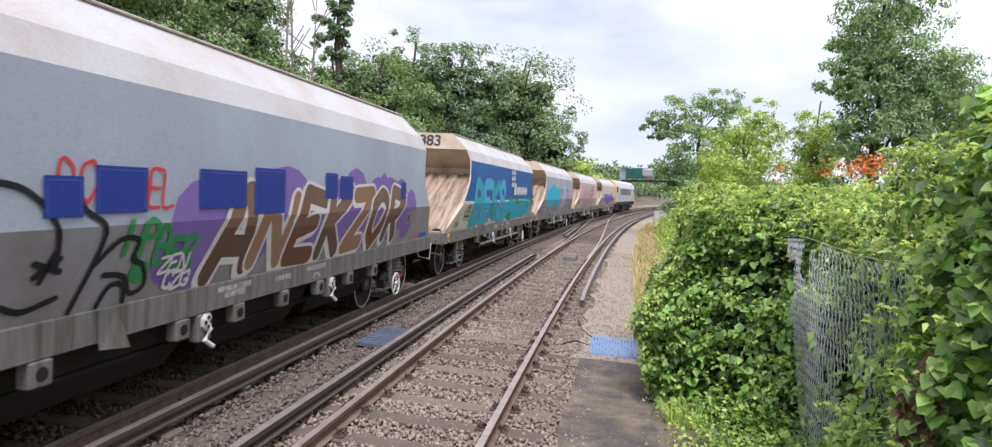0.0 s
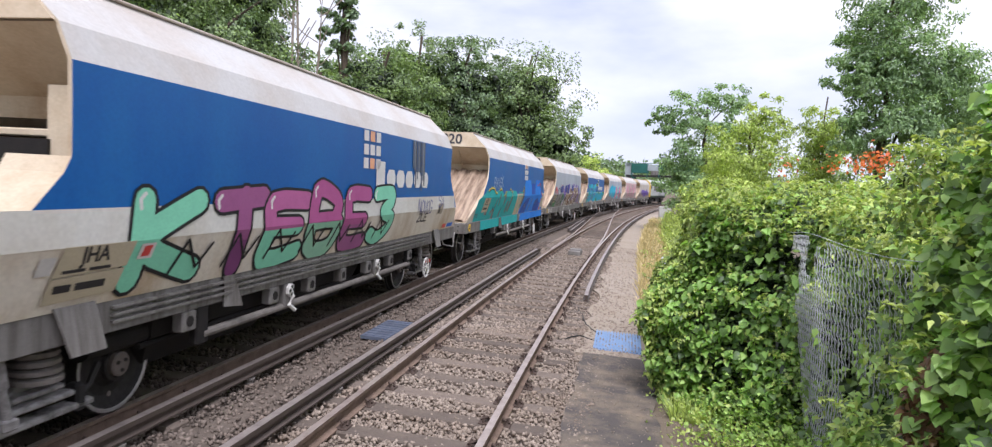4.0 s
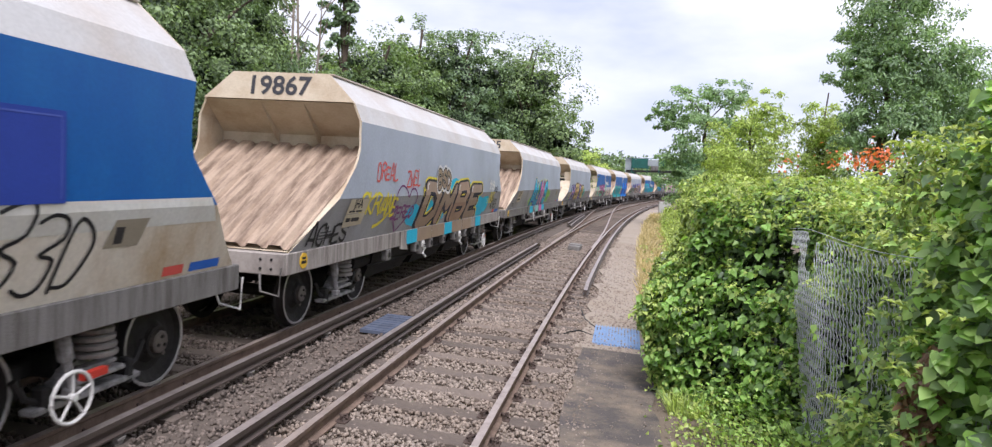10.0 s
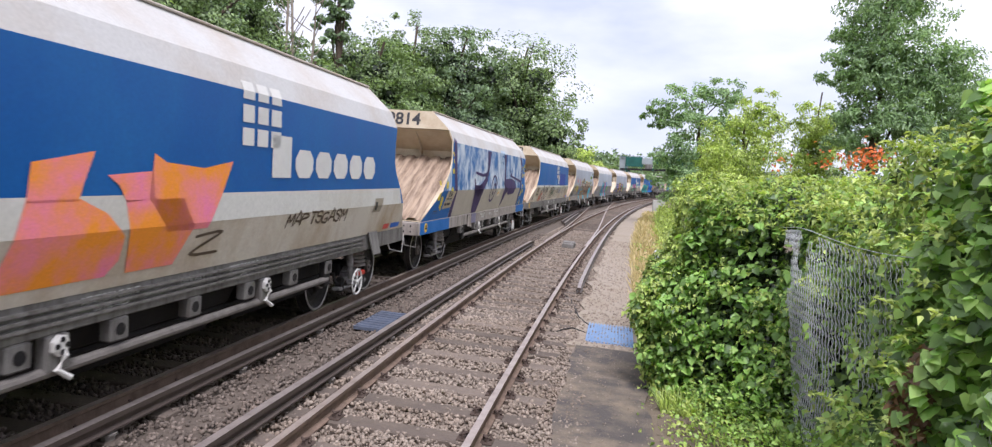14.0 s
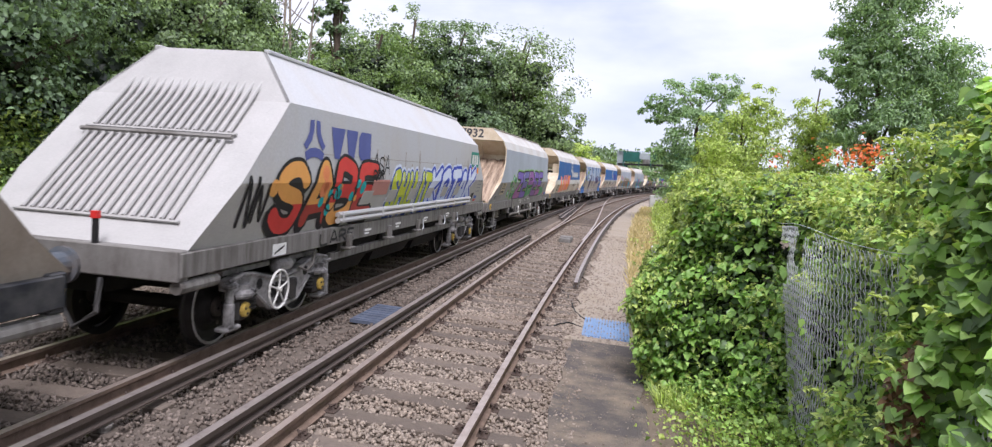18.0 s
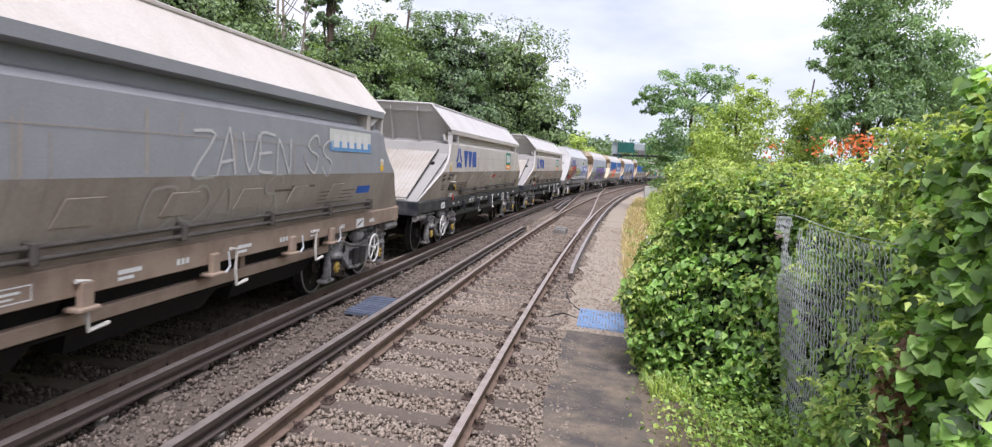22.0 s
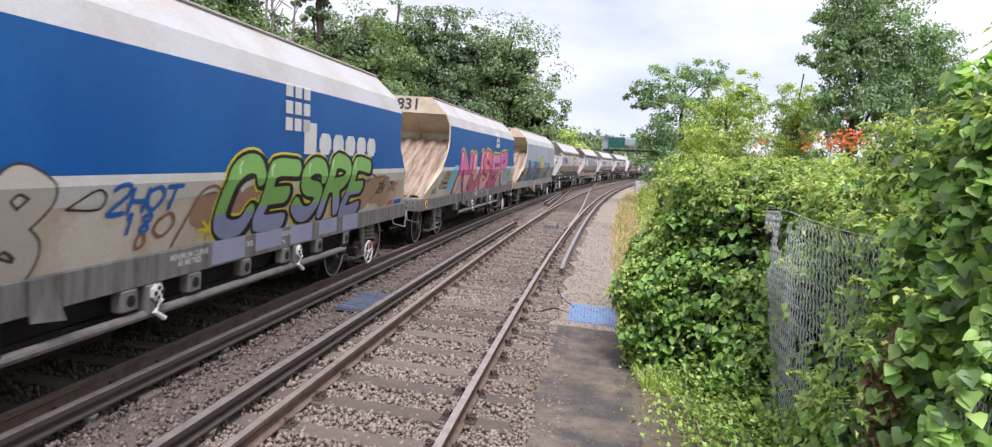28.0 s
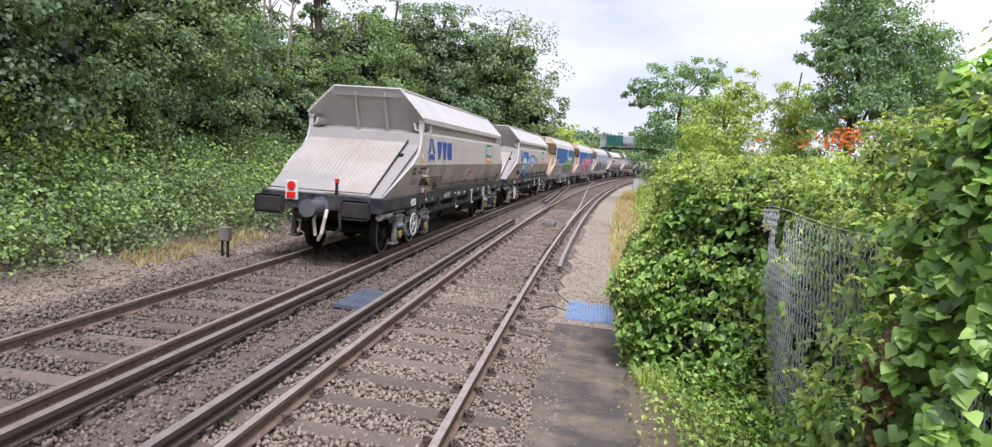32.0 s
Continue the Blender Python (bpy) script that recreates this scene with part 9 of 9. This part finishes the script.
bd.throw("TVK", 0.95, 3.4, 1.20, 2.06, [paint(160, 140, 148), paint(176, 196, 200), PLUM[3]], AZURE, 153, 0.20, 0.06, paint(196, 214, 140), 0.03, [PLUM[0], PLUM[2]], 0.5, 0.20, M_WHITE, (0.04, -0.03), False)
HONEY = paint(206, 176, 112)
bd.group("sprayed_head", "sprayed ochre domed head with a band")
for grow, m_, l_ in ((0.055, paint(196, 214, 140), 5), (0.035, paint(40, 36, 34), 5.3), (0.0, HONEY, 5.6)):
    bd.disc(0.16, 2.14, 0.56 + grow, 0.33 + grow, m_, l_, 18)
    bd.poly([(-0.40 - grow, 2.12), (0.72 + grow, 2.12), (0.60 + grow, 1.72), (-0.28 - grow, 1.78)], m_, l_)
for grow, m_, l_ in ((0.03, paint(40, 36, 34), 6), (0.0, paint(196, 158, 90), 6.3)):
    bd.poly([(-0.34 - grow, 1.82 + grow), (0.66 + grow, 1.72 + grow), (0.56 + grow, 1.58 - grow), (-0.30 - grow, 1.68 - grow)], m_, l_)
for grow, m_, l_ in ((0.04, paint(40, 36, 34), 5.2), (0.0, paint(178, 158, 150), 5.5)):
    bd.poly([(-0.28 - grow, 1.68), (0.54 + grow, 1.60), (0.42 + grow, 1.40), (0.10, 1.20 - grow), (-0.06 - grow, 1.20 - grow), (-0.24 - grow, 1.42)], m_, l_)
for pts in ([(-0.05, 1.60), (0.0, 1.52), (0.04, 1.62)], [(0.28, 1.58), (0.32, 1.48), (0.38, 1.58)], [(0.08, 1.46), (0.15, 1.43), (0.2, 1.46)], [(0.02, 1.34), (0.1, 1.32), (0.16, 1.35)]):
    bd.stroke(pts, 0.022, BLK, 7)
bd.handwrite("NAGA", -0.72, 1.34, 0.5, 0.10, paint(196, 196, 90), 159, 0.022, 7)
bd.handwrite("RONE", 0.55, 1.36, 0.5, 0.10, paint(196, 196, 90), 160, 0.022, 7)
bd.handwrite("ONSE", 3.3, 1.62, 0.5, 0.12, paint(196, 196, 90), 161, 0.022)
bd.handwrite("SAM", -6.9, 1.22, 1.0, 0.45, BLK, 154, 0.045)
bd.patch(-4.95, -4.6, 1.45, 1.78, paint(96, 90, 80), 1, 0.1, "lever_recess")
put_decals(th, bd)

th, bd = jha(-246.0, "blue stone hopper wagon with pink and cyan sprayed letters", BLUE, CREAM, "19831", stripe=True)
firm_blocks(bd, 1.5, 2.36, M_WHITE, 0, 0.9)
AQUA = paint(120, 190, 212)
bd.cloud(-5.0, -3.2, 1.18, 2.0, AQUA, 161, 6)
bd.cloud(3.0, 5.2, 1.18, 1.9, AQUA, 164, 6)
bd.throw("NUSER", -4.2, 4.7, 1.18, 2.42, [PINK, paint(226, 150, 170), paint(214, 120, 130), paint(206, 130, 170)], paint(150, 50, 110), 162, 0.44, 0.05, YELLOW, 0.05, [paint(226, 176, 170), paint(196, 96, 140)], 0.45, 0.22, paint(250, 220, 220), (-0.10, -0.05), False)
bd.handwrite("GAGE", -5.9, 1.4, 0.8, 0.2, BLK, 163, 0.03)
put_decals(th, bd)

th, bd = jha(-261.4, "blue stone hopper wagon with green and cream sprayed letters", BLUE, CREAM, "17923", stripe=True)
firm_blocks(bd, 0.72, 2.16, M_WHITE)
PUTTY = paint(192, 184, 170)
bd.throw("BS8", -5.3, -2.62, 1.17, 1.98, [PUTTY], paint(70, 62, 58), 171, 0.46, 0.022, None, 0.05, None, 0.4, 0.05)
bd.group("sprayed_drop")
bd.stroke(bd.curve([(-2.78, 1.68), (-2.5, 1.82), (-2.38, 1.76), (-2.44, 1.66), (-2.78, 1.68)]), 0.02, paint(60, 54, 50), 4)
bd.handwrite("2HOT", -2.34, 1.62, 0.95, 0.22, paint(44, 104, 178), 172, 0.045, 4, 0.15)
bd.handwrite("18", -2.14, 1.42, 0.45, 0.16, paint(44, 104, 178), 170, 0.04, 4)
RUST = paint(150, 104, 78)
bd.cloud(-0.9, 0.1, 1.2, 1.8, paint(166, 128, 104), 173, 5)
bd.cloud(3.9, 5.3, 1.2, 1.8, paint(172, 140, 112), 177, 5)
for pts in ([(-1.3, 1.22), (-1.15, 1.5), (-1.02, 1.74), (-0.8, 1.80), (-0.55, 1.72), (-0.3, 1.86), (-0.1, 2.02)], [(-1.62, 1.5), (-1.45, 1.56), (-1.36, 1.46), (-1.5, 1.34), (-1.64, 1.4), (-1.62, 1.5)], [(-1.86, 1.36), (-1.78, 1.4), (-1.74, 1.3), (-1.84, 1.26), (-1.86, 1.36)], [(4.1, 1.86), (4.5, 1.78), (4.9, 1.80), (4.8, 1.56), (4.4, 1.4)]):
    bd.group("brown_line")
    bd.stroke(bd.curve(pts), 0.035, RUST, 3)
bd.group("yellow_star")
for a in range(4):
    bd.stroke([(-0.72 - 0.2 * math.cos(0.785 * a), 1.34 - 0.13 * math.sin(0.785 * a)), (-0.72 + 0.2 * math.cos(0.785 * a), 1.34 + 0.13 * math.sin(0.785 * a))], 0.03, YELLOW, 3)
bd.throw("CESRE", -0.7, 4.35, 1.18, 2.12, [LIME], BLK, 174, 0.40, 0.045, YELLOW, 0.03, [paint(142, 146, 178), paint(150, 156, 186)], 0.36, 0.20, paint(200, 220, 160), (0.07, -0.02), True, None, 3, 0.04)
bd.handwrite("ZEN", 4.6, 1.5, 0.42, 0.14, BLK, 178, 0.025)
bd.handwrite("TNK", 5.3, 1.5, 0.55, 0.18, paint(160, 90, 60), 179, 0.025)
bd.handwrite("DRCMD", -5.8, 1.98, 1.6, 0.24, M_WHITE, 175, 0.05)
bd.handwrite("ZEHO", -6.0, 1.22, 0.9, 0.2, BLK, 176, 0.03)
for k in range(5):
    part("sprayed_solebar", Shape().box(1.232, 1.236, -0.6 + 0.95 * k, 0.1 + 0.95 * k, 0.93 + 0.03 * (k % 2), 1.175), paint(150, 150, 172), th)
put_decals(th, bd)

th, bd = vtg(-276.9, "dusty grey-brown stone hopper wagon with a blue and green sprayed piece", DUST, MUD, BLACKSOLE, SLOPE_PALE, seed=7, hood_mat=SILVER)
roundel(bd, -4.52, 2.29, 0.62, INDIGO)
rail_badge(bd, 2.68, 2.18)
bd.cloud(-3.0, -0.4, 1.9, 2.35, paint(104, 150, 130), 183, 5)
bd.throw("PAR", -4.25, 0.10, 1.26, 2.24, [paint(186, 206, 190), paint(168, 196, 180), paint(206, 190, 200)], paint(34, 104, 196), 181, 0.42, 0.09, paint(90, 180, 200), 0.04, [paint(170, 190, 130), paint(120, 176, 176), paint(180, 176, 150)], 0.45, 0.16, M_WHITE, (-0.08, -0.03), False, None, 3, 0.05)
bd.handwrite("SEAG", 0.3, 2.02, 0.8, 0.2, BLK, 182, 0.022)
bd.patch(0.1, 0.7, 1.76, 1.82, paint(190, 80, 70), 2, 0, "red_stencil")
put_decals(th, bd)

th, bd = vtg(-292.7, "rear stone hopper wagon, grey-brown, with buffers and a red tail lamp", DUST, MUD, BLACKSOLE, SLOPE_PALE, last=True, seed=9, hood_mat=SILVER)
roundel(bd, -4.55, 2.29, 0.62, INDIGO)
rail_badge(bd, 2.60, 2.18)
bd.patch(-0.1, 0.5, 1.68, 1.74, RED, 2, 0, "red_stencil")
put_decals(th, bd)


# ---- the locomotive ----
def locomotive():
    th = tagged(new("locomotive"), "grey and green diesel locomotive with a yellow cab end", "locomotive", group="stone train")
    sh = Shape()
    prof = [(1.30, 1.2), (1.34, 1.4), (1.34, 3.0), (1.1, 3.55), (0.6, 3.85), (-0.6, 3.85), (-1.1, 3.55), (-1.34, 3.0), (-1.34, 1.4), (-1.30, 1.2)]
    n = len(prof)
    for y in (-9.6, 9.6):
        sh.v += [(x, y, z) for x, z in prof]
    sh.f += [(i, i + 1, n + i + 1, n + i) for i in range(n - 1)]
    sh.m += [0 if 1 < i < n - 3 else (1 if i in (0, n - 2) else 0) for i in range(n - 1)]
    part("body", sh, [LOCOGREY, LOCOGREEN], th)
    for s_ in (-1, 1):
        cab = Shape()
        y0, y1 = s_ * 9.6, s_ * 10.3
        lo, hi = [(x, y0, z) for x, z in prof], [(x * 0.9, y1 if z < 2.4 else y1 - s_ * 0.35, z) for x, z in prof]
        cab.add(lo + hi, [(i, i + 1, n + i + 1, n + i) for i in range(n - 1)] + [tuple(range(n, 2 * n))])
        part("cab_end", cab, M_YELLOW, th, "yellow cab end")
        part("windscreen", Shape().box(-0.95, 0.95, min(y1 - s_ * 0.33, y1 - s_ * 0.30), max(y1 - s_ * 0.33, y1 - s_ * 0.30), 2.55, 3.2), M_DARK, th)
        part("cab_window", Shape().box(1.335, 1.35, s_ * 8.9 - 0.5, s_ * 8.9 + 0.5, 2.5, 3.1), M_DARK, th)
        for e_ in (-1, 0, 1):
            bgy = s_ * 6.6
            ws = part("wheelset", WHEELSET, None, th, m=pose(0, bgy + e_ * 1.9, 0.46))
        part("bogie_frame", Shape().box(0.95, 1.12, s_ * 6.6 - 2.4, s_ * 6.6 + 2.4, 0.45, 0.85, 0, 0.03).box(-1.12, -0.95, s_ * 6.6 - 2.4, s_ * 6.6 + 2.4, 0.45, 0.85, 0, 0.03), M_DARK, th)
    part("underframe", Shape().box(-1.25, 1.25, -9.9, 9.9, 0.95, 1.2), M_DARK, th)
    part("fuel_tank", Shape().box(-1.2, 1.2, -2.6, 2.6, 0.35, 0.95, 0, 0.08), M_DARK, th)
    for k in range(7):
        part("grille", Shape().box(1.34, 1.36, -6 + 1.5 * k, -4.8 + 1.5 * k, 2.2, 2.9), M_FRAME, th)
    train.append((th, 63.06 + 13.47 + 10.6))
    return th


locomotive()


# ---- motion ----
def travelled(t):
    return 7.88 * t + 0.053 * t * t + 0.5 * smooth(22.6, 24.7, t)


def when(d):
    lo, hi = 0.0, 80.0
    for _ in range(40):
        mid = (lo + hi) / 2
        lo, hi = (mid, hi) if travelled(mid) < d else (lo, mid)
    return lo


def motions():
    for th, u in train:
        rows = []
        for k in range(65):
            t = k / 2
            s = u + travelled(t)
            rows.append((t, Matrix.Translation(at2(s, 0, 0)) @ turn_at(s, CANT2)))
        walk(th, rows)
    middle = {th: u for th, u in train}
    for ws, th, y in spinning:
        base = middle[th] + y
        t0, t1 = max(0.0, when(-2 - base)), min(32.0, when(34 - base))
        loc = ws.location.copy()
        rows = []
        if t1 > t0 + 0.1:
            k0, k1 = math.ceil(t0 * 30), math.floor(t1 * 30)
            ks = ([0] if k0 > 0 else []) + list(range(k0, k1 + 1)) + ([960] if k1 < 960 else [])
            for k in ks:
                tt = min(max(k, k0), k1) / 30
                rows.append((k / 30, Matrix.Translation(loc) @ Matrix.Rotation(-(travelled(tt) - travelled(k0 / 30)) / 0.46, 4, "X")))
            walk(ws, rows)


motions()
